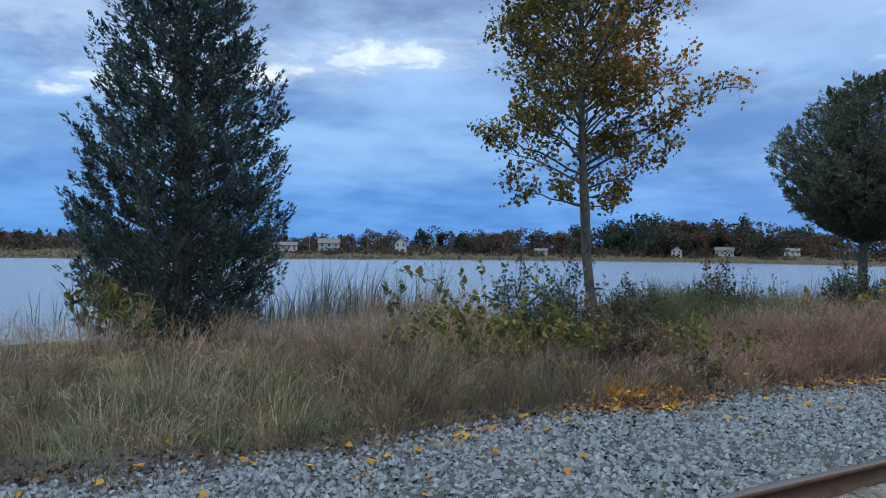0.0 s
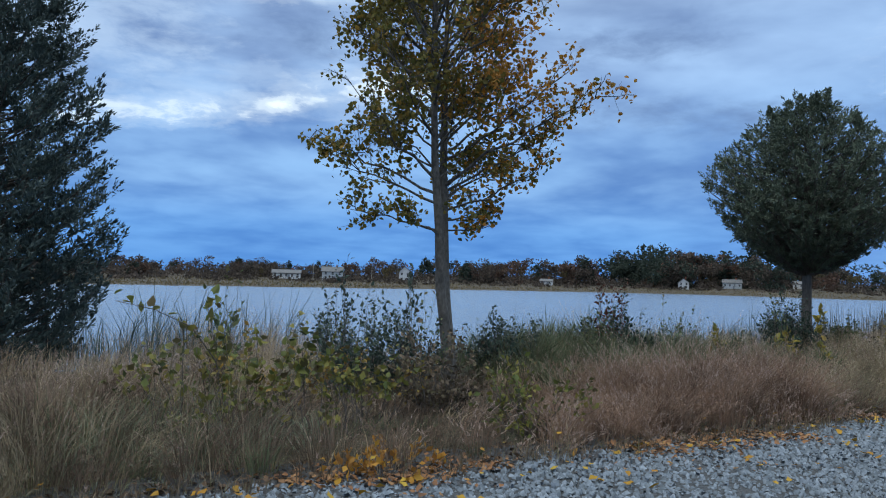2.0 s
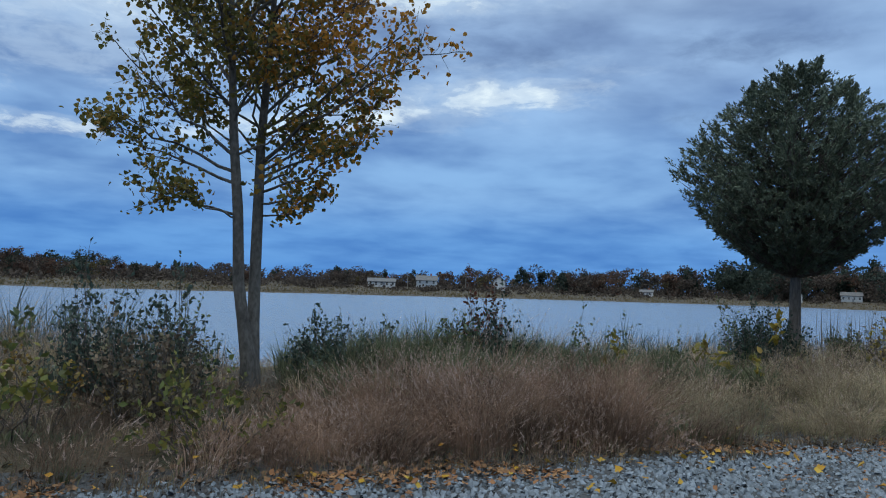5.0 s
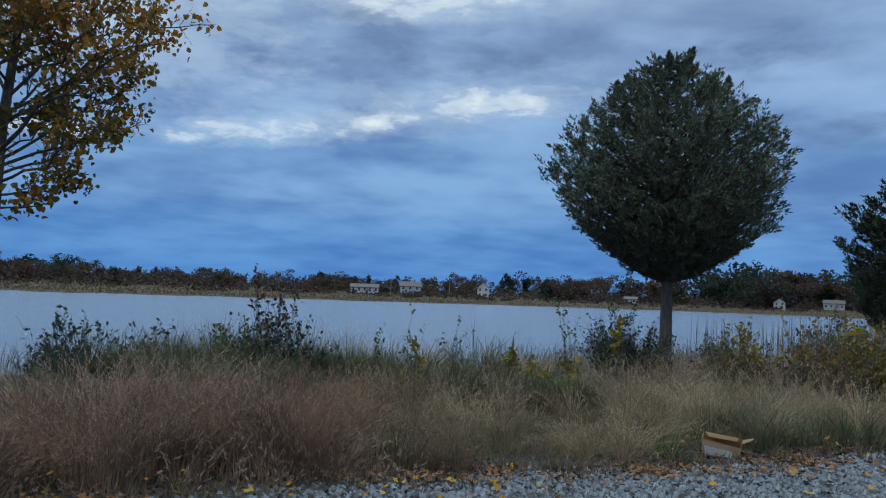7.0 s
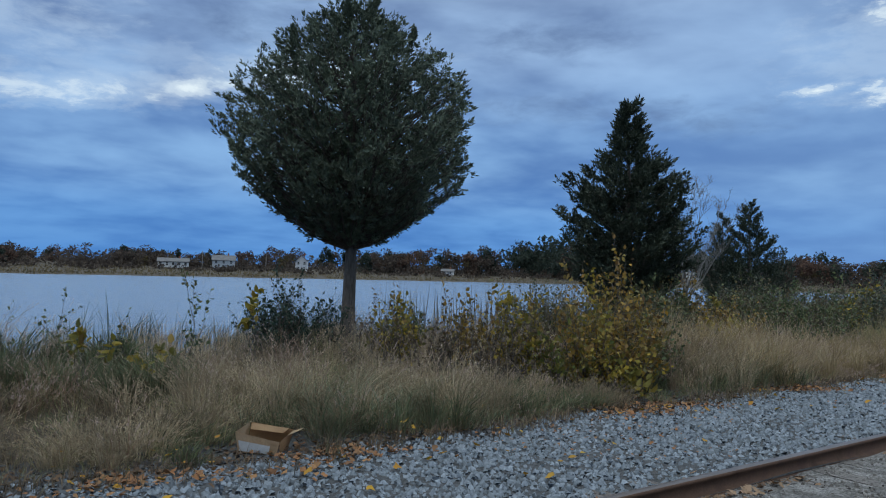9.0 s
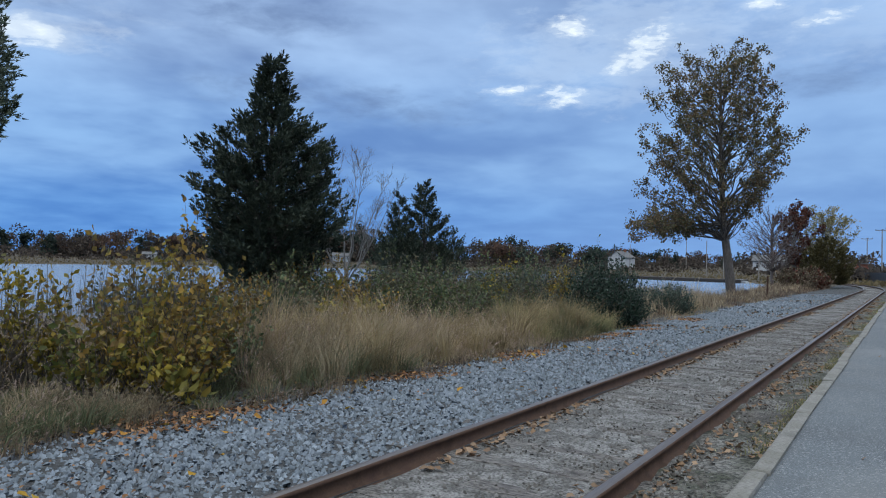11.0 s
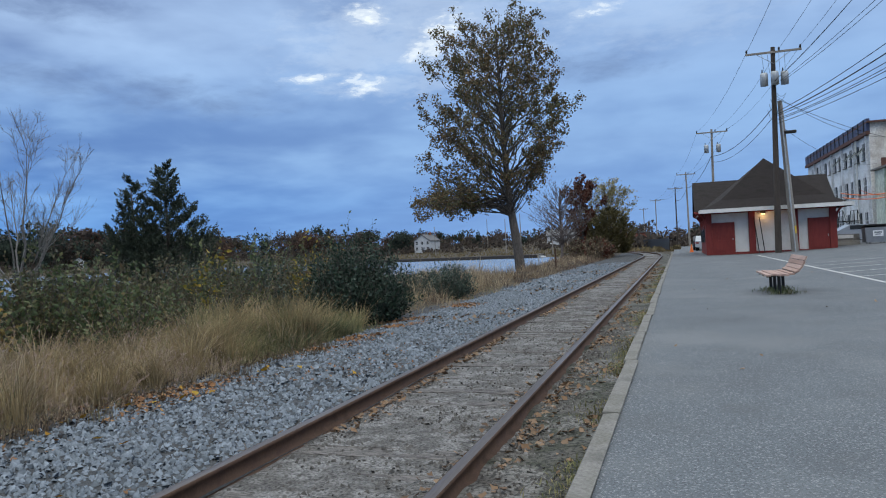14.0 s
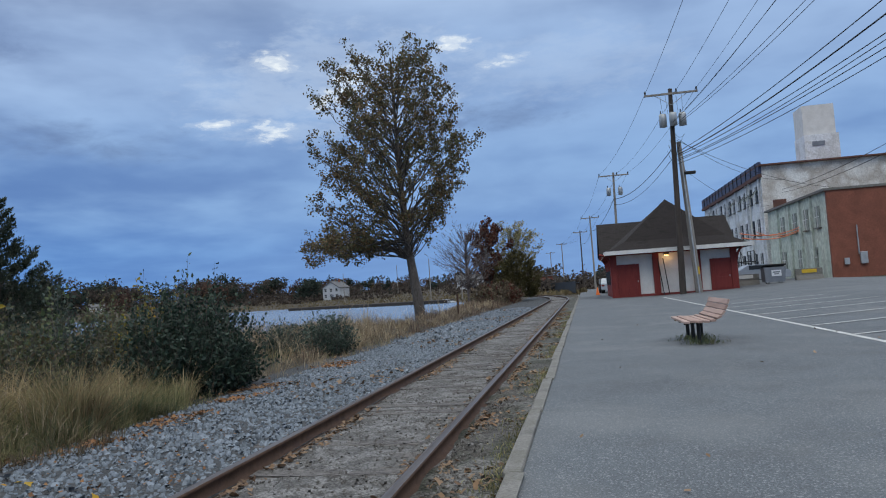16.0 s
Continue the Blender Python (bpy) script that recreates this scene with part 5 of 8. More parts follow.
def broadleaf(name, label, base, trunks, limbs, crowns, bark, leaf_size, seed, sides=6, twigs=4, per_twig=5, limb_r=0.02, reach=0.34, rise=0.35, bare=0.25, group="", fold=0.8, clump=0.05, leaf_shape=None, twig_r=0.005, inner=0.25):
    """trunks: (points, radii). limbs: (start on trunk, tip). Side branches leave each limb, twigs leave them, and leaves sit in clumps along the twigs.
    crowns: (material, share at each place) pairs; with none the tree is leafless. bare: the share of twigs that have lost their leaves."""
    rng = np.random.default_rng(seed)
    tree = thing(name, label, "tree", group, at=base)
    o = np.array(base, float)
    for pts, rad in trunks:
        v, f = tube_arrays(np.array(pts) - o, rad, 10)
        part("trunk", soup("trunk", v, f, bark), tree)
    wood, spots = [], []
    up = np.array([0.0, 0.0, 1.0])
    for a, b in limbs:
        L = np.linalg.norm(b - a)
        p = curve_pts(a, b, 8, rng.uniform(-0.10, 0.08), rng, 0.02)
        r0 = limb_r * (0.45 + 0.35 * L)
        big = tube_arrays(p - o, np.linspace(r0, 0.004, 8), 5)
        if len(tree.children) > 60:
            wood.append(big)
        else:
            part("limb", soup("limb", *big, bark), tree)
        along = unit((b - a)[None])[0]
        for k in range(max(2, int(sides * (0.45 + 0.4 * L)))):
            t = inner + (1.0 - inner) * rng.random()
            i = min(6, int(t * 7))
            s = p[i] + (p[i + 1] - p[i]) * (t * 7 - i)
            d = unit((along * 0.75 + rng.normal(0, 0.55, 3) + up * rise)[None])[0]
            l = reach * (0.5 + 0.35 * L) * (1.15 - 0.6 * t) * rng.uniform(0.6, 1.3)
            e = s + d * l
            q = curve_pts(s, e, 4, rng.uniform(-0.1, 0.15), rng, 0.05)
            wood.append(tube_arrays(q - o, np.linspace(max(twig_r, r0 * 0.35), twig_r * 0.7, 4), 3))
            for j in range(twigs):
                u = rng.uniform(0.25, 1.0)
                s2 = q[0] * (1 - u) + q[-1] * u
                d2 = unit((d * 0.8 + rng.normal(0, 0.6, 3) + up * rise * 0.6)[None])[0]
                e2 = s2 + d2 * l * rng.uniform(0.25, 0.6)
                wood.append(tube_arrays(np.array([s2, e2]) - o, [twig_r * 0.7, twig_r * 0.35], 3))
                if crowns and rng.random() > bare:
                    n = max(2, int(per_twig * rng.uniform(0.5, 1.6)))
                    w = rng.uniform(0.35, 1.1, n)
                    spots.append(np.outer(1 - w, s2) + np.outer(w, e2) + rng.normal(0, clump, (n, 3)))
    v, f = join(wood)
    tagged(part("twig_mass", soup("twig_mass", v, f, bark), tree), kind="stuff")
    if crowns:
        pos = np.concatenate(spots)
        share = np.stack([np.clip(c(pos), 0, 1) for _, c in crowns], 1)
        share = np.cumsum(share / share.sum(1, keepdims=True), 1)
        pick = (rng.random(len(pos))[:, None] > share).sum(1)
        for k, (mat, _) in enumerate(crowns):
            if (pick == k).any():
                v, f = (leaf_shape or leaves_at)(pos[pick == k] - o, leaf_size, rng, 0.55, fold)
                tagged(part("crown", soup("crown", v, f, mat), tree), kind="stuff")
    return tree


def cedar(name, label, base, height, profile, seed, mat, tufts=2400, trunk_r=0.13, bare=0.0, tuft=0.34, rise=0.6, rag=0.16, per=56, needle=0.052, spires=(), wild=0.2):
    """An evergreen: boughs reach from the trunk to an uneven outline (profile: height fraction, radius) and end in pointed, upswept tufts of scale-like sprigs.
    spires: (angle, height fraction, length) of leaders that stand out of the crown."""
    rng = np.random.default_rng(seed)
    tree = thing(name, label, "tree", at=base)
    hs, rs = np.array(profile).T
    v, f = tube_arrays([(0.05 * math.sin(5 * t), 0.03 * math.sin(7 * t), height * 0.93 * t - 0.05) for t in np.linspace(0, 1, 12)], np.linspace(trunk_r * 1.2, 0.02, 12), 10)
    part("trunk", soup("trunk", v, f, M["bark"]), tree, "reddish grey fibrous trunk")
    fine_h = np.linspace(hs[0], hs[-1], 200)
    weight = np.interp(fine_h, hs, rs) + 0.12 * max(rs)
    boughs = tufts // 8
    up = np.array([0.0, 0.0, 1.0])
    wood, root, way, size = [], [], [], []
    # low-discrepancy places keep the boughs evenly spread over the outline
    for k in range(boughs):
        h = float(np.interp((k + 0.5) / boughs, np.cumsum(weight) / weight.sum(), fine_h))
        ang = k * 2.39996 + rng.normal(0, 0.25)
        R = float(np.interp(h, hs, rs))
        lobe = 1 + 0.07 * math.sin(3 * ang + 11 * h + seed) + 0.07 * math.sin(5 * ang - 17 * h)
        reach = max(0.05, R * lobe * rng.uniform(1 - rag, 1 + rag * 0.5))
        out = np.array([math.cos(ang), math.sin(ang), 0.0])
        drop = min(0.6 * reach * (0.3 + rise), 0.22 * height)
        start = np.array([0, 0, max(height * bare, height * h - drop)])
        tip = out * reach + np.array([0, 0, height * h])
        p = curve_pts(start, tip, 5, -0.14, rng, 0.02)
        wood.append(tube_arrays(p, np.linspace(0.008 + 0.008 * reach, 0.004, 5), 4))
        axis = unit((p[4] - p[2])[None])[0]
        lead = unit((axis * 0.8 + out * 0.25 + up * rise + rng.normal(0, wild * 0.8, 3))[None])[0]
        # the bough's end: a long leader with shorter tufts round it
        root.append(tip - lead * tuft * 0.35)
        way.append(lead)
        size.append(tuft * rng.uniform(1.0, 1.45))
        for q in range(7):
            t = 1 - rng.beta(1.0, 1.5) * 0.78
            i = min(3, int(t * 4))
            c = p[i] + (p[i + 1] - p[i]) * (t * 4 - i)
            side = np.cross(axis, up) * rng.choice([-1, 1])
            d = unit((axis * 0.6 + side * rng.uniform(0.2, 0.9) + up * rise * rng.uniform(0.4, 1.2) + rng.normal(0, wild, 3))[None])[0]
            root.append(c + side * rng.uniform(0, 0.10) * reach)
            way.append(d)
            size.append(tuft * rng.uniform(0.55, 1.0))
    for ang, h, l in spires:
        R = float(np.interp(h, hs, rs)) * 0.85
        foot = np.array([math.cos(ang) * R, math.sin(ang) * R, height * h])
        d = unit(np.array([[math.cos(ang) * 0.25, math.sin(ang) * 0.25, 1.0]]))[0]
        for u in np.linspace(0, 1, 9):
            for j in range(3):
                w = unit((d + rng.normal(0, 0.45 * (1 - u) + 0.05, 3))[None])[0]
                root.append(foot + d * l * u * 0.8)
                way.append(w)
                size.append(l * (0.5 - 0.25 * u))
    root, way, size = np.array(root), np.array(way), np.array(size)
    m = len(root)
    u = rng.random((m, per)) ** 0.85
    spread = 0.17 * np.sin(np.clip(u * 0.82 + 0.18, 0, 1) * math.pi) + 0.012
    spray = rng.normal(0, 1, (m, per, 3)) * spread[..., None] * size[:, None, None] * 0.62
    pos = root[:, None] + way[:, None] * (u * size[:, None])[..., None] + spray
    d = way[:, None] * 1.0 + spray / (size[:, None, None] * 0.16) * 0.5 + rng.normal(0, 0.28, (m, per, 3))
    n_len = needle * rng.uniform(0.6, 1.4, m * per)
    v, f = join(wood)
    tagged(part("bough_mass", soup("bough_mass", v, f, M["bark"]), tree), kind="stuff")
    v, f = needles(pos.reshape(-1, 3), d.reshape(-1, 3), n_len, n_len * 0.46, rng)
    tagged(part("foliage", soup("foliage", v, f, mat), tree), kind="stuff")
    return tree


def zg(x, y):
    return float(ground_z(np.array([x]), np.array([y]))[0])


cedar("cedar_tree", "big dark conical red cedar, dense down to the grass", (2.67, 13.3, zg(2.67, 13.3) - 0.05), 9.0,
      [(0.03, 1.2), (0.1, 1.45), (0.26, 1.66), (0.43, 1.44), (0.63, 1.0), (0.8, 0.56), (0.92, 0.25), (1.0, 0.04)], 11, M["cedar_blue"], 3400, 0.16, 0.0, 0.36, 0.62, 0.18, 40, 0.067)
cedar("cedar_tree", "round-crowned red cedar like a ball on a bare trunk", (20.17, 11.75, zg(20.17, 11.75) - 0.05), 6.35,
      [(0.345, 0.55), (0.385, 1.15), (0.455, 1.72), (0.55, 2.06), (0.64, 2.18), (0.73, 2.08), (0.80, 1.80), (0.87, 1.3), (0.93, 0.85), (1.0, 0.25)], 12, M["cedar"], 4700, 0.12, 0.29, 0.24, 0.50, 0.06, 33, 0.063,
      ((0.4, 0.95, 0.34), (2.2, 0.92, 0.34), (4.0, 0.93, 0.36), (5.4, 0.88, 0.32), (1.2, 0.86, 0.30), (3.1, 0.86, 0.30), (5.0, 0.97, 0.34), (0.0, 0.82, 0.3), (4.6, 0.82, 0.3)), 0.5)
cedar("cedar_tree", "pointed young red cedar with upswept boughs", (29.2, 12.85, zg(29.2, 12.85) - 0.05), 6.2,
      [(0.14, 0.85), (0.26, 1.3), (0.42, 1.65), (0.55, 1.45), (0.66, 1.40), (0.73, 0.95), (0.79, 0.45), (0.88, 0.30), (1.0, 0.06)], 13, M["cedar_dark"], 2500, 0.12, 0.08, 0.36, 0.45, 0.28, 38, 0.084)
cedar("cedar_tree", "small red cedar with two loose tops", (45.2, 19.1, zg(45.2, 19.1) - 0.05), 5.25 - zg(45.2, 19.1),
      [(0.12, 1.5), (0.38, 1.9), (0.55, 1.4), (0.7, 0.85), (0.85, 0.42), (1.0, 0.06)], 14, M["cedar_dark"], 1050, 0.09, 0.05, 0.44, 0.6, 0.28, 40, 0.085)
cedar("cedar_tree", "small red cedar sapling leaning on its neighbour", (44.2, 19.8, zg(44.2, 19.8) - 0.05), 4.75 - zg(44.2, 19.8),
      [(0.2, 1.0), (0.5, 1.0), (0.75, 0.55), (1.0, 0.05)], 15, M["cedar_dark"], 520, 0.07, 0.1, 0.42, 0.6, 0.28, 44, 0.075)

# maple with two trunks
rng = np.random.default_rng(21)
mz = zg(8.75, 9.74)
tl = [(8.74, 9.72, mz - 0.05), (8.71, 9.70, 0.50), (8.62, 9.70, 1.0), (8.54, 9.70, 1.5), (8.49, 9.69, 2.4), (8.40, 9.70, 3.3), (8.30, 9.62, 4.6), (8.2, 9.5, 6.6)]
tr_ = [(8.77, 9.77, mz - 0.05), (8.75, 9.76, 0.50), (8.77, 9.88, 1.0), (8.78, 9.99, 1.5), (8.79, 10.08, 2.4), (8.80, 10.16, 3.4), (8.88, 10.3, 4.8), (9.0, 10.5, 7.0)]
limbs = []
for tk, n in ((tl, 30), (tr_, 38)):
    P = np.array(tk)
    for k in range(n):
        h = 2.9 + 3.9 * ((k + rng.random()) / n) ** 0.8
        ctr = np.array([np.interp(h, P[:, 2], P[:, 0]), np.interp(h, P[:, 2], P[:, 1]), h])
        ang = k * 2.39996 + rng.normal(0, 0.3)
        R = np.interp(h, [2.6, 3.3, 4.2, 5.2, 6.6], [0.7, 1.15, 1.6, 1.55, 0.8]) * rng.uniform(0.7, 1.12)
        limbs.append((ctr, ctr + np.array([math.cos(ang) * R, math.sin(ang) * R, R * rng.uniform(0.55, 1.1)])))
for a, e in (((8.44, 9.7, 2.9), (6.75, 10.3, 3.75)), ((8.46, 9.7, 2.75), (6.9, 10.1, 3.4)), ((8.42, 9.7, 3.1), (6.9, 9.6, 4.4)), ((8.49, 9.69, 2.35), (7.35, 10.4, 2.65)), ((8.50, 9.69, 2.3), (7.8, 9.5, 2.55)),
             ((8.78, 10.05, 2.55), (9.75, 10.05, 2.75)), ((8.78, 10.08, 2.4), (9.5, 9.7, 2.5)), ((8.8, 10.1, 2.9), (10.35, 10.6, 3.7)), ((8.8, 10.1, 3.1), (10.5, 8.5, 4.4)), ((8.82, 10.15, 3.0), (10.2, 9.4, 3.9)),
             ((8.84, 10.2, 3.5), (10.5, 9.4, 4.9)), ((8.84, 10.2, 3.6), (10.4, 10.4, 4.8)), ((8.8, 10.1, 2.7), (9.9, 9.2, 3.3)), ((8.80, 10.1, 2.8), (9.8, 11.1, 3.5))):
    limbs.append((np.array(a), np.array(e)))


def turned(p):
    """Turned leaves towards +x and the top; backlit dark is put into the greens."""
    return 0.02 + 0.62 * (p[:, 0] - 8.5) / 1.6 - 0.12 * (p[:, 1] - 10.0) + 0.12 * (p[:, 2] - 4.0) + 0.35 * fbm(p[:, 0], p[:, 2], 1.9, 3.0)


broadleaf("maple_tree", "twin-trunked maple with thinning green and orange leaves", (8.75, 9.74, mz), [(tl, [0.14, 0.105, 0.078, 0.074, 0.068, 0.058, 0.042, 0.02]), (tr_, [0.14, 0.11, 0.082, 0.078, 0.072, 0.062, 0.046, 0.02])], limbs,
          [(M["maple"], lambda p: 1 - turned(p)), (M["maple_gold"], turned)], M["mbark"], 0.066, 22, 8, 6, 6, 0.022, 0.52, 0.40, 0.20, fold=0.95, leaf_shape=round_leaves_at, clump=0.075)

# oak
rng = np.random.default_rng(31)
ok = np.array([(60, 8.3, -0.1), (60, 8.42, 1.3), (60.05, 8.62, 2.8), (60.1, 8.80, 4.2), (60.1, 8.9, 6.2), (60.15, 9.0, 8.5), (60.2, 9.05, 11), (60.2, 9.1, 13.4)])
limbs = []
for k in range(150):
    h = 4.6 + 9.6 * ((k + rng.random()) / 150) ** 0.85
    ang = k * 2.39996 + rng.normal(0, 0.3)
    toward = 0.5 + 0.5 * math.sin(ang)
    R = (np.interp(h, [4.4, 5.1, 6.2, 7.4, 9.0, 10.6, 12.4, 13.6, 14.4], [4.4, 3.3, 4.3, 5.0, 4.3, 4.4, 3.7, 2.9, 1.2]) * toward + np.interp(h, [4.4, 5.1, 7.4, 8.9, 10.6, 12.4, 13.6, 14.4], [1.2, 2.4, 3.7, 4.1, 3.5, 3.3, 2.6, 1.2]) * (1 - toward)) * rng.uniform(0.6, 1.0) * 1.08
    foot = max(3.1, h - 0.75 * R - 0.5)
    s = np.array([np.interp(foot, ok[:, 2], ok[:, 0]), np.interp(foot, ok[:, 2], ok[:, 1]), foot])
    limbs.append((s, np.array([60.1 + math.cos(ang) * R * 0.95, 9.15 + math.sin(ang) * R, h])))
for k in range(24):
    ang = radians(rng.uniform(40, 150))
    R = rng.uniform(2.0, 5.9)
    limbs.append((ok[3] + np.array([0, 0, rng.uniform(-1.0, 0.2)]), np.array([60 + math.cos(ang) * R * 0.9, 8.9 + math.sin(ang) * R, rng.uniform(3.3, 4.6)])))
broadleaf("oak_tree", "tall open oak with sparse browning leaves", (60, 8.3, -0.1), [(ok, np.linspace(0.29, 0.04, 8))], limbs, [(M["oak"], lambda p: 1.0 - 0.6 * fbm(p[:, 1], p[:, 2], 0.8, 2.0)), (M["oak_green"], lambda p: 0.75 + 0.6 * fbm(p[:, 1], p[:, 2], 0.8, 2.0) + 0.05 * (p[:, 2] - 8))],
          M["bark"], 0.125, 32, 4, 5, 8, 0.022, 0.32, 0.30, 0.42, clump=0.11, twig_r=0.008, inner=0.42)

# pale dead tree
rng = np.random.default_rng(41)
stems, limbs = [], []
foot = np.array([34.3, 14.65, zg(34.3, 14.65) - 0.05])
stems.append((np.array([foot, foot + (0.0, 0.0, 0.9), foot + (-0.03, 0.02, 1.5)]), [0.11, 0.085, 0.06]))
for k in range(9):
    ang, wide_ = k * 2.39996, 0.35 + 1.25 * rng.random()
    tip = foot + np.array([math.cos(ang) * wide_, math.sin(ang) * wide_, 4.9 - 0.75 * wide_ + rng.uniform(-0.4, 0.1)])
    a = foot + (-0.01, 0.01, rng.uniform(1.0, 1.5))
    p = curve_pts(a, tip, 7, -0.10, rng, 0.012)
    stems.append((p, np.linspace(0.026, 0.005, 7)))
    for j in range(9):
        i = rng.integers(2, 7)
        away = ang + rng.normal(0, 1.0)
        limbs.append((p[i], p[i] + np.array([math.cos(away) * 0.35, math.sin(away) * 0.35, rng.uniform(0.5, 1.0)]) * rng.uniform(0.5, 1.1)))
limbs.append((foot + (0.0, 0.0, 1.3), foot + (1.7, -0.4, 3.2)))
broadleaf("bare_tree", "small pale leafless tree with many thin stems", tuple(foot), stems, limbs, [], M["pale_bark"], 0.1, 42, 8, 4, 0, 0.007, 0.6, 0.6, twig_r=0.0040)


def small_tree(name, label, x, y, z, h, w, mat, bark, leaf, n_limbs, per, seed, low=0.3, size=0.3):
    rng = np.random.default_rng(seed)
    stem = np.array([(x, y, z - 0.1), (x + 0.05, y, z + h * 0.3), (x, y + 0.1, z + h * 0.6), (x, y, z + h * 0.92)])
    limbs = []
    for k in range(n_limbs):
        hh = rng.uniform(low, 0.95)
        ang = rng.uniform(0, 2 * math.pi)
        R = w * math.sin(math.pi * min(1, (hh - low + 0.12) / (1.15 - low))) * rng.uniform(0.5, 1.05)
        s = np.array([x, y, z + h * max(0.2, hh - 0.18)])
        limbs.append((s, np.array([x + math.cos(ang) * R, y + math.sin(ang) * R, z + h * hh + 0.1 * h])))
    crowns = [(mat, lambda p: np.ones(len(p)))] if mat else []
    return broadleaf(name, label, (x, y, z), [(stem, np.array([0.16, 0.13, 0.09, 0.03]) * h / 7)], limbs, crowns, bark, size, seed + 1, 4, 4, per, 0.022, 0.32, 0.5, 0.2, clump=0.12, twig_r=0.012)


small_tree("bare_tree", "leafless grey tree with fine twigs beside the track", 96, 11.4, -0.1, 7.9, 4.3, None, M["twig_grey"], 0.3, 130, 0, 51, 0.22, 0.14)
small_tree("red_tree", "small tree with dark red leaves beside the track", 101, 10.0, -0.1, 8.3, 2.6, M["red_leaf"], M["pale_bark"], 0.3, 40, 6, 53, 0.35, 0.24)
small_tree("pale_green_tree", "thin tree with pale green leaves beside the track", 104, 7.6, -0.1, 8.2, 3.9, M["pale_leaf"], M["pale_bark"], 0.3, 60, 5, 55, 0.35, 0.17)
cedar("evergreen_tree", "dark olive rounded evergreen beside the track", (98, 6.7, -0.1), 4.9, [(0.10, 1.6), (0.35, 2.2), (0.6, 2.2), (0.85, 1.4), (1.0, 0.3)], 57, M["olive_dark"], 900, 0.12, 0.1, 0.5, 0.5, 0.15, 40, 0.15)


# ---- shrubs ----
def leaves_on(pos, way, size, rng, width=0.6):
    """A folded leaf at each place that points along way: two triangles, or four where it is large."""
    n = len(pos)
    d = unit(way)
    side = unit(np.cross(d, rng.normal(size=(n, 3))))
    up = np.cross(side, d)
    s = (size * rng.uniform(0.6, 1.35, n))[:, None]
    w = s * width * 0.5
    if size < 0.085:
        mid = pos + d * s * 0.5 + up * s * 0.10
        v = np.stack([pos, mid + side * w, pos + d * s, mid - side * w], 1).reshape(-1, 3)
        i = np.arange(n)[:, None] * 4
        return v, np.concatenate([i + np.array([t]) for t in ((0, 1, 2), (0, 2, 3))], 1).reshape(-1, 3)
    low, high = pos + d * s * 0.25, pos + d * s * 0.68
    v = np.stack([pos, low + side * w * 0.95 + up * w * 0.35, high + side * w * 0.75 + up * w * 0.2, pos + d * s - up * s * 0.16, high - side * w * 0.75 + up * w * 0.2, low - side * w * 0.95 + up * w * 0.35], 1).reshape(-1, 3)
    i = np.arange(n)[:, None] * 6
    return v, np.concatenate([i + np.array([t]) for t in ((0, 1, 2), (0, 2, 3), (0, 3, 4), (0, 4, 5))], 1).reshape(-1, 3)


def shrub(name, label, x, y, h, w, leaf_mat, size, stems, per_stem, seed, fill=0.6, arch=0.0, group="", leaf_w=0.62, shoot=0.30, droop=0.0):
    """Stems that rise from one foot and spread; leafy shoots leave their upper part (fill) and each stem ends in one."""
    rng = np.random.default_rng(seed)
    z = zg(x, y)
    ob = thing(name, label, "shrub", group, at=(x, y, z))
    wood, spots, ways = [], [], []
    for k in range(stems):
        ang, rr_ = rng.uniform(0, 2 * math.pi), w * math.sqrt(rng.random())
        hh = h * (0.38 + 0.62 * rng.random() ** 1.2) * (1 - 0.45 * (rr_ / w) ** 2) * (1.15 if rng.random() < 0.12 else 1.0)
        foot = np.array([math.cos(ang) * rr_ * 0.45, math.sin(ang) * rr_ * 0.45, -0.05])
        tip = np.array([math.cos(ang) * rr_, math.sin(ang) * rr_, hh])
        p = curve_pts(foot, tip, 6, arch, rng, 0.05)
        wood.append(tube_arrays(p, np.linspace(0.009, 0.0025, 6), 3))
        along = unit((p[5] - p[3])[None])[0]
        n_sh = max(1, round(per_stem / 7))
        for q in range(n_sh):
            t = 1.0 if q == 0 else 1 - fill * rng.random() ** 0.8
            i = min(4, int(t * 5))
            a = p[i] + (p[i + 1] - p[i]) * (t * 5 - i)
            d = along if q == 0 else unit((along * 0.55 + rng.normal(0, 0.55, 3) * np.array([1, 1, 0.5]) + np.array([0, 0, 0.45]))[None])[0]
            l = shoot * (0.55 + 0.3 * h) * rng.uniform(0.5, 1.25)
            wood.append(tube_arrays(np.array([a, a + d * l]), [0.003, 0.0015], 3))
            n = max(3, int(per_stem / n_sh * rng.uniform(0.6, 1.3)))
            u = (np.arange(n) + rng.random(n)) / n * 1.02
            spots.append(a + np.outer(u * l, d) + rng.normal(0, 0.012 + 0.010 * w, (n, 3)))
            ways.append(d * 0.55 + rng.normal(0, 0.62, (n, 3)) - np.array([0, 0, droop]))
    v, f = join(wood)
    tagged(part("stem_mass", soup("stem_mass", v, f, M["bark"]), ob), kind="stuff")
    v, f = leaves_on(np.concatenate(spots), np.concatenate(ways), size, rng, leaf_w)
    tagged(part("foliage", soup("foliage", v, f, leaf_mat), ob), kind="stuff")
    return ob


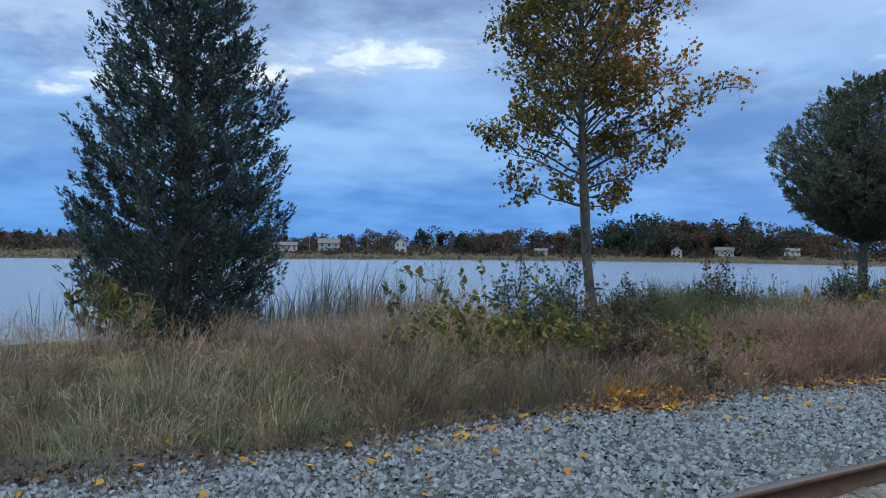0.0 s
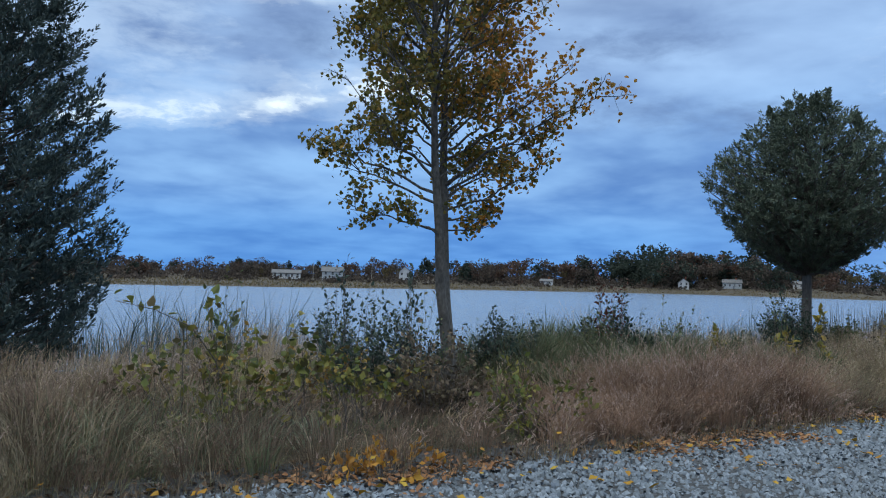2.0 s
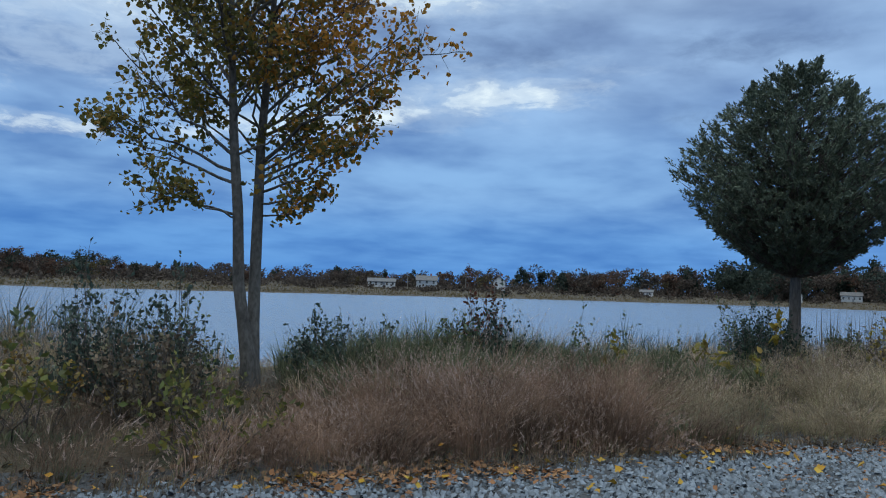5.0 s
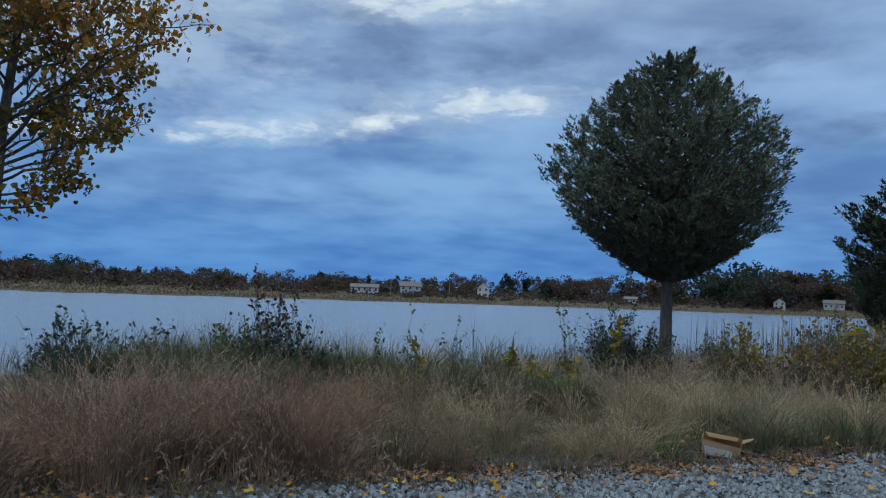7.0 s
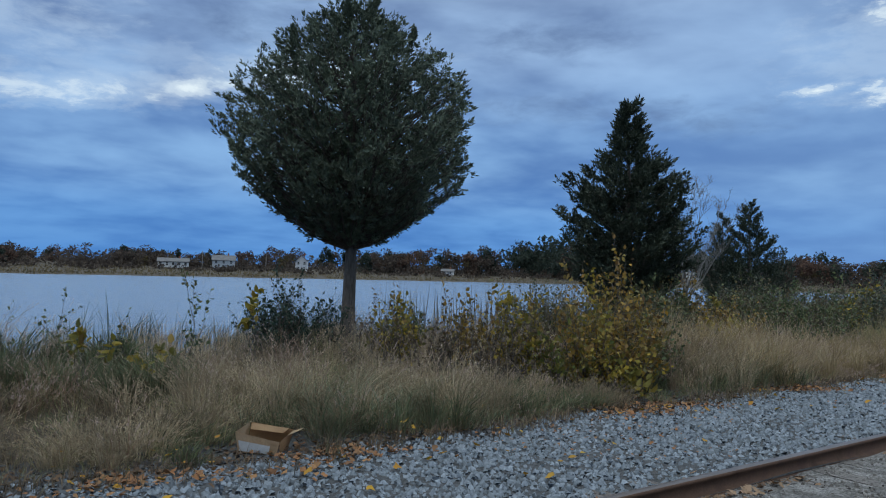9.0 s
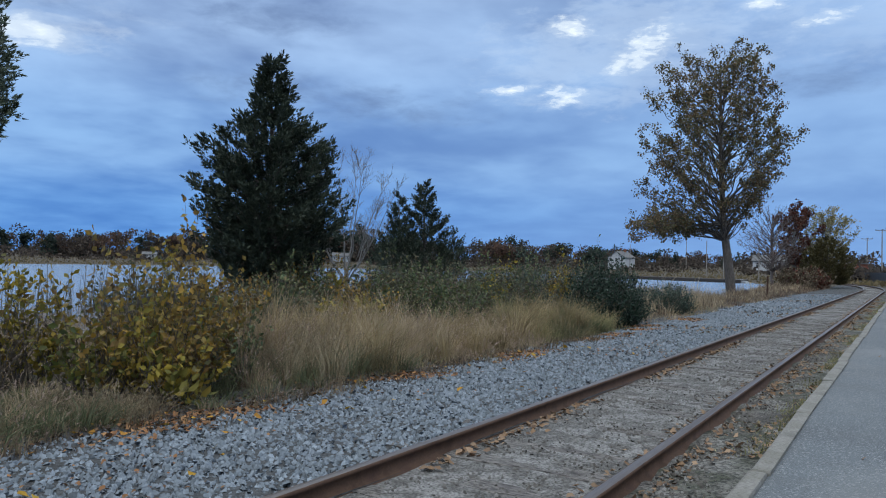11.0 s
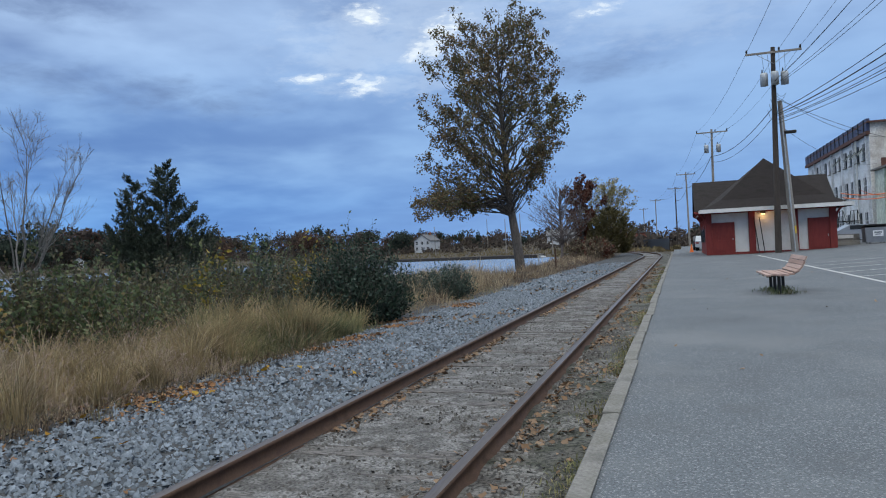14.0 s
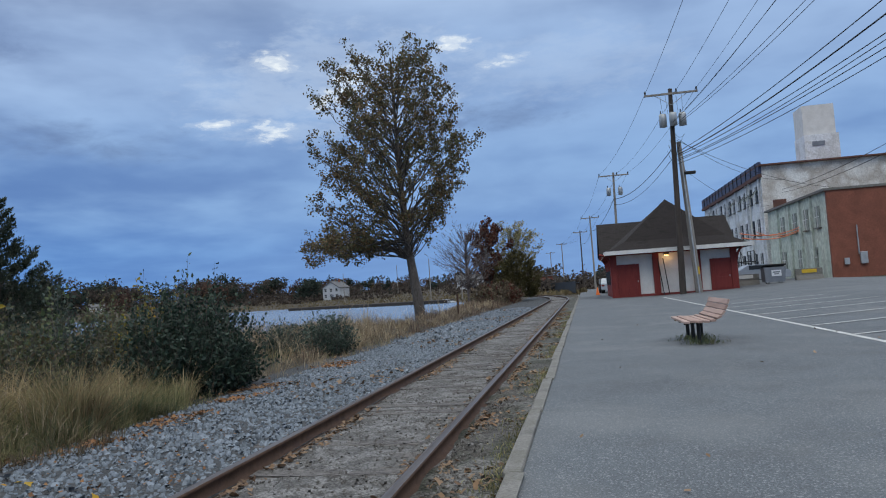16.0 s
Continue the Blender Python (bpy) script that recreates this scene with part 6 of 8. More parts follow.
for k, (sx, sy, h, w, mt, sz) in enumerate(((4.5, 7.5, 1.05, 0.55, "lime_leaf", 0.095), (5.1, 7.6, 1.3, 0.6, "lime_leaf", 0.105), (5.8, 7.5, 1.15, 0.6, "lime_leaf", 0.10), (6.3, 7.4, 1.0, 0.5, "lime_leaf", 0.095), (5.3, 7.9, 1.1, 0.8, "amber_leaf", 0.07), (6.6, 7.9, 0.8, 0.6, "amber_leaf", 0.06))):
    shrub("yellow_green_shrub", "leggy shrub with large yellow-green leaves", sx, sy, h * 0.92, w * 1.25, M[mt], sz * 0.85, 14, 17, 61 + k * 40, 0.42, 0.1, "leggy shrubs", 0.7, 0.34, 0.3)
shrub("yellow_green_shrub", "low leafy bush half hidden in dry grass", 8.05, 6.75, 0.72, 0.60, M["lime_leaf"], 0.072, 34, 16, 63, 0.8)
shrub("yellow_green_shrub", "low sprawl of yellow and orange leaves beside the stones", 5.9, 5.9, 0.22, 0.42, M["orange_leaf"], 0.07, 24, 10, 65, 0.9)
shrub("yellow_green_shrub", "brown-leaved tangle of stems beside the maple", 7.5, 8.0, 1.0, 0.6, M["brush"], 0.06, 50, 30, 67, 0.9)
arch = thing("arching_spray", "single arching stem with rounded green leaves", "shrub", at=(5.0, 7.75, 0.05))
apts = np.array([(0, 0, 0.0), (-0.1, 0, 0.7), (-0.35, 0.02, 1.05), (-0.7, 0.02, 1.22), (-1.05, 0.0, 1.30)])
part("stem", soup("stem", *tube_arrays(apts, np.linspace(0.01, 0.003, 5), 5), M["bark"]), arch)
rng = np.random.default_rng(64)
tt = np.linspace(0.35, 1, 16)
ap = np.stack([np.interp(tt, np.linspace(0, 1, 5), apts[:, k]) for k in range(3)], 1) + rng.normal(0, 0.02, (16, 3))
part("foliage", soup("foliage", *round_leaves_at(ap, 0.085, rng, 0.1, 0.8), M["lime_leaf"]), arch)
for sx, sy, h, w, sd, lab, mt in (
        (6.95, 9.3, 1.42, 0.58, 71, "grey-green willowy shrub at the top of the bank", "willow_leaf"), (7.75, 9.3, 1.36, 0.50, 72, "grey-green willowy shrub at the top of the bank", "willow_leaf"),
        (9.8, 9.9, 1.05, 0.48, 73, "grey-green willowy shrub beside the maple", "willow_leaf"), (10.6, 10.4, 0.72, 0.5, 74, "grey-green willowy shrub beside the maple", "willow_leaf"),
        (12.35, 9.95, 1.12, 0.62, 75, "dark green shrub round a red sapling", "dark_leaf"), (11.6, 10.0, 0.95, 0.42, 76, "dull green shrub round a red sapling", "green_leaf"),
        (18.6, 11.2, 1.3, 0.62, 77, "dark leafy shrub at the foot of the round cedar", "dark_leaf"), (19.3, 11.5, 1.1, 0.6, 78, "dark leafy shrub at the foot of the round cedar", "dark_leaf"),
        (21.2, 11.4, 0.7, 0.4, 79, "dull green shrub at the foot of the round cedar", "green_leaf")):
    shrub("shrub", lab, sx, sy, h * 1.0, w * 1.05, M[mt], 0.066, int(34 + 34 * w), 44, sd, 0.9, 0.0, "shrubs on the bank", 0.55)
for sx, sy, h, sd in ((14.65, 11.1, 1.3, 81), (15.35, 11.1, 1.35, 82), (16.9, 10.2, 1.4, 83), (16.0, 10.4, 0.95, 84), (8.0, 8.9, 1.7, 85), (5.4, 9.4, 1.75, 86), (13.5, 9.8, 1.2, 87)):
    shrub("sapling", "thin upright sapling with small green leaves", sx, sy, h, 0.16, M["green_leaf"], 0.065, 4, 30, sd, 0.75, 0.0, "saplings on the bank")
shrub("red_sapling", "slim sapling with dark red-brown leaves", 12.17, 9.98, 1.95, 0.3, M["red_leaf"], 0.07, 11, 46, 91, 0.85)
for sx, sy, h, w, sd in ((15.3, 8.9, 0.95, 0.22, 92), (15.9, 8.7, 0.7, 0.3, 93), (17.6, 9.6, 1.0, 0.2, 94), (14.0, 9.3, 0.6, 0.2, 95)):
    shrub("yellow_sprout", "small sprout with bright yellow leaves", sx, sy, h, w, M["gold_leaf"], 0.11, 5, 9, sd, 0.5, 0.0, "yellow sprouts")
for k, (sx, sy, h, w, mt) in enumerate(((21.6, 7.2, 1.75, 0.6, "amber_leaf"), (22.3, 7.2, 1.95, 0.65, "amber_leaf"), (20.6, 7.9, 1.25, 0.55, "brush"), (22.0, 6.7, 1.15, 0.5, "amber_leaf"), (23.0, 7.9, 1.8, 0.5, "gold_leaf"),
                                        (20.0, 8.4, 1.35, 0.5, "brush"), (19.3, 8.8, 1.35, 0.45, "brush"), (22.8, 7.4, 2.15, 0.4, "amber_leaf"), (20.9, 8.6, 1.6, 0.5, "amber_leaf"), (24.1, 8.4, 1.55, 0.55, "amber_leaf"), (21.2, 8.0, 1.7, 0.35, "gold_leaf"), (19.8, 9.0, 1.65, 0.3, "gold_leaf"), (21.9, 6.75, 1.2, 0.55, "gold_leaf"), (22.5, 7.0, 1.4, 0.5, "amber_leaf"), (21.4, 7.1, 1.0, 0.5, "lime_leaf"))):
    shrub("yellow_shrub", "tall tangled shrub with brown and yellow autumn leaves", sx - 0.3, sy, h * 0.90, w * 1.15, M[mt], 0.05 if mt == "brush" else 0.082, 28, 26, 101 + k * 7, 0.85, 0.1, "yellow shrubs")
shrub("yellow_sprout", "small sprout with bright yellow leaves at the edge of the stones", 21.3, 6.2, 0.35, 0.25, M["gold_leaf"], 0.12, 6, 9, 127, 0.7)
shrub("shrub", "dark leafy shrub under yellow leaves", 22.6, 6.9, 0.95, 0.5, M["green_leaf"], 0.06, 40, 30, 126, 0.9)
rng = np.random.default_rng(110)
for k in range(34):
    sx, sy = rng.uniform(24.5, 41.5), rng.uniform(8.2, 11.8)
    mt = (M["thicket_leaf"], M["green_leaf"], M["thicket_leaf"], M["amber_leaf"] if k % 8 == 3 else M["willow_leaf"])[k % 4]
    shrub("thicket_shrub", "dull green shrub in a thicket along the bank", sx, sy, rng.uniform(1.2, 1.75) * (0.72 if sx < 28.5 else 1.0), rng.uniform(0.8, 1.2), mt, 0.074, 50, 46, 111 + k, 0.97, 0.0, "thicket shrubs", 0.6)
for k in range(14):
    sx, sy = 29.0 + 1.0 * k + rng.uniform(-0.3, 0.3), rng.uniform(10.6, 12.4)
    shrub("thicket_shrub", "low shrub at the back of the thicket along the bank", sx, sy, rng.uniform(1.0, 1.4), 1.0, M["thicket_leaf"], 0.085, 46, 40, 211 + k, 1.0, 0.0, "thicket shrubs", 0.6)
for k, (sx, sy, h) in enumerate(((26.4, 9.4, 1.4), (28.8, 9.0, 1.6), (30.2, 8.8, 1.8), (31.6, 9.6, 1.9), (33.0, 8.6, 1.95), (34.2, 8.4, 1.9), (37.0, 8.8, 2.1), (36.4, 7.5, 2.15), (33.9, 9.5, 2.0))):
    shrub("sapling", "leggy sapling rising above the thicket", sx, sy, h, 0.4, M["gold_leaf"] if k in (4, 6) else M["green_leaf"], 0.085, 7, 30, 140 + k, 0.6, 0.05, "thicket saplings")
for k, (sx, sy, h, w) in enumerate(((35.4, 6.45, 1.2, 0.7), (36.3, 6.6, 1.55, 0.8), (34.9, 6.9, 1.4, 0.75), (35.9, 7.2, 1.8, 0.85), (35.5, 6.7, 1.75, 0.7), (36.6, 7.3, 1.5, 0.7))):
    shrub("evergreen_shrub", "dense dark evergreen shrub at the edge of the ballast", sx, sy, h, w, M["dark_leaf"], 0.080, 84, 62, 160 + k, 0.97, 0.0, "dark evergreen shrubs", 0.55, 0.26)
for k, (sx, sy, h) in enumerate(((35.3, 6.7, 1.8), (36.1, 6.9, 2.1), (36.5, 7.3, 1.9), (34.9, 7.2, 1.7))):
    shrub("evergreen_shrub", "taller loose stems of a dark evergreen shrub", sx, sy, h, 0.7, M["dark_leaf"], 0.075, 14, 46, 190 + k, 0.7, 0.0, "dark evergreen shrubs", 0.5)
for k, (sx, sy, h, w) in enumerate(((42.3, 6.7, 0.9, 0.6), (43.0, 7.0, 1.0, 0.65), (43.8, 7.6, 0.9, 0.6), (41.2, 7.6, 0.9, 0.6))):
    shrub("shrub", "low grey-green shrub in dry grass by the track", sx, sy, h, w, M["willow_leaf"], 0.075, 60, 40, 170 + k, 0.9, 0.0, "low shrubs", 0.5)
for k in range(14):
    sx = 86 + 1.7 * k
    shrub("hedge_shrub", "brown-red low shrub beside the bend", sx, 6.6 + float(bend(sx)) + rng.uniform(0, 2.5), rng.uniform(1.2, 2.0), 1.1, M["red_leaf"] if k % 2 else M["brush"], 0.2, 40, 16, 180 + k, 0.9, 0.0, "hedge shrubs")
for sx, sy, h, sd in ((1.15, 11.2, 1.15, 201), (1.5, 11.0, 1.0, 202), (-1.2, 7.4, 0.85, 203)):
    shrub("sumac_sprout", "sprout with feathery yellow-green leaves", sx, sy, h, 0.35, M["lime_leaf"], 0.15, 7, 12, sd, 0.5, 0.25, "sumac sprouts", 0.3)
shrub("leafy_weed", "young plant with paired pale green leaves by the water", 5.9, 11.6, 0.95, 0.2, M["green_leaf"], 0.12, 5, 12, 205, 0.6)
for sx, sy in ((26.0, 8.0), (27.2, 8.3)):
    shrub("yellow_sprout", "yellow-leaved sprout in front of the thicket", sx, sy, 1.05, 0.35, M["gold_leaf"], 0.12, 7, 14, int(sx * 9), 0.4, 0.1, "yellow sprouts")


# ---- grasses ----
def scatter(n, x0, x1, y0, y1, rng, keep=None):
    x, y = rng.uniform(x0, x1, n), rng.uniform(y0, y1, n)
    if keep is not None:
        ok_ = keep(x, y) > rng.random(n)
        x, y = x[ok_], y[ok_]
    return x, y


def edge_y(x):
    """The ragged line where the stones end and the grass begins."""
    return 5.80 + 0.38 * np.exp(-((x - 4.3) / 1.0) ** 2) + 0.16 * fbm(x, x * 0, 0.9, 1.0) + 0.14 * fbm(x, x * 0, 3.1, 2.0) + 0.05 * fbm(x, x * 0, 9.0, 3.0)


def round_box(x, y):
    """Room for the cardboard box and the stones before it."""
    free = (np.abs(x - 16.2) > 0.62) | (y > 6.42)
    return x[free], y[free]


def growth(x, y):
    """How high the grass grows: in uneven clumps, low in front of the maple."""
    return np.clip(1.0 + 0.75 * fbm(x, y, 0.9, 3.3), 0.5, 1.4) * (1 - 0.5 * np.exp(-((x - 8.3) / 1.3) ** 2 - ((y - 8.3) / 1.5) ** 2))


def turf(name, label, n, x0, x1, y0, y1, h0, h1, width, mat, seed, keep=None, lean=0.3, plume=0.0, tuft=0.12, per=9, heads=None):
    """Tufts of blades that fan out from their own middle and lean each its own way."""
    rng = np.random.default_rng(seed)
    cx, cy = round_box(*scatter(n // per, x0, x1, y0, y1, rng, keep))
    m = len(cx)
    th = growth(cx, cy) * rng.uniform(0.5, 1.25, m) * np.where(rng.random(m) < 0.12, 1.25, 1.0)
    wide = rng.uniform(0.5, 1.5, m) * tuft
    own = rng.normal(0, 0.22, (m, 2))
    r_, a_ = np.sqrt(rng.random(m * per)), rng.uniform(0, 2 * math.pi, m * per)
    dx, dy = r_ * np.cos(a_), r_ * np.sin(a_)
    x = np.repeat(cx, per) + dx * np.repeat(wide, per)
    y = np.repeat(cy, per) + dy * np.repeat(wide, per)
    splay = np.stack([dx, dy], 1) * lean * 0.9 + np.repeat(own, per, 0)
    th = np.repeat(th, per)
    ok_ = y > edge_y(x) - 0.05
    x, y, th, splay = x[ok_], y[ok_], th[ok_], splay[ok_]
    h = th * rng.uniform(h0, h1, len(x)) * (0.85 + 0.35 * fbm(x, y, 1.5, seed * 0.1)) * np.clip(0.35 + (y - edge_y(x)) * 1.1, 0.35, 1.0)
    pos = np.stack([x, y, ground_z(x, y) - 0.02], 1)
    v, f, tips, way = blades(pos, h, width * rng.uniform(0.6, 1.4, len(x)), rng, lean, (0.10, -0.04), splay)
    if plume:
        pick = rng.random(len(x)) < plume
        tp, wy = np.repeat(tips[pick], 8, 0), np.repeat(way[pick], 8, 0)
        t = np.tile(np.linspace(-0.04, 0.34, 8), pick.sum())[:, None]
        pv, pf = needles(tp - wy * t + rng.normal(0, 0.004, tp.shape), unit(wy) + rng.normal(0, 0.30, wy.shape), np.full(len(tp), 0.032), np.full(len(tp), 0.0065), rng)
        if heads is None:
            v, f = join([(v, f), (pv, pf)])
        else:
            tagged(part("grass_heads", soup("grass_heads", pv, pf, heads), None), "pale feathery seed heads above the dry grass", "grass", kind="stuff")
    return tagged(part(name, soup(name, v, f, mat), None), label, "grass", kind="stuff")


def clear(x, y):
    """Bare where the path of trampled stones is; thinner under the big cedar."""
    return np.where(np.hypot(x - 2.6, y - 13.2) < 1.3, 0.2, 1.0) * np.where((np.abs(x - 8.4) < 0.55) & (y > 7.2) & (y < 10.6), 0.08, 1.0)


def patch(seed, s=0.45, lo=-0.1, hi=0.35):
    return lambda x, y: np.clip((fbm(x, y, s, seed) - lo) / (hi - lo), 0, 1)


def pinky(x, y):
    """Where the tall pinkish grass stands: a broad drift and two smaller ones."""
    a = np.exp(-((x - 10.6) / 2.5) ** 2 - ((y - 6.75) / 0.75) ** 2)
    b_ = 0.55 * np.exp(-((x - 3.0) / 1.2) ** 2 - ((y - 10.2) / 1.2) ** 2) + 0.25 * np.exp(-((x - 17.0) / 5.0) ** 2 - ((y - 8.8) / 0.8) ** 2)
    return np.clip(1.5 * a + 0.9 * b_ + 0.12 * fbm(x, y, 1.3, 2.2), 0, 1)


def leafy_zone(x, y):
    """Where greener, lower grass grows."""
    a = 1.2 * np.exp(-((x + 1.2) / 2.6) ** 2 - ((y - 6.8) / 1.6) ** 2) + 1.1 * np.exp(-((x - 16.8) / 3.4) ** 2 - ((y - 6.1) / 0.6) ** 2) + 0.8 * np.exp(-((x - 3.4) / 0.9) ** 2 - ((y - 6.1) / 0.5) ** 2) + 1.3 * np.exp(-((x - 13.5) / 4.0) ** 2 - ((y - 10.2) / 1.3) ** 2)
    a = a + 0.55 * np.exp(-((x - 17.5) / 4.5) ** 2 - ((y - 7.6) / 1.6) ** 2) + 0.3 * np.exp(-((x - 6.5) / 3.0) ** 2 - ((y - 8.2) / 1.0) ** 2)
    return np.clip(a + 0.40 * fbm(x, y, 0.9, 7.0), 0, 1)


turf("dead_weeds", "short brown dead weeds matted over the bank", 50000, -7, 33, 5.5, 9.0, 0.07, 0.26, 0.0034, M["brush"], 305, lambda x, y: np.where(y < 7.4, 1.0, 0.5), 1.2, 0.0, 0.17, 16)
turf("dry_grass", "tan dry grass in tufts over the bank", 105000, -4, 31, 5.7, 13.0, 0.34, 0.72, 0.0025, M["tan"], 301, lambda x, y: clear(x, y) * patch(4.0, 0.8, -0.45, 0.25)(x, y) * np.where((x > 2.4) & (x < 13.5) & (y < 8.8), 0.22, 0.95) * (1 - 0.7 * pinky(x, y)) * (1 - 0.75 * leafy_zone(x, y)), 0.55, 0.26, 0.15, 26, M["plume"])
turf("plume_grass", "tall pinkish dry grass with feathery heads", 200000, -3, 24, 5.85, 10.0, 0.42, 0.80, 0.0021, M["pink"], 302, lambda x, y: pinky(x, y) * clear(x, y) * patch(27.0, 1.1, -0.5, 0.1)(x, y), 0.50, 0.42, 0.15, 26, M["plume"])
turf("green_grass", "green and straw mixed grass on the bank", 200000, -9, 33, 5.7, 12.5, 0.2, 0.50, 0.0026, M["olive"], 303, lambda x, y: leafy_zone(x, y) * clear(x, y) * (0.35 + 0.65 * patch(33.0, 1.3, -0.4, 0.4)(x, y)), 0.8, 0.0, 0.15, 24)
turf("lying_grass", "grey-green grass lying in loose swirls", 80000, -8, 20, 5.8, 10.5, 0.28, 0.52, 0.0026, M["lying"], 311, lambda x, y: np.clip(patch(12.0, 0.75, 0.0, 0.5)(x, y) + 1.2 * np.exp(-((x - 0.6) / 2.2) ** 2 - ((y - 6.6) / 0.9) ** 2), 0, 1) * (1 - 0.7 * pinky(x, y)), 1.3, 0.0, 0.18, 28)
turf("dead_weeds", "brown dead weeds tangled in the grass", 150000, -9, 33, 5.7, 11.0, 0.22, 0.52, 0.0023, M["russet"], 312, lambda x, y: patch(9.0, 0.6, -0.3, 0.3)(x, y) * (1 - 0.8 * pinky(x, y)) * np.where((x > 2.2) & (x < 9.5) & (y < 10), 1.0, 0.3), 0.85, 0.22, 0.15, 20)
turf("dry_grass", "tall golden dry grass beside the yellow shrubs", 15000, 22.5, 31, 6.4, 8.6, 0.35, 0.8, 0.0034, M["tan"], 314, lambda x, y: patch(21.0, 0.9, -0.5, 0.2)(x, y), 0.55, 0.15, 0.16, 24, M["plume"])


def bunches(name, label, n, x0, x1, y0, y1, h0, h1, per, width, mat, seed, keep=None, lean=0.55, heads=0.3):
    """Separate bunches of grass that arch out from one crown like a fountain, with seed heads."""
    rng = np.random.default_rng(seed)
    cx, cy = round_box(*scatter(n, x0, x1, y0, y1, rng, keep))
    m = len(cx)
    tall, wide_, own = growth(cx, cy) * rng.uniform(h0, h1, m), rng.uniform(0.07, 0.22, m), rng.normal(0, 0.25, (m, 2))
    r_, a_ = np.sqrt(rng.random(m * per)), rng.uniform(0, 2 * math.pi, m * per)
    d = np.stack([r_ * np.cos(a_), r_ * np.sin(a_)], 1)
    x, y = np.repeat(cx, per) + d[:, 0] * np.repeat(wide_, per), np.repeat(cy, per) + d[:, 1] * np.repeat(wide_, per)
    h = np.repeat(tall, per) * rng.uniform(0.55, 1.1, m * per)
    v, f, tips, way = blades(np.stack([x, y, ground_z(x, y) - 0.02], 1), h, width * rng.uniform(0.6, 1.3, len(x)), rng, 0.48, (0.08, -0.03), d * lean + np.repeat(own, per, 0))
    pick = rng.random(len(x)) < heads
    tp, wy = np.repeat(tips[pick], 7, 0), np.repeat(way[pick], 7, 0)
    t = np.tile(np.linspace(-0.03, 0.32, 7), pick.sum())[:, None]
    pv, pf = needles(tp - wy * t + rng.normal(0, 0.004, tp.shape), unit(wy) + rng.normal(0, 0.35, wy.shape), np.full(len(tp), 0.034), np.full(len(tp), 0.007), rng)
    v, f = join([(v, f), (pv, pf)])
    return tagged(part(name, soup(name, v, f, mat), None), label, "grass", kind="stuff")


def front(x, y):
    """Thicker towards the stones."""
    return np.clip(1.25 - 0.28 * (y - edge_y(x)), 0.15, 1.0) * (y > edge_y(x) + 0.1) * clear(x, y)


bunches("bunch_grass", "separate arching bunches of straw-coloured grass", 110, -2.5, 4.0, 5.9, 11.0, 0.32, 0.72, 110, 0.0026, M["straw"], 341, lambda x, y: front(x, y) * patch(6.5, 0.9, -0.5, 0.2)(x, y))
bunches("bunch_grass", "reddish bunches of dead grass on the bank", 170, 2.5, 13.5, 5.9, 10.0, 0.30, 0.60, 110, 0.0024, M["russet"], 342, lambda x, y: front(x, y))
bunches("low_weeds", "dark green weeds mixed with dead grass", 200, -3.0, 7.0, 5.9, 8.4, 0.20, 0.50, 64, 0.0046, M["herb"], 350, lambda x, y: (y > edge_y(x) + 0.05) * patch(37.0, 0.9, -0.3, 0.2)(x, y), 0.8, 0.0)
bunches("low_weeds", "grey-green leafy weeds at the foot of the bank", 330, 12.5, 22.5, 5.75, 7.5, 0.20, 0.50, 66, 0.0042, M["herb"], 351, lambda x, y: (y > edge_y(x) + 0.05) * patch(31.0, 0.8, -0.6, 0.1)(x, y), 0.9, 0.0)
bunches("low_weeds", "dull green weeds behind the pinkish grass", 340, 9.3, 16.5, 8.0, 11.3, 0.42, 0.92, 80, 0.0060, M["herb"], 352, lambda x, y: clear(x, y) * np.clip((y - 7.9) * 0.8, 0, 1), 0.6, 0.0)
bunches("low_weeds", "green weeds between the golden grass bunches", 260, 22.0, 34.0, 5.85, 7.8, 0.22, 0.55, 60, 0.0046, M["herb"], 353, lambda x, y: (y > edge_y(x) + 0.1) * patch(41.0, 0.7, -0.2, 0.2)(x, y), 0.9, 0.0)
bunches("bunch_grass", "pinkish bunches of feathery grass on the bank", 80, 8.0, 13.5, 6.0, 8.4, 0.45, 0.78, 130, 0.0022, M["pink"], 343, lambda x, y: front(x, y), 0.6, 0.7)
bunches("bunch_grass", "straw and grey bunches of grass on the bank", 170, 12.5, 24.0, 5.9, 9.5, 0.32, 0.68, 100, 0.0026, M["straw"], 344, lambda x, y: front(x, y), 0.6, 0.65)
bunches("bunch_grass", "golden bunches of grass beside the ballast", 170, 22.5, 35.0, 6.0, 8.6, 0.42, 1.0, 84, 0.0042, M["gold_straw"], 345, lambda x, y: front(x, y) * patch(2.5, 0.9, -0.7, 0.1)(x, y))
bunches("bunch_grass", "yellow-green bunches of grass in front of the thicket", 46, 30.0, 34.4, 6.0, 7.6, 0.45, 0.80, 110, 0.0036, M["olive"], 346, None, 0.5, 0.1)
rng = np.random.default_rng(330)
cx = rng.uniform(-3, 32, 420)
cy = edge_y(cx) - np.abs(rng.normal(0, 0.22, 420))
x, y = np.repeat(cx, 12) + rng.normal(0, 0.05, 5040), np.repeat(cy, 12) + rng.normal(0, 0.05, 5040)
v, f, _, _ = blades(np.stack([x, y, np.full(len(x), -0.02)], 1), rng.uniform(0.06, 0.24, len(x)), 0.004, rng, 0.8)
tagged(part("sparse_tufts", soup("sparse_tufts", v, f, M["brush"]), None), "sparse dead tufts creeping over the stones", "grass", kind="stuff")
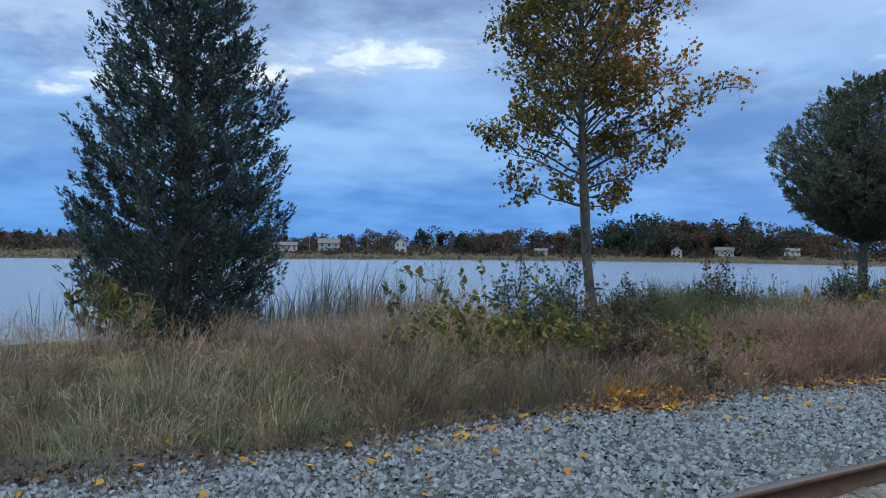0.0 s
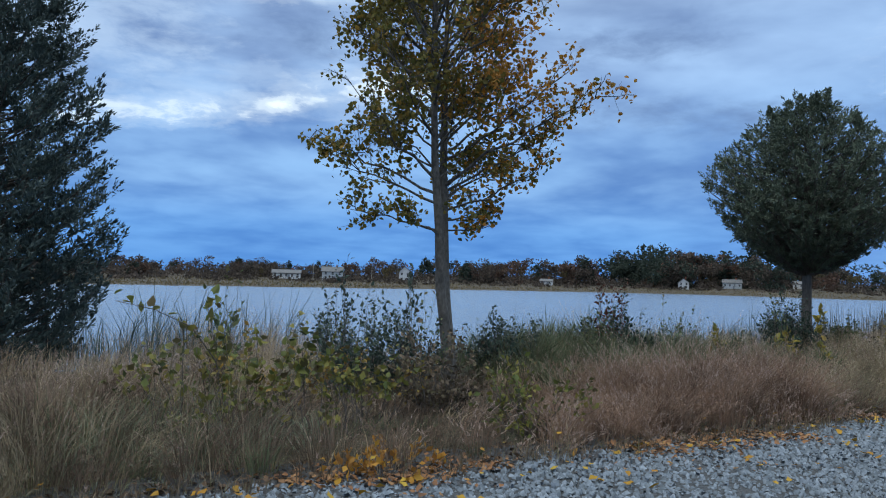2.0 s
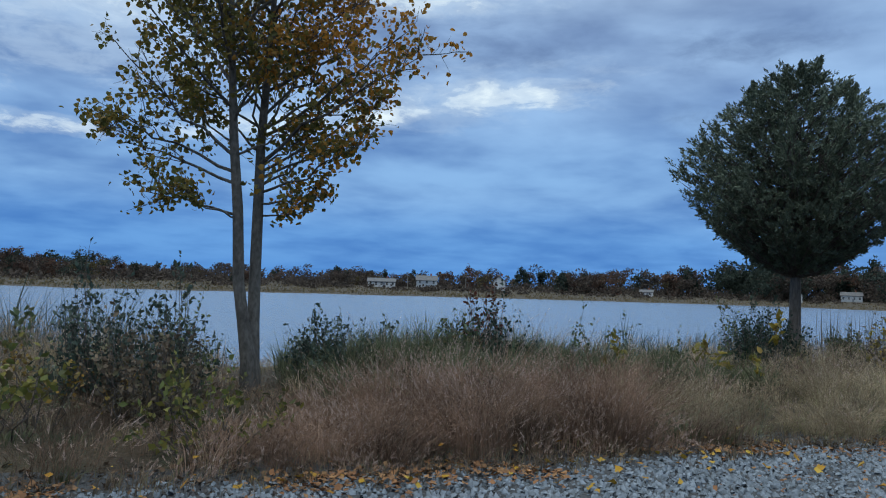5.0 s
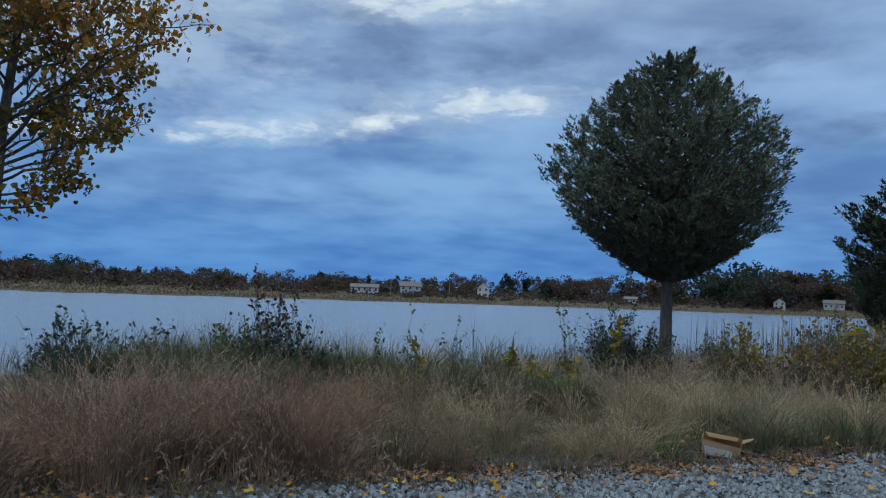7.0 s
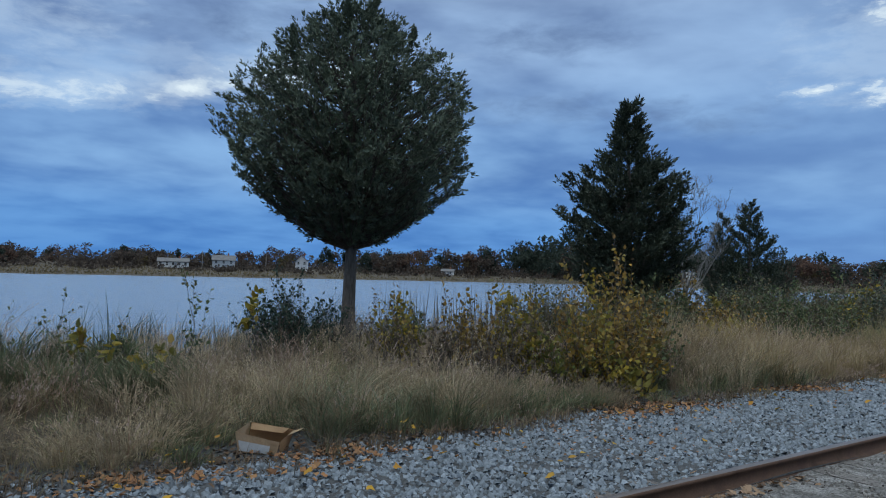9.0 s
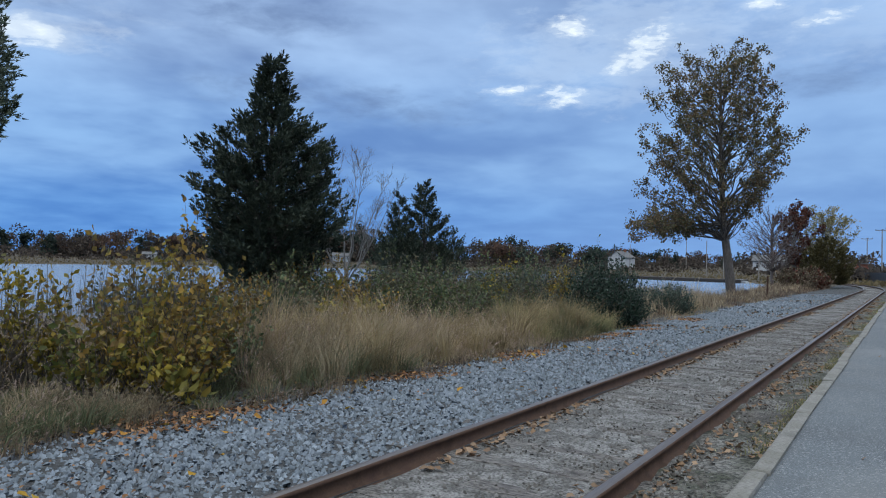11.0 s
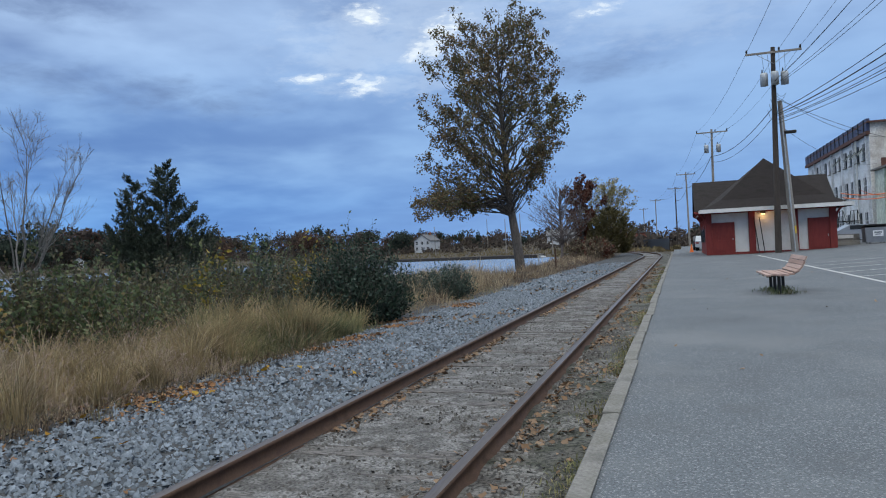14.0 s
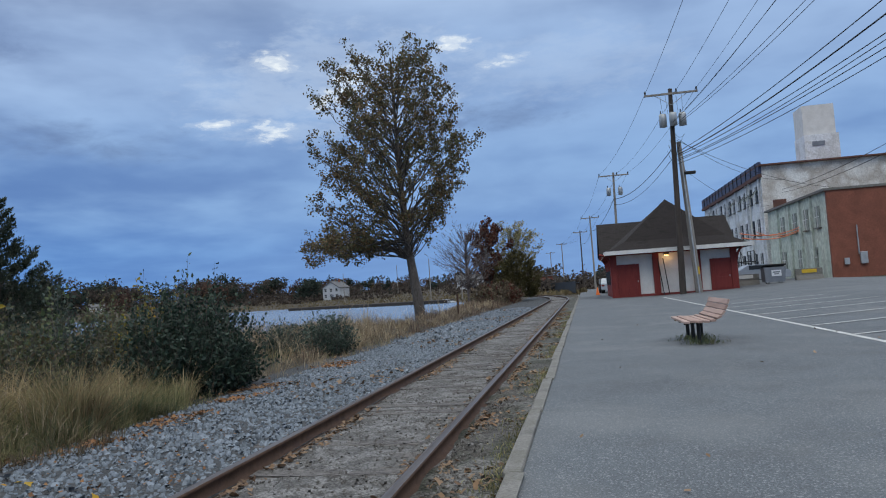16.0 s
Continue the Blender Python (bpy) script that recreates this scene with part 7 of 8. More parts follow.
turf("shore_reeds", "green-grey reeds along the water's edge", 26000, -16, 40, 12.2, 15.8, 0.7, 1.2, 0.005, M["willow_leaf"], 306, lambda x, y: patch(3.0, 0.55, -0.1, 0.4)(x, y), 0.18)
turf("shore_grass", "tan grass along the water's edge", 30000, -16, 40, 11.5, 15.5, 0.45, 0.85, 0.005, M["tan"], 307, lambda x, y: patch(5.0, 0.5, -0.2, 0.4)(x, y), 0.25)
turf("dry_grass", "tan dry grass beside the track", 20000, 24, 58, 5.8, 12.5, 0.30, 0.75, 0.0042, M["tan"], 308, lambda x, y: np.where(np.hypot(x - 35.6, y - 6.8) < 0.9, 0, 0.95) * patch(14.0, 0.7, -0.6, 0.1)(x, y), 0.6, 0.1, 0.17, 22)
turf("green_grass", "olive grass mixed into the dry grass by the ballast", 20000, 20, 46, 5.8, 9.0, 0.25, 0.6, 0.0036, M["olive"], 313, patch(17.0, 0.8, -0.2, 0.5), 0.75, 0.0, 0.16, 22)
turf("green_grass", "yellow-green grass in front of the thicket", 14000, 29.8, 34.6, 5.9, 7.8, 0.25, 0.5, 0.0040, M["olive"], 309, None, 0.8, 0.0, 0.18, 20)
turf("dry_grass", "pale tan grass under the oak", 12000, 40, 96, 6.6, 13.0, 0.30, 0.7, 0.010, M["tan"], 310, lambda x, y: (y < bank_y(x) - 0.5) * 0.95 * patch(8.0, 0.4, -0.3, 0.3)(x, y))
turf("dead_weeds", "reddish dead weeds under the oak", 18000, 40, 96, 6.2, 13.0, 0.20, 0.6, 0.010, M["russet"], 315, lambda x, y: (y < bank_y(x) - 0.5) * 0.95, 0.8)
rng = np.random.default_rng(320)
n = 170
x, y = rng.uniform(20.8, 25.5, n), rng.uniform(10.2, 12.0, n)
v, f, _, _ = blades(np.stack([x, y, ground_z(x, y)], 1), rng.uniform(1.0, 1.5, n), 0.007, rng, 0.06, (0.02, 0.0))
tagged(part("reed_stalks", soup("reed_stalks", v, f, M["reed"]), None), "tall dry stalks standing above the grass", "reeds", kind="stuff")
x, y = rng.uniform(37.2, 39.4, 900), rng.normal(-1.75, 0.16, 900)
ok_ = (np.abs(x - 37.6) < 0.3) | (np.abs(x - 38.9) < 0.3) | (np.abs(x - 38.3) < 0.2)
x, y = x[ok_], y[ok_]
v, f, _, _ = blades(np.stack([x, y, np.full(len(x), 0.2)], 1), rng.uniform(0.04, 0.14, len(x)), 0.006, rng, 0.6)
tagged(part("weeds", soup("weeds", v, f, M["green_leaf"]), None), "tufts of green weed under the bench posts", "weeds", kind="stuff")
x, y = rng.uniform(16, 62, 11000), 0.86 + np.abs(rng.normal(0, 0.12, 11000))
ok_ = fbm(x, y, 1.3, 6.0) > 0.05
x, y = x[ok_], y[ok_]
v, f, _, _ = blades(np.stack([x, y, np.full(len(x), 0.05)], 1), rng.uniform(0.015, 0.07, len(x)), 0.005, rng, 0.9)
tagged(part("weeds", soup("weeds", v, f, M["olive"]), None), "sparse green weeds along the kerb", "weeds", kind="stuff")


# ---- stones, fallen leaves ----
def stones(name, label, n, x0, x1, y0, y1, size, mat, seed, zf, keep=None):
    rng = np.random.default_rng(seed)
    x, y = scatter(n, x0, x1, y0, y1, rng, keep)
    n = len(x)
    s = size * rng.uniform(0.55, 1.35, n)
    o = np.array([(0.9, 0.7, -0.4), (-0.9, 0.7, -0.4), (-0.9, -0.7, -0.4), (0.9, -0.7, -0.4), (0.45, 0.05, 0.75), (-0.5, -0.05, 0.85)], float)
    shape = o[None] * np.stack([s * rng.uniform(0.7, 1.2, n), s * rng.uniform(0.7, 1.15, n), s * rng.uniform(0.6, 1.25, n)], 1)[:, None]
    shape += rng.normal(0, 0.20, (n, 6, 3)) * s[:, None, None]
    a = rng.uniform(0, 2 * math.pi, n)
    tl_ = rng.normal(0, 0.65, n)
    ca, sa, ct, st_ = np.cos(a)[:, None], np.sin(a)[:, None], np.cos(tl_)[:, None], np.sin(tl_)[:, None]
    X, Y, Z = shape[..., 0], shape[..., 1], shape[..., 2]
    X, Z = X * ct + Z * st_, Z * ct - X * st_
    X, Y = X * ca - Y * sa, X * sa + Y * ca
    v = np.stack([X + x[:, None], Y + y[:, None], Z + zf(x, y)[:, None] + 0.25 * s[:, None]], -1).reshape(-1, 3)
    i = np.arange(n)[:, None] * 6
    tri = np.array([(3, 0, 4), (1, 2, 5), (0, 1, 5), (0, 5, 4), (2, 3, 4), (2, 4, 5)])
    f = (i[:, None] + tri[None]).reshape(-1, 3)
    return tagged(part(name, soup(name, v, f, mat), None), label, "gravel", kind="stuff")


def bed_z(x, y):
    return np.interp(y - bend(x), [3.0, 6.6], [0.035, -0.03])


stones("ballast_stones", "loose grey crushed stone ballast", 47000, -1.5, 27, 3.10, 5.95, 0.0220, M["stone"], 401, bed_z, lambda x, y: np.clip(1.15 - 1.9 * np.clip(y - edge_y(x) + 0.5, 0, 1), 0.05, 1.0))
stones("ballast_stones", "dirt-stained crushed stone along the edge of the grass", 14000, -1.5, 30, 4.9, 6.6, 0.0215, M["dirty_stone"], 406, bed_z, lambda x, y: np.exp(-((y - edge_y(x) + 0.05) / 0.38) ** 2))
stones("ballast_stones", "loose grey crushed stone ballast", 15000, 27, 45, 3.10, 5.95, 0.0245, M["stone"], 402, bed_z)
stones("ballast_stones", "loose grey crushed stone ballast", 5000, 45, 72, 3.12, 6.1, 0.044, M["stone"], 403, bed_z)
stones("grit", "scattered small stones along the verge", 7500, 14, 34, 0.85, 1.46, 0.013, M["grit"], 404, lambda x, y: np.full(len(x), 0.04))
stones("grit", "scattered stones between the rails", 8000, 14, 42, 1.64, 2.97, 0.013, M["grit"], 405, lambda x, y: np.full(len(x), 0.022))


def fallen(name, label, x, y, z, size, mat, seed):
    """Curled lobed leaves lying on the ground: a fan of six triangles each."""
    rng = np.random.default_rng(seed)
    n = len(x)
    a = rng.uniform(0, 2 * math.pi, n)
    s = size * rng.uniform(0.6, 1.3, n)
    k = np.arange(7)
    ang = a[:, None] + k[None] * (2 * math.pi / 7)
    rad = s[:, None] * np.where(k % 2 == 0, 1.0, 0.62)[None] * rng.uniform(0.75, 1.1, (n, 7))
    tx, ty = rng.normal(0, 0.35, n)[:, None], rng.normal(0, 0.35, n)[:, None]
    px, py = np.cos(ang) * rad, np.sin(ang) * rad
    pz = tx * px + ty * py + 0.35 * s[:, None] * rng.random((n, 7))
    ring = np.stack([px + x[:, None], py + y[:, None], pz + z[:, None] + 0.35 * s[:, None]], -1)
    ctr = np.stack([x, y, z + 0.30 * s], 1)[:, None]
    v = np.concatenate([ctr, ring], 1).reshape(-1, 3)
    i = np.arange(n)[:, None] * 8
    tri = np.array([(0, 1 + j, 1 + (j + 1) % 7) for j in range(7)])
    f = (i[:, None] + tri[None]).reshape(-1, 3)
    return tagged(part(name, soup(name, v, f, mat), None), label, "leaf litter", kind="stuff")


rng = np.random.default_rng(501)
x = rng.uniform(3.6, 40, 9000)
y = edge_y(x) + rng.normal(-0.16, 0.24, len(x))
ok_ = fbm(x, y, 1.7, 5.0) > np.where((x > 5) & (x < 15), -0.15, 0.0)
x, y = x[ok_], y[ok_]
fallen("leaf_litter", "drift of brown fallen leaves where grass meets stones", x, y, np.maximum(bed_z(x, y), ground_z(x, y)) + 0.02, 0.027, M["litter_rust"], 502)
x = rng.uniform(-4, 32, 4200)
y = edge_y(x) + np.abs(rng.normal(0, 0.45, len(x))) - 0.1
fallen("leaf_litter", "matted dead leaves under the edge of the grass", x, y, np.maximum(bed_z(x, y), ground_z(x, y)) + 0.004, 0.030, M["litter_dark"], 509)
x, y = rng.uniform(2, 34, 2600), rng.uniform(3.2, 5.9, 2600)
ok_ = (fbm(x, y, 1.1, 6.0) > 0.22) & (y < edge_y(x))
x, y = x[ok_], y[ok_]
fallen("leaf_litter", "brown leaf crumbs in patches on the stones", x, y, bed_z(x, y) + 0.018, 0.019, M["litter_rust"], 511)
x = rng.uniform(0, 30, 420)
y = edge_y(x) - np.abs(rng.normal(0, 0.75, 420))
ok_ = (y > 3.15) & ((x < 13) | (rng.random(420) < 0.4))
x, y = x[ok_], y[ok_]
fallen("leaf_litter", "yellow fallen leaves scattered over the stones", x, y, bed_z(x, y) + 0.02, 0.038, M["litter_gold"], 503)
x = rng.uniform(-2, 22, 90)
y = edge_y(x) + np.abs(rng.normal(0.05, 0.3, 90))
fallen("leaf_litter", "yellow leaves caught in the grass", x, y, ground_z(x, y) + rng.uniform(0.03, 0.2, 90), 0.028, M["litter_gold"], 504)
xs_, ys_ = [], []
for y0, side, n in ((RAIL_L, -1, 2400), (RAIL_L, 1, 350), (RAIL_R, 1, 800), (RAIL_R, -1, 2600)):
    x = rng.uniform(15, 66, n)
    ok_ = fbm(x, x * 0 + y0, 1.4, y0 + side) > -0.25
    x = x[ok_]
    xs_.append(x)
    ys_.append(y0 + side * (0.10 + np.abs(rng.normal(0, 0.09, len(x)))))
x, y = np.concatenate(xs_), np.concatenate(ys_)
fallen("leaf_litter", "brown oak leaves blown against the rails", x, y, np.full(len(x), 0.03), 0.030, M["litter"], 505)
x, y = rng.uniform(15, 60, 2400), rng.uniform(0.86, 1.42, 2400)
ok_ = fbm(x, y, 2.1, 4.0) > -0.1
x, y = x[ok_], y[ok_]
fallen("leaf_litter", "small brown leaves scattered over the verge", x, y, np.full(len(x), 0.045), 0.030, M["litter"], 507)
x, y = rng.uniform(22, 60, 60), rng.uniform(-6, 0.4, 60)
fallen("leaf_litter", "few dry leaves and crumbs on the asphalt", x, y, np.full(len(x), 0.202), 0.028, M["litter"], 508)
x, y = rng.uniform(34, 70, 1400), rng.uniform(3.4, 6.6, 1400)
ok_ = fbm(x, y, 0.9, 8.0) > 0.25
x, y = x[ok_], y[ok_]
fallen("leaf_litter", "brown oak leaves in patches on the stones", x, y, np.maximum(bed_z(x, y), ground_z(x, y)) + 0.02, 0.045, M["litter"], 506)


# ---- far shore ----
SKY_AZ = [-5, 6, 12, 18, 27, 33, 37, 43, 46.5, 52, 56, 59, 62.4, 66, 69, 78, 89, 98, 115, 140, 175]
SKY_EL = [1.1, 1.3, 1.55, 1.8, 2.3, 2.35, 2.75, 3.1, 3.2, 2.5, 2.4, 2.1, 2.45, 1.95, 1.8, 1.7, 1.65, 1.9, 2.0, 2.0, 1.6]


HOMES = ((112.0, 340.0, 13), (135.0, 340.0, 10), (178.5, 348.0, 6), (350.0, 316.0, 6), (386.0, 310.0, 11), (454.0, 310.0, 10), (270.0, 346.0, 7), (330.0, 105.5, 8), (262.0, 36.0, 9))


def far_wood(name, label, mat, n, seed, tall=1.0, conifer=False, zones=None):
    rng = np.random.default_rng(seed)
    th = rng.uniform(-3, 172, n)
    if zones:
        th = np.concatenate([rng.uniform(a, b, max(1, int(n * (b - a) / 175 * g))) for a, b, g in zones])
    n = len(th)
    r = np.interp(th, SHORE[:, 0], SHORE[:, 1]) + 62 + rng.uniform(0, 1, n) ** 0.8 * 80
    r = np.where(th < 10, r + 90, r)
    for hx, hy, hw in HOMES:
        ha, hr = math.degrees(math.atan2(hy, hx - SHORE_CX)), math.hypot(hx - SHORE_CX, hy)
        r = np.where((np.abs(th - ha) < math.degrees(hw * 0.75 / hr) + 0.4) & (r < hr + 9), hr + 9 + rng.uniform(0, 30, n), r)
    X, Y = SHORE_CX + r * np.cos(np.radians(th)), r * np.sin(np.radians(th))
    eye = np.hypot(X - 12, Y)
    az_ = np.degrees(np.arctan2(Y, X - 12))
    top = np.tan(np.radians(np.interp(az_, SKY_AZ, SKY_EL))) * eye + 1.5
    g = ground_z(X, Y)
    h = (top - g) * rng.uniform(0.76, 1.06, n) * tall * (1 + 0.10 * np.sin(th * 2.1) * np.sin(th * 0.77))
    w = h * (rng.uniform(0.2, 0.3, n) if conifer else rng.uniform(0.4, 0.65, n))
    lumps, per = 8, 66
    off = rng.normal(0, 0.5, (n, lumps, 3))
    k = n * lumps
    W, H = np.repeat(w, lumps), np.repeat(h, lumps)
    lift = np.clip(0.50 + 0.30 * off[..., 2], 0.22, 0.84)
    lift[:, :2] = rng.uniform(0.08, 0.22, (n, 2))
    lift = lift.ravel()
    taper = (1.25 - lift) if conifer else np.sin(np.clip(lift, 0.3, 0.95) * math.pi) ** 0.4
    ctr = np.stack([np.repeat(X, lumps) + off[..., 0].ravel() * W * taper, np.repeat(Y, lumps) + off[..., 1].ravel() * W * taper, np.repeat(g, lumps) + H * lift], 1)
    rad = np.stack([W * rng.uniform(0.34, 0.62, k), W * rng.uniform(0.34, 0.62, k), H * rng.uniform(0.13, 0.20, k)], 1)
    u = unit(rng.normal(size=(k, per, 3)))
    cc = (u * rad[:, None] * rng.uniform(0.15, 1.0, (k, per, 1)) ** 0.6 + ctr[:, None]).reshape(-1, 3)
    sz = np.repeat(0.075 * H, per) * rng.uniform(0.5, 1.3, k * per)
    fv, ff = needles(cc, rng.normal(size=(k * per, 3)), sz, sz * 0.9, rng)
    return tagged(part(name, soup(name, fv, ff, mat), None), label, "trees", kind="stuff")


far_wood("far_woods", "rust-brown autumn woods on the far shore", M["wood_rust"], 140, 601, 0.93)
far_wood("far_woods", "brown autumn woods on the far shore", M["wood_brown"], 210, 602, 0.97)
far_wood("far_woods", "olive and yellowing woods on the far shore", M["wood_olive"], 66, 603, 0.75)
far_wood("far_pines", "dark green pines on the far shore", M["wood_green"], 80, 604, 1.03, True)
far_wood("far_pines", "taller dark pines above the far woods", M["wood_green"], 200, 605, 1.06, False, [(36, 49, 1.6), (22, 36, 0.8), (90, 130, 0.6), (8, 22, 0.6)])

rng = np.random.default_rng(608)
th = rng.uniform(0, 172, 560)
r = np.interp(th, SHORE[:, 0], SHORE[:, 1]) + 40 + rng.uniform(0, 16, len(th))
x, y = SHORE_CX + r * np.cos(np.radians(th)), r * np.sin(np.radians(th))
hh = rng.uniform(0.8, 2.6, len(x))
u = rng.normal(size=(len(x), 26, 3)) * 0.5
cc = np.stack([x[:, None] + u[..., 0] * hh[:, None] * 1.3, y[:, None] + u[..., 1] * hh[:, None] * 1.3, ground_z(x, y)[:, None] + hh[:, None] * np.abs(0.4 + 0.5 * u[..., 2])], -1).reshape(-1, 3)
tagged(part("far_scrub", soup("far_scrub", *leaves_at(cc, np.repeat(hh * 0.5, 26), rng, 0.0, 0.9), M["wood_brown"]), None), "low brown scrub in front of the far woods", "scrub", kind="stuff")

rng = np.random.default_rng(609)
th = rng.uniform(-3, 172, 1500)
r = np.interp(th, SHORE[:, 0], SHORE[:, 1]) + 60 + rng.uniform(0, 75, len(th))
r = np.where(th < 10, r + 60, r)
for hx, hy, hw in HOMES:
    ha, hr = math.degrees(math.atan2(hy, hx - SHORE_CX)), math.hypot(hx - SHORE_CX, hy)
    r = np.where((np.abs(th - ha) < math.degrees(hw * 0.7 / hr) + 0.3) & (r < hr + 8), hr + 10, r)
x, y = SHORE_CX + r * np.cos(np.radians(th)), r * np.sin(np.radians(th))
hh = rng.uniform(3.0, 6.5, len(x))
u = rng.normal(size=(len(x), 32, 3)) * 0.5
cc = np.stack([x[:, None] + u[..., 0] * hh[:, None], y[:, None] + u[..., 1] * hh[:, None], ground_z(x, y)[:, None] + hh[:, None] * np.abs(0.4 + 0.5 * u[..., 2])], -1).reshape(-1, 3)
sz = np.repeat(hh * 0.22, 32)
tagged(part("far_undergrowth", soup("far_undergrowth", *needles(cc, rng.normal(size=cc.shape), sz, sz, rng), M["wood_brown"]), None), "dark undergrowth below the far woods", "scrub", kind="stuff")

rng = np.random.default_rng(611)
th = rng.uniform(0, 172, 15000)
r = np.interp(th, SHORE[:, 0], SHORE[:, 1]) + 6 * np.sin(th * 0.9) + 3 * np.sin(th * 2.7) + 1 + rng.uniform(0, 1, len(th)) ** 1.3 * 58
x, y = SHORE_CX + r * np.cos(np.radians(th)), r * np.sin(np.radians(th))
v, f, _, _ = blades(np.stack([x, y, ground_z(x, y) - 0.1], 1), rng.uniform(0.4, 0.9, len(x)), 0.3, rng, 0.3)
tagged(part("far_marsh", soup("far_marsh", v, f, M["marsh"]), None), "strip of tan marsh grass along the far shore", "marsh grass", kind="stuff")


def house(x, y, z, w, d, h, rz, label, wall="white_paint", roof="roof_grey", storeys=2, ridge_along=True):
    ob = thing("house", label, "house", "houses on the far shore", at=(x, y, z))
    ob.rotation_euler[2] = radians(rz)
    eave = h * 0.66
    part("wall", box(0, 0, eave / 2 - 0.5, w, d, eave + 1.0), M[wall], ob)
    if ridge_along:
        part("gable", prism([(-w / 2, -d / 2, eave), (-w / 2, d / 2, eave), (-w / 2, 0, h)], 0, w), M[wall], ob)
        part("roof", roof_faces([(-w / 2 - 0.4, -d / 2 - 0.4, eave - 0.15), (w / 2 + 0.4, -d / 2 - 0.4, eave - 0.15), (w / 2 + 0.4, 0, h + 0.15), (-w / 2 - 0.4, 0, h + 0.15), (w / 2 + 0.4, d / 2 + 0.4, eave - 0.15), (-w / 2 - 0.4, d / 2 + 0.4, eave - 0.15)], [(0, 1, 2, 3), (3, 2, 4, 5)], 0.3), M[roof], ob)
    else:
        part("gable", prism([(-w / 2, -d / 2, eave), (w / 2, -d / 2, eave), (0, -d / 2, h)], 1, d), M[wall], ob)
        part("roof", roof_faces([(-w / 2 - 0.4, -d / 2 - 0.4, eave - 0.15), (-w / 2 - 0.4, d / 2 + 0.4, eave - 0.15), (0, d / 2 + 0.4, h + 0.15), (0, -d / 2 - 0.4, h + 0.15), (w / 2 + 0.4, d / 2 + 0.4, eave - 0.15), (w / 2 + 0.4, -d / 2 - 0.4, eave - 0.15)], [(0, 1, 2, 3), (3, 2, 4, 5)], 0.3), M[roof], ob)
    n = max(2, int(w / 2.6))
    for s in range(storeys):
        zz = eave * (s + 0.55) / storeys
        for k in range(n):
            xx = -w / 2 + w * (k + 0.5) / n
            wd = part("window", box(xx, -d / 2 - 0.03, zz, 0.95, 0.08, 1.25), M["glass"], ob)
            part("window_frame", box(xx, -d / 2 - 0.06, zz, 1.15, 0.04, 0.1), M["white_paint"], wd)
    part("door", box(w * 0.08, -d / 2 - 0.04, 0.95, 0.95, 0.1, 1.9), M["blue_grey"], ob)
    part("chimney", box(w * 0.2, 0.2, h + 0.4, 0.7, 0.7, 1.4), M["brick"], ob)
    return ob


HOUSE_KINDS = (("low white house on the far shore", "house_white", "roof_grey", 1, True, 4.0, 7, -18), ("grey and white two-storey house on the far shore", "galv", "roof_grey", 2, True, 6.4, 8, -20),
               ("tall white house among brown trees", "house_white", "roof_grey", 2, False, 8.0, 7, -28), ("white gabled house on the far shore", "house_white", "roof_grey", 2, False, 6.2, 7, -45),
               ("long grey house on the far shore", "galv", "roof_grey", 1, True, 5.6, 8, -50), ("white house on the far shore", "house_white", "roof_grey", 1, True, 4.8, 8, -55),
               ("small white cottage on the far shore", "house_white", "roof_grey", 1, True, 3.6, 6, -40),
               ("white two-storey house with a grey roof by the inlet", "house_white", "roof_grey", 2, False, 7.4, 9, -100), ("low white house by the inlet", "house_white", "roof_grey", 1, True, 4.5, 8, -85))
for (hx, hy, hw), (lab, wall, roof, storeys, along, hh, dd, turn) in zip(HOMES, HOUSE_KINDS):
    house(hx, hy, zg(hx, hy), hw, dd, hh, turn, lab, wall, roof, storeys, along)
for x_, y_, h_ in ((123, 334, 8), (155, 338, 8), (405, 308, 11), (300, 92, 11), (322, 76, 12), (250, 52, 11), (215, 40, 12), (205, 30, 10), (196, 25, 11)):
    mp_ = thing("mast", "thin pale mast on the far shore", "mast", "masts", at=(x_, y_, zg(x_, y_)))
    part("pole", soup("pole", *tube_arrays([(0, 0, 0), (0, 0, h_)], [0.16, 0.1], 6), M["pole_pale"]), mp_)
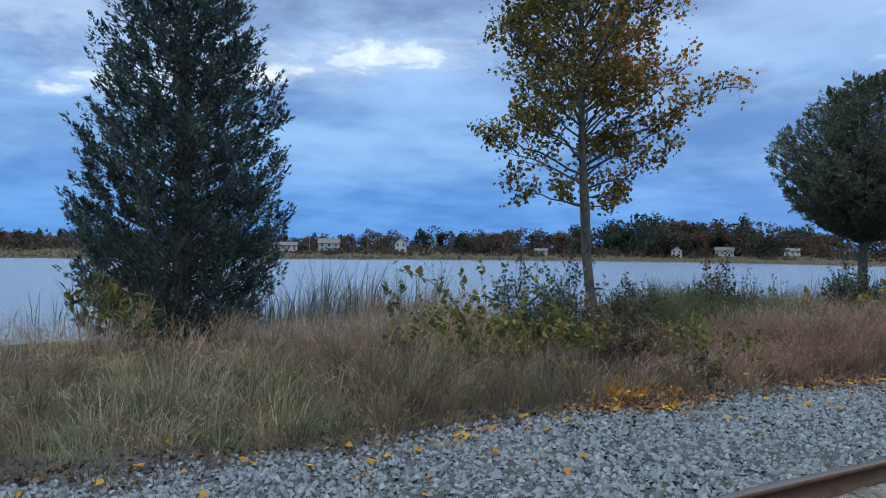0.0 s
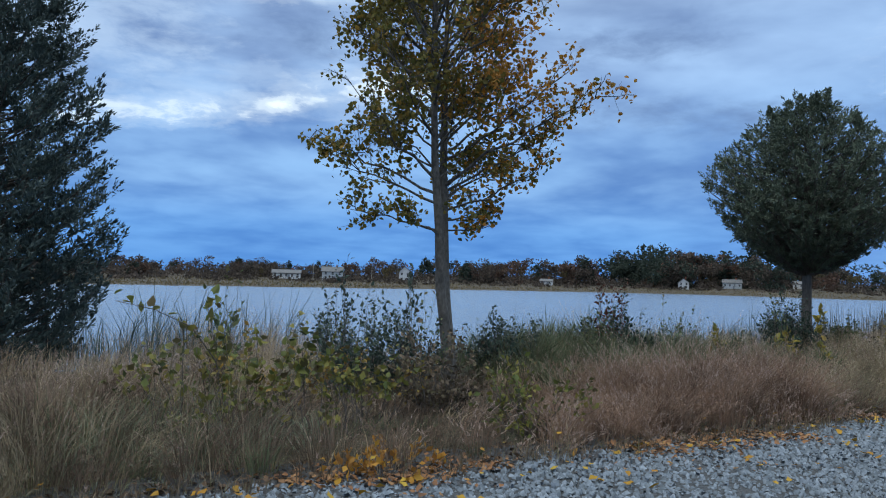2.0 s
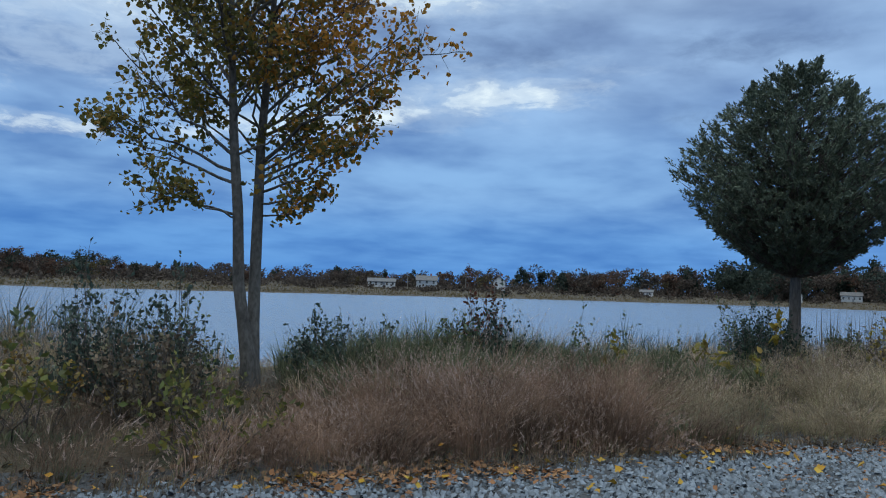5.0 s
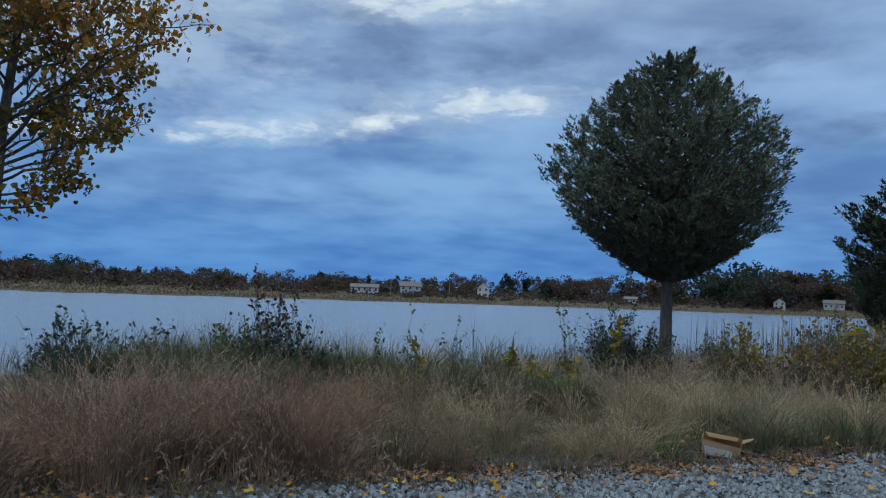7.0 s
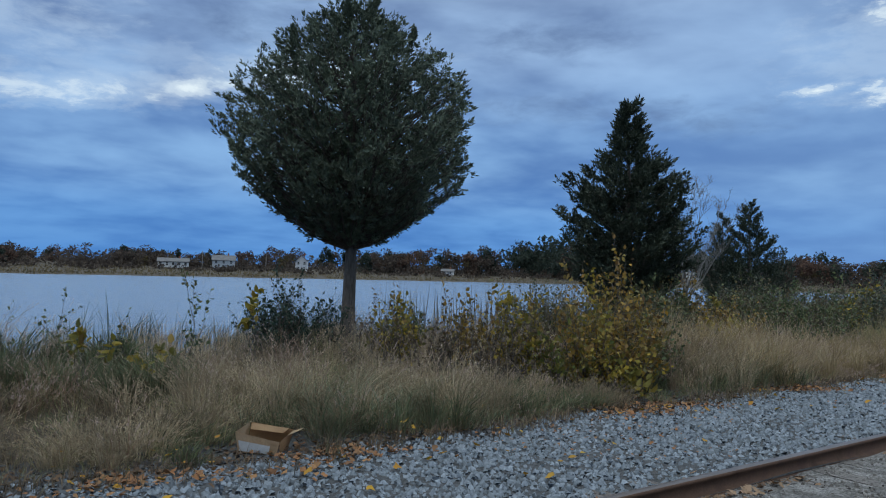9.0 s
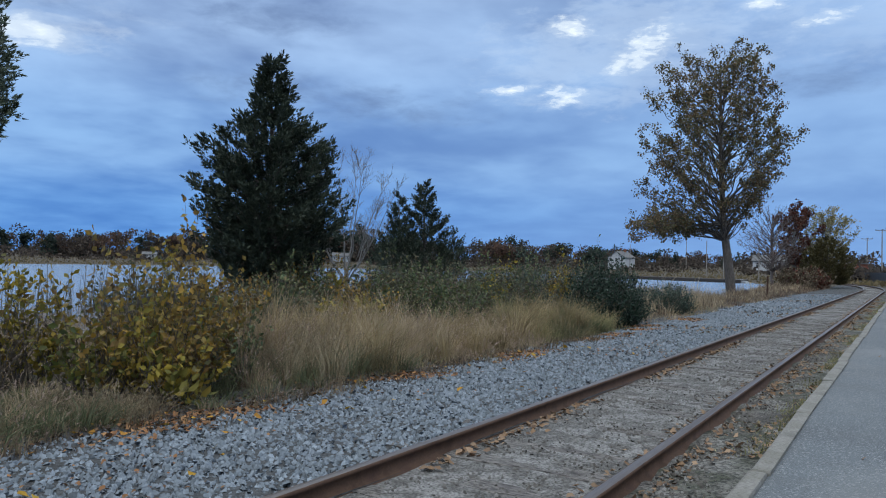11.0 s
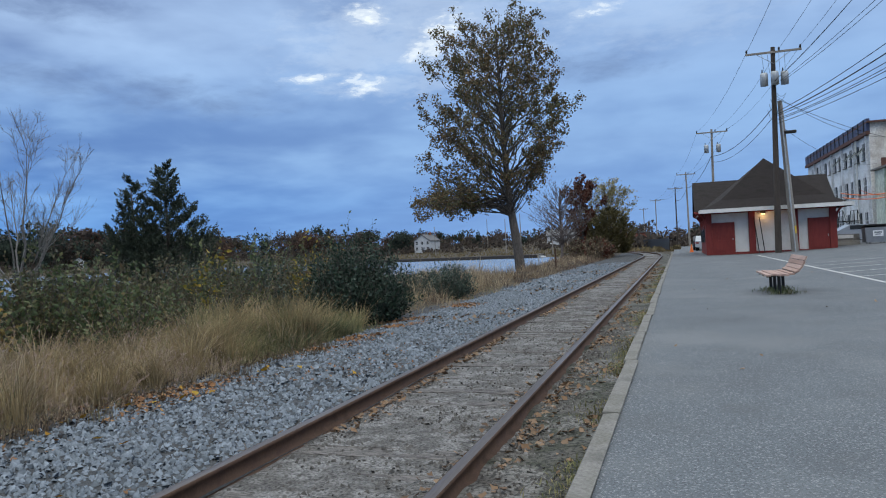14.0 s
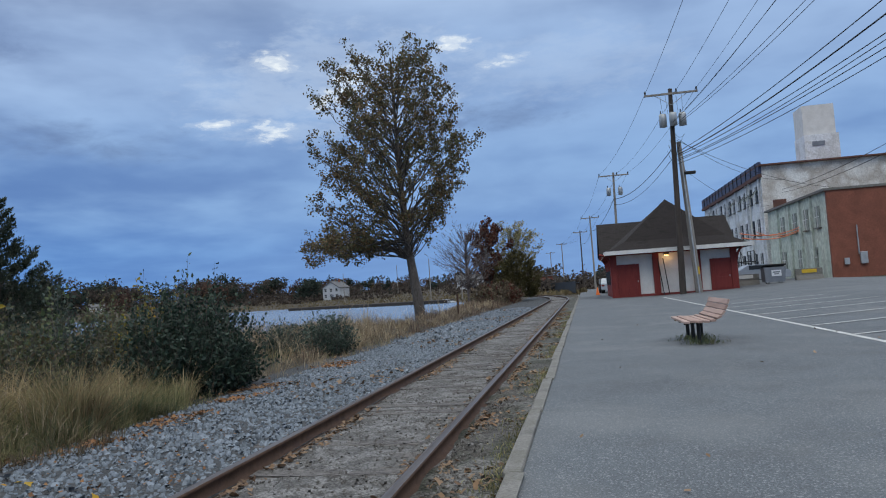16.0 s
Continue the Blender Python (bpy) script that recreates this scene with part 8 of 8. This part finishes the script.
causeway = tagged(part("causeway", box(225, 62, -1.05, 4, 70, 0.9, rz=-35, bevel=0.2), M["dirty_stone"], None), "low dark stone causeway across the inlet", "causeway", kind="structure")
for k in range(8):
    x_, y_ = 200 + 5.5 * k, 27 + 7.0 * k
    car(x_, y_, 55, M["car_silver"] if k % 2 else M["car_dark"], "distant parked car beside the inlet", zg(x_, y_) + 0.3) if k in (1, 3, 4, 6) else None
sig = thing("crossing_signal", "level crossing signal mast with a red lamp", "signal", at=(128.0, 9.6, 0.0))
part("mast", soup("mast", *tube_arrays([(0, 0, 0), (0, 0, 4.2)], [0.07, 0.07], 8), M["galv"]), sig)
part("arm", box(0, 0, 3.6, 0.1, 1.8, 0.1), M["galv"], sig)
part("lamp", box(-0.1, 0.5, 3.0, 0.12, 0.26, 0.26, bevel=0.04), M["signal"], sig, "glowing red lamp")
marker = thing("track_marker", "short rusty marker post beside the track", "post", at=(62.0, 6.75, 0.0))
part("post", soup("post", *tube_arrays([(0, 0, -0.05), (0, 0, 1.25)], [0.05, 0.05], 6), M["rust"]), marker)

# ---- ties and kerb-side pieces ----
tmesh = []
for k in range(6):
    rr = random.Random(40 + k)
    bm = box(0, 0, 0, 0.225, 2.55, 0.15, bevel=0.012)
    bmesh.ops.subdivide_edges(bm, edges=[e for e in bm.edges if abs(e.verts[0].co.y - e.verts[1].co.y) > 1], cuts=3)
    for v in bm.verts:
        v.co += Vector((rr.uniform(-0.012, 0.012), 0, rr.uniform(-0.01, 0.006)))
    me = bpy.data.meshes.new("tie")
    bm.to_mesh(me)
    bm.free()
    me.materials.append(M["tie"])
    tmesh.append(me)
rr = random.Random(77)
for i in range(200):
    x = -6 + 0.55 * i
    t = part("tie", tmesh[i % 6], None, track)
    t.location = (x + rr.uniform(-0.04, 0.04), 2.30 + float(bend(x)) + rr.uniform(-0.04, 0.04), -0.048 + rr.uniform(-0.012, 0.010))
    t.rotation_euler[2] = rr.uniform(-0.02, 0.02) - 0.0
    t.rotation_euler[1] = rr.uniform(-0.02, 0.02)
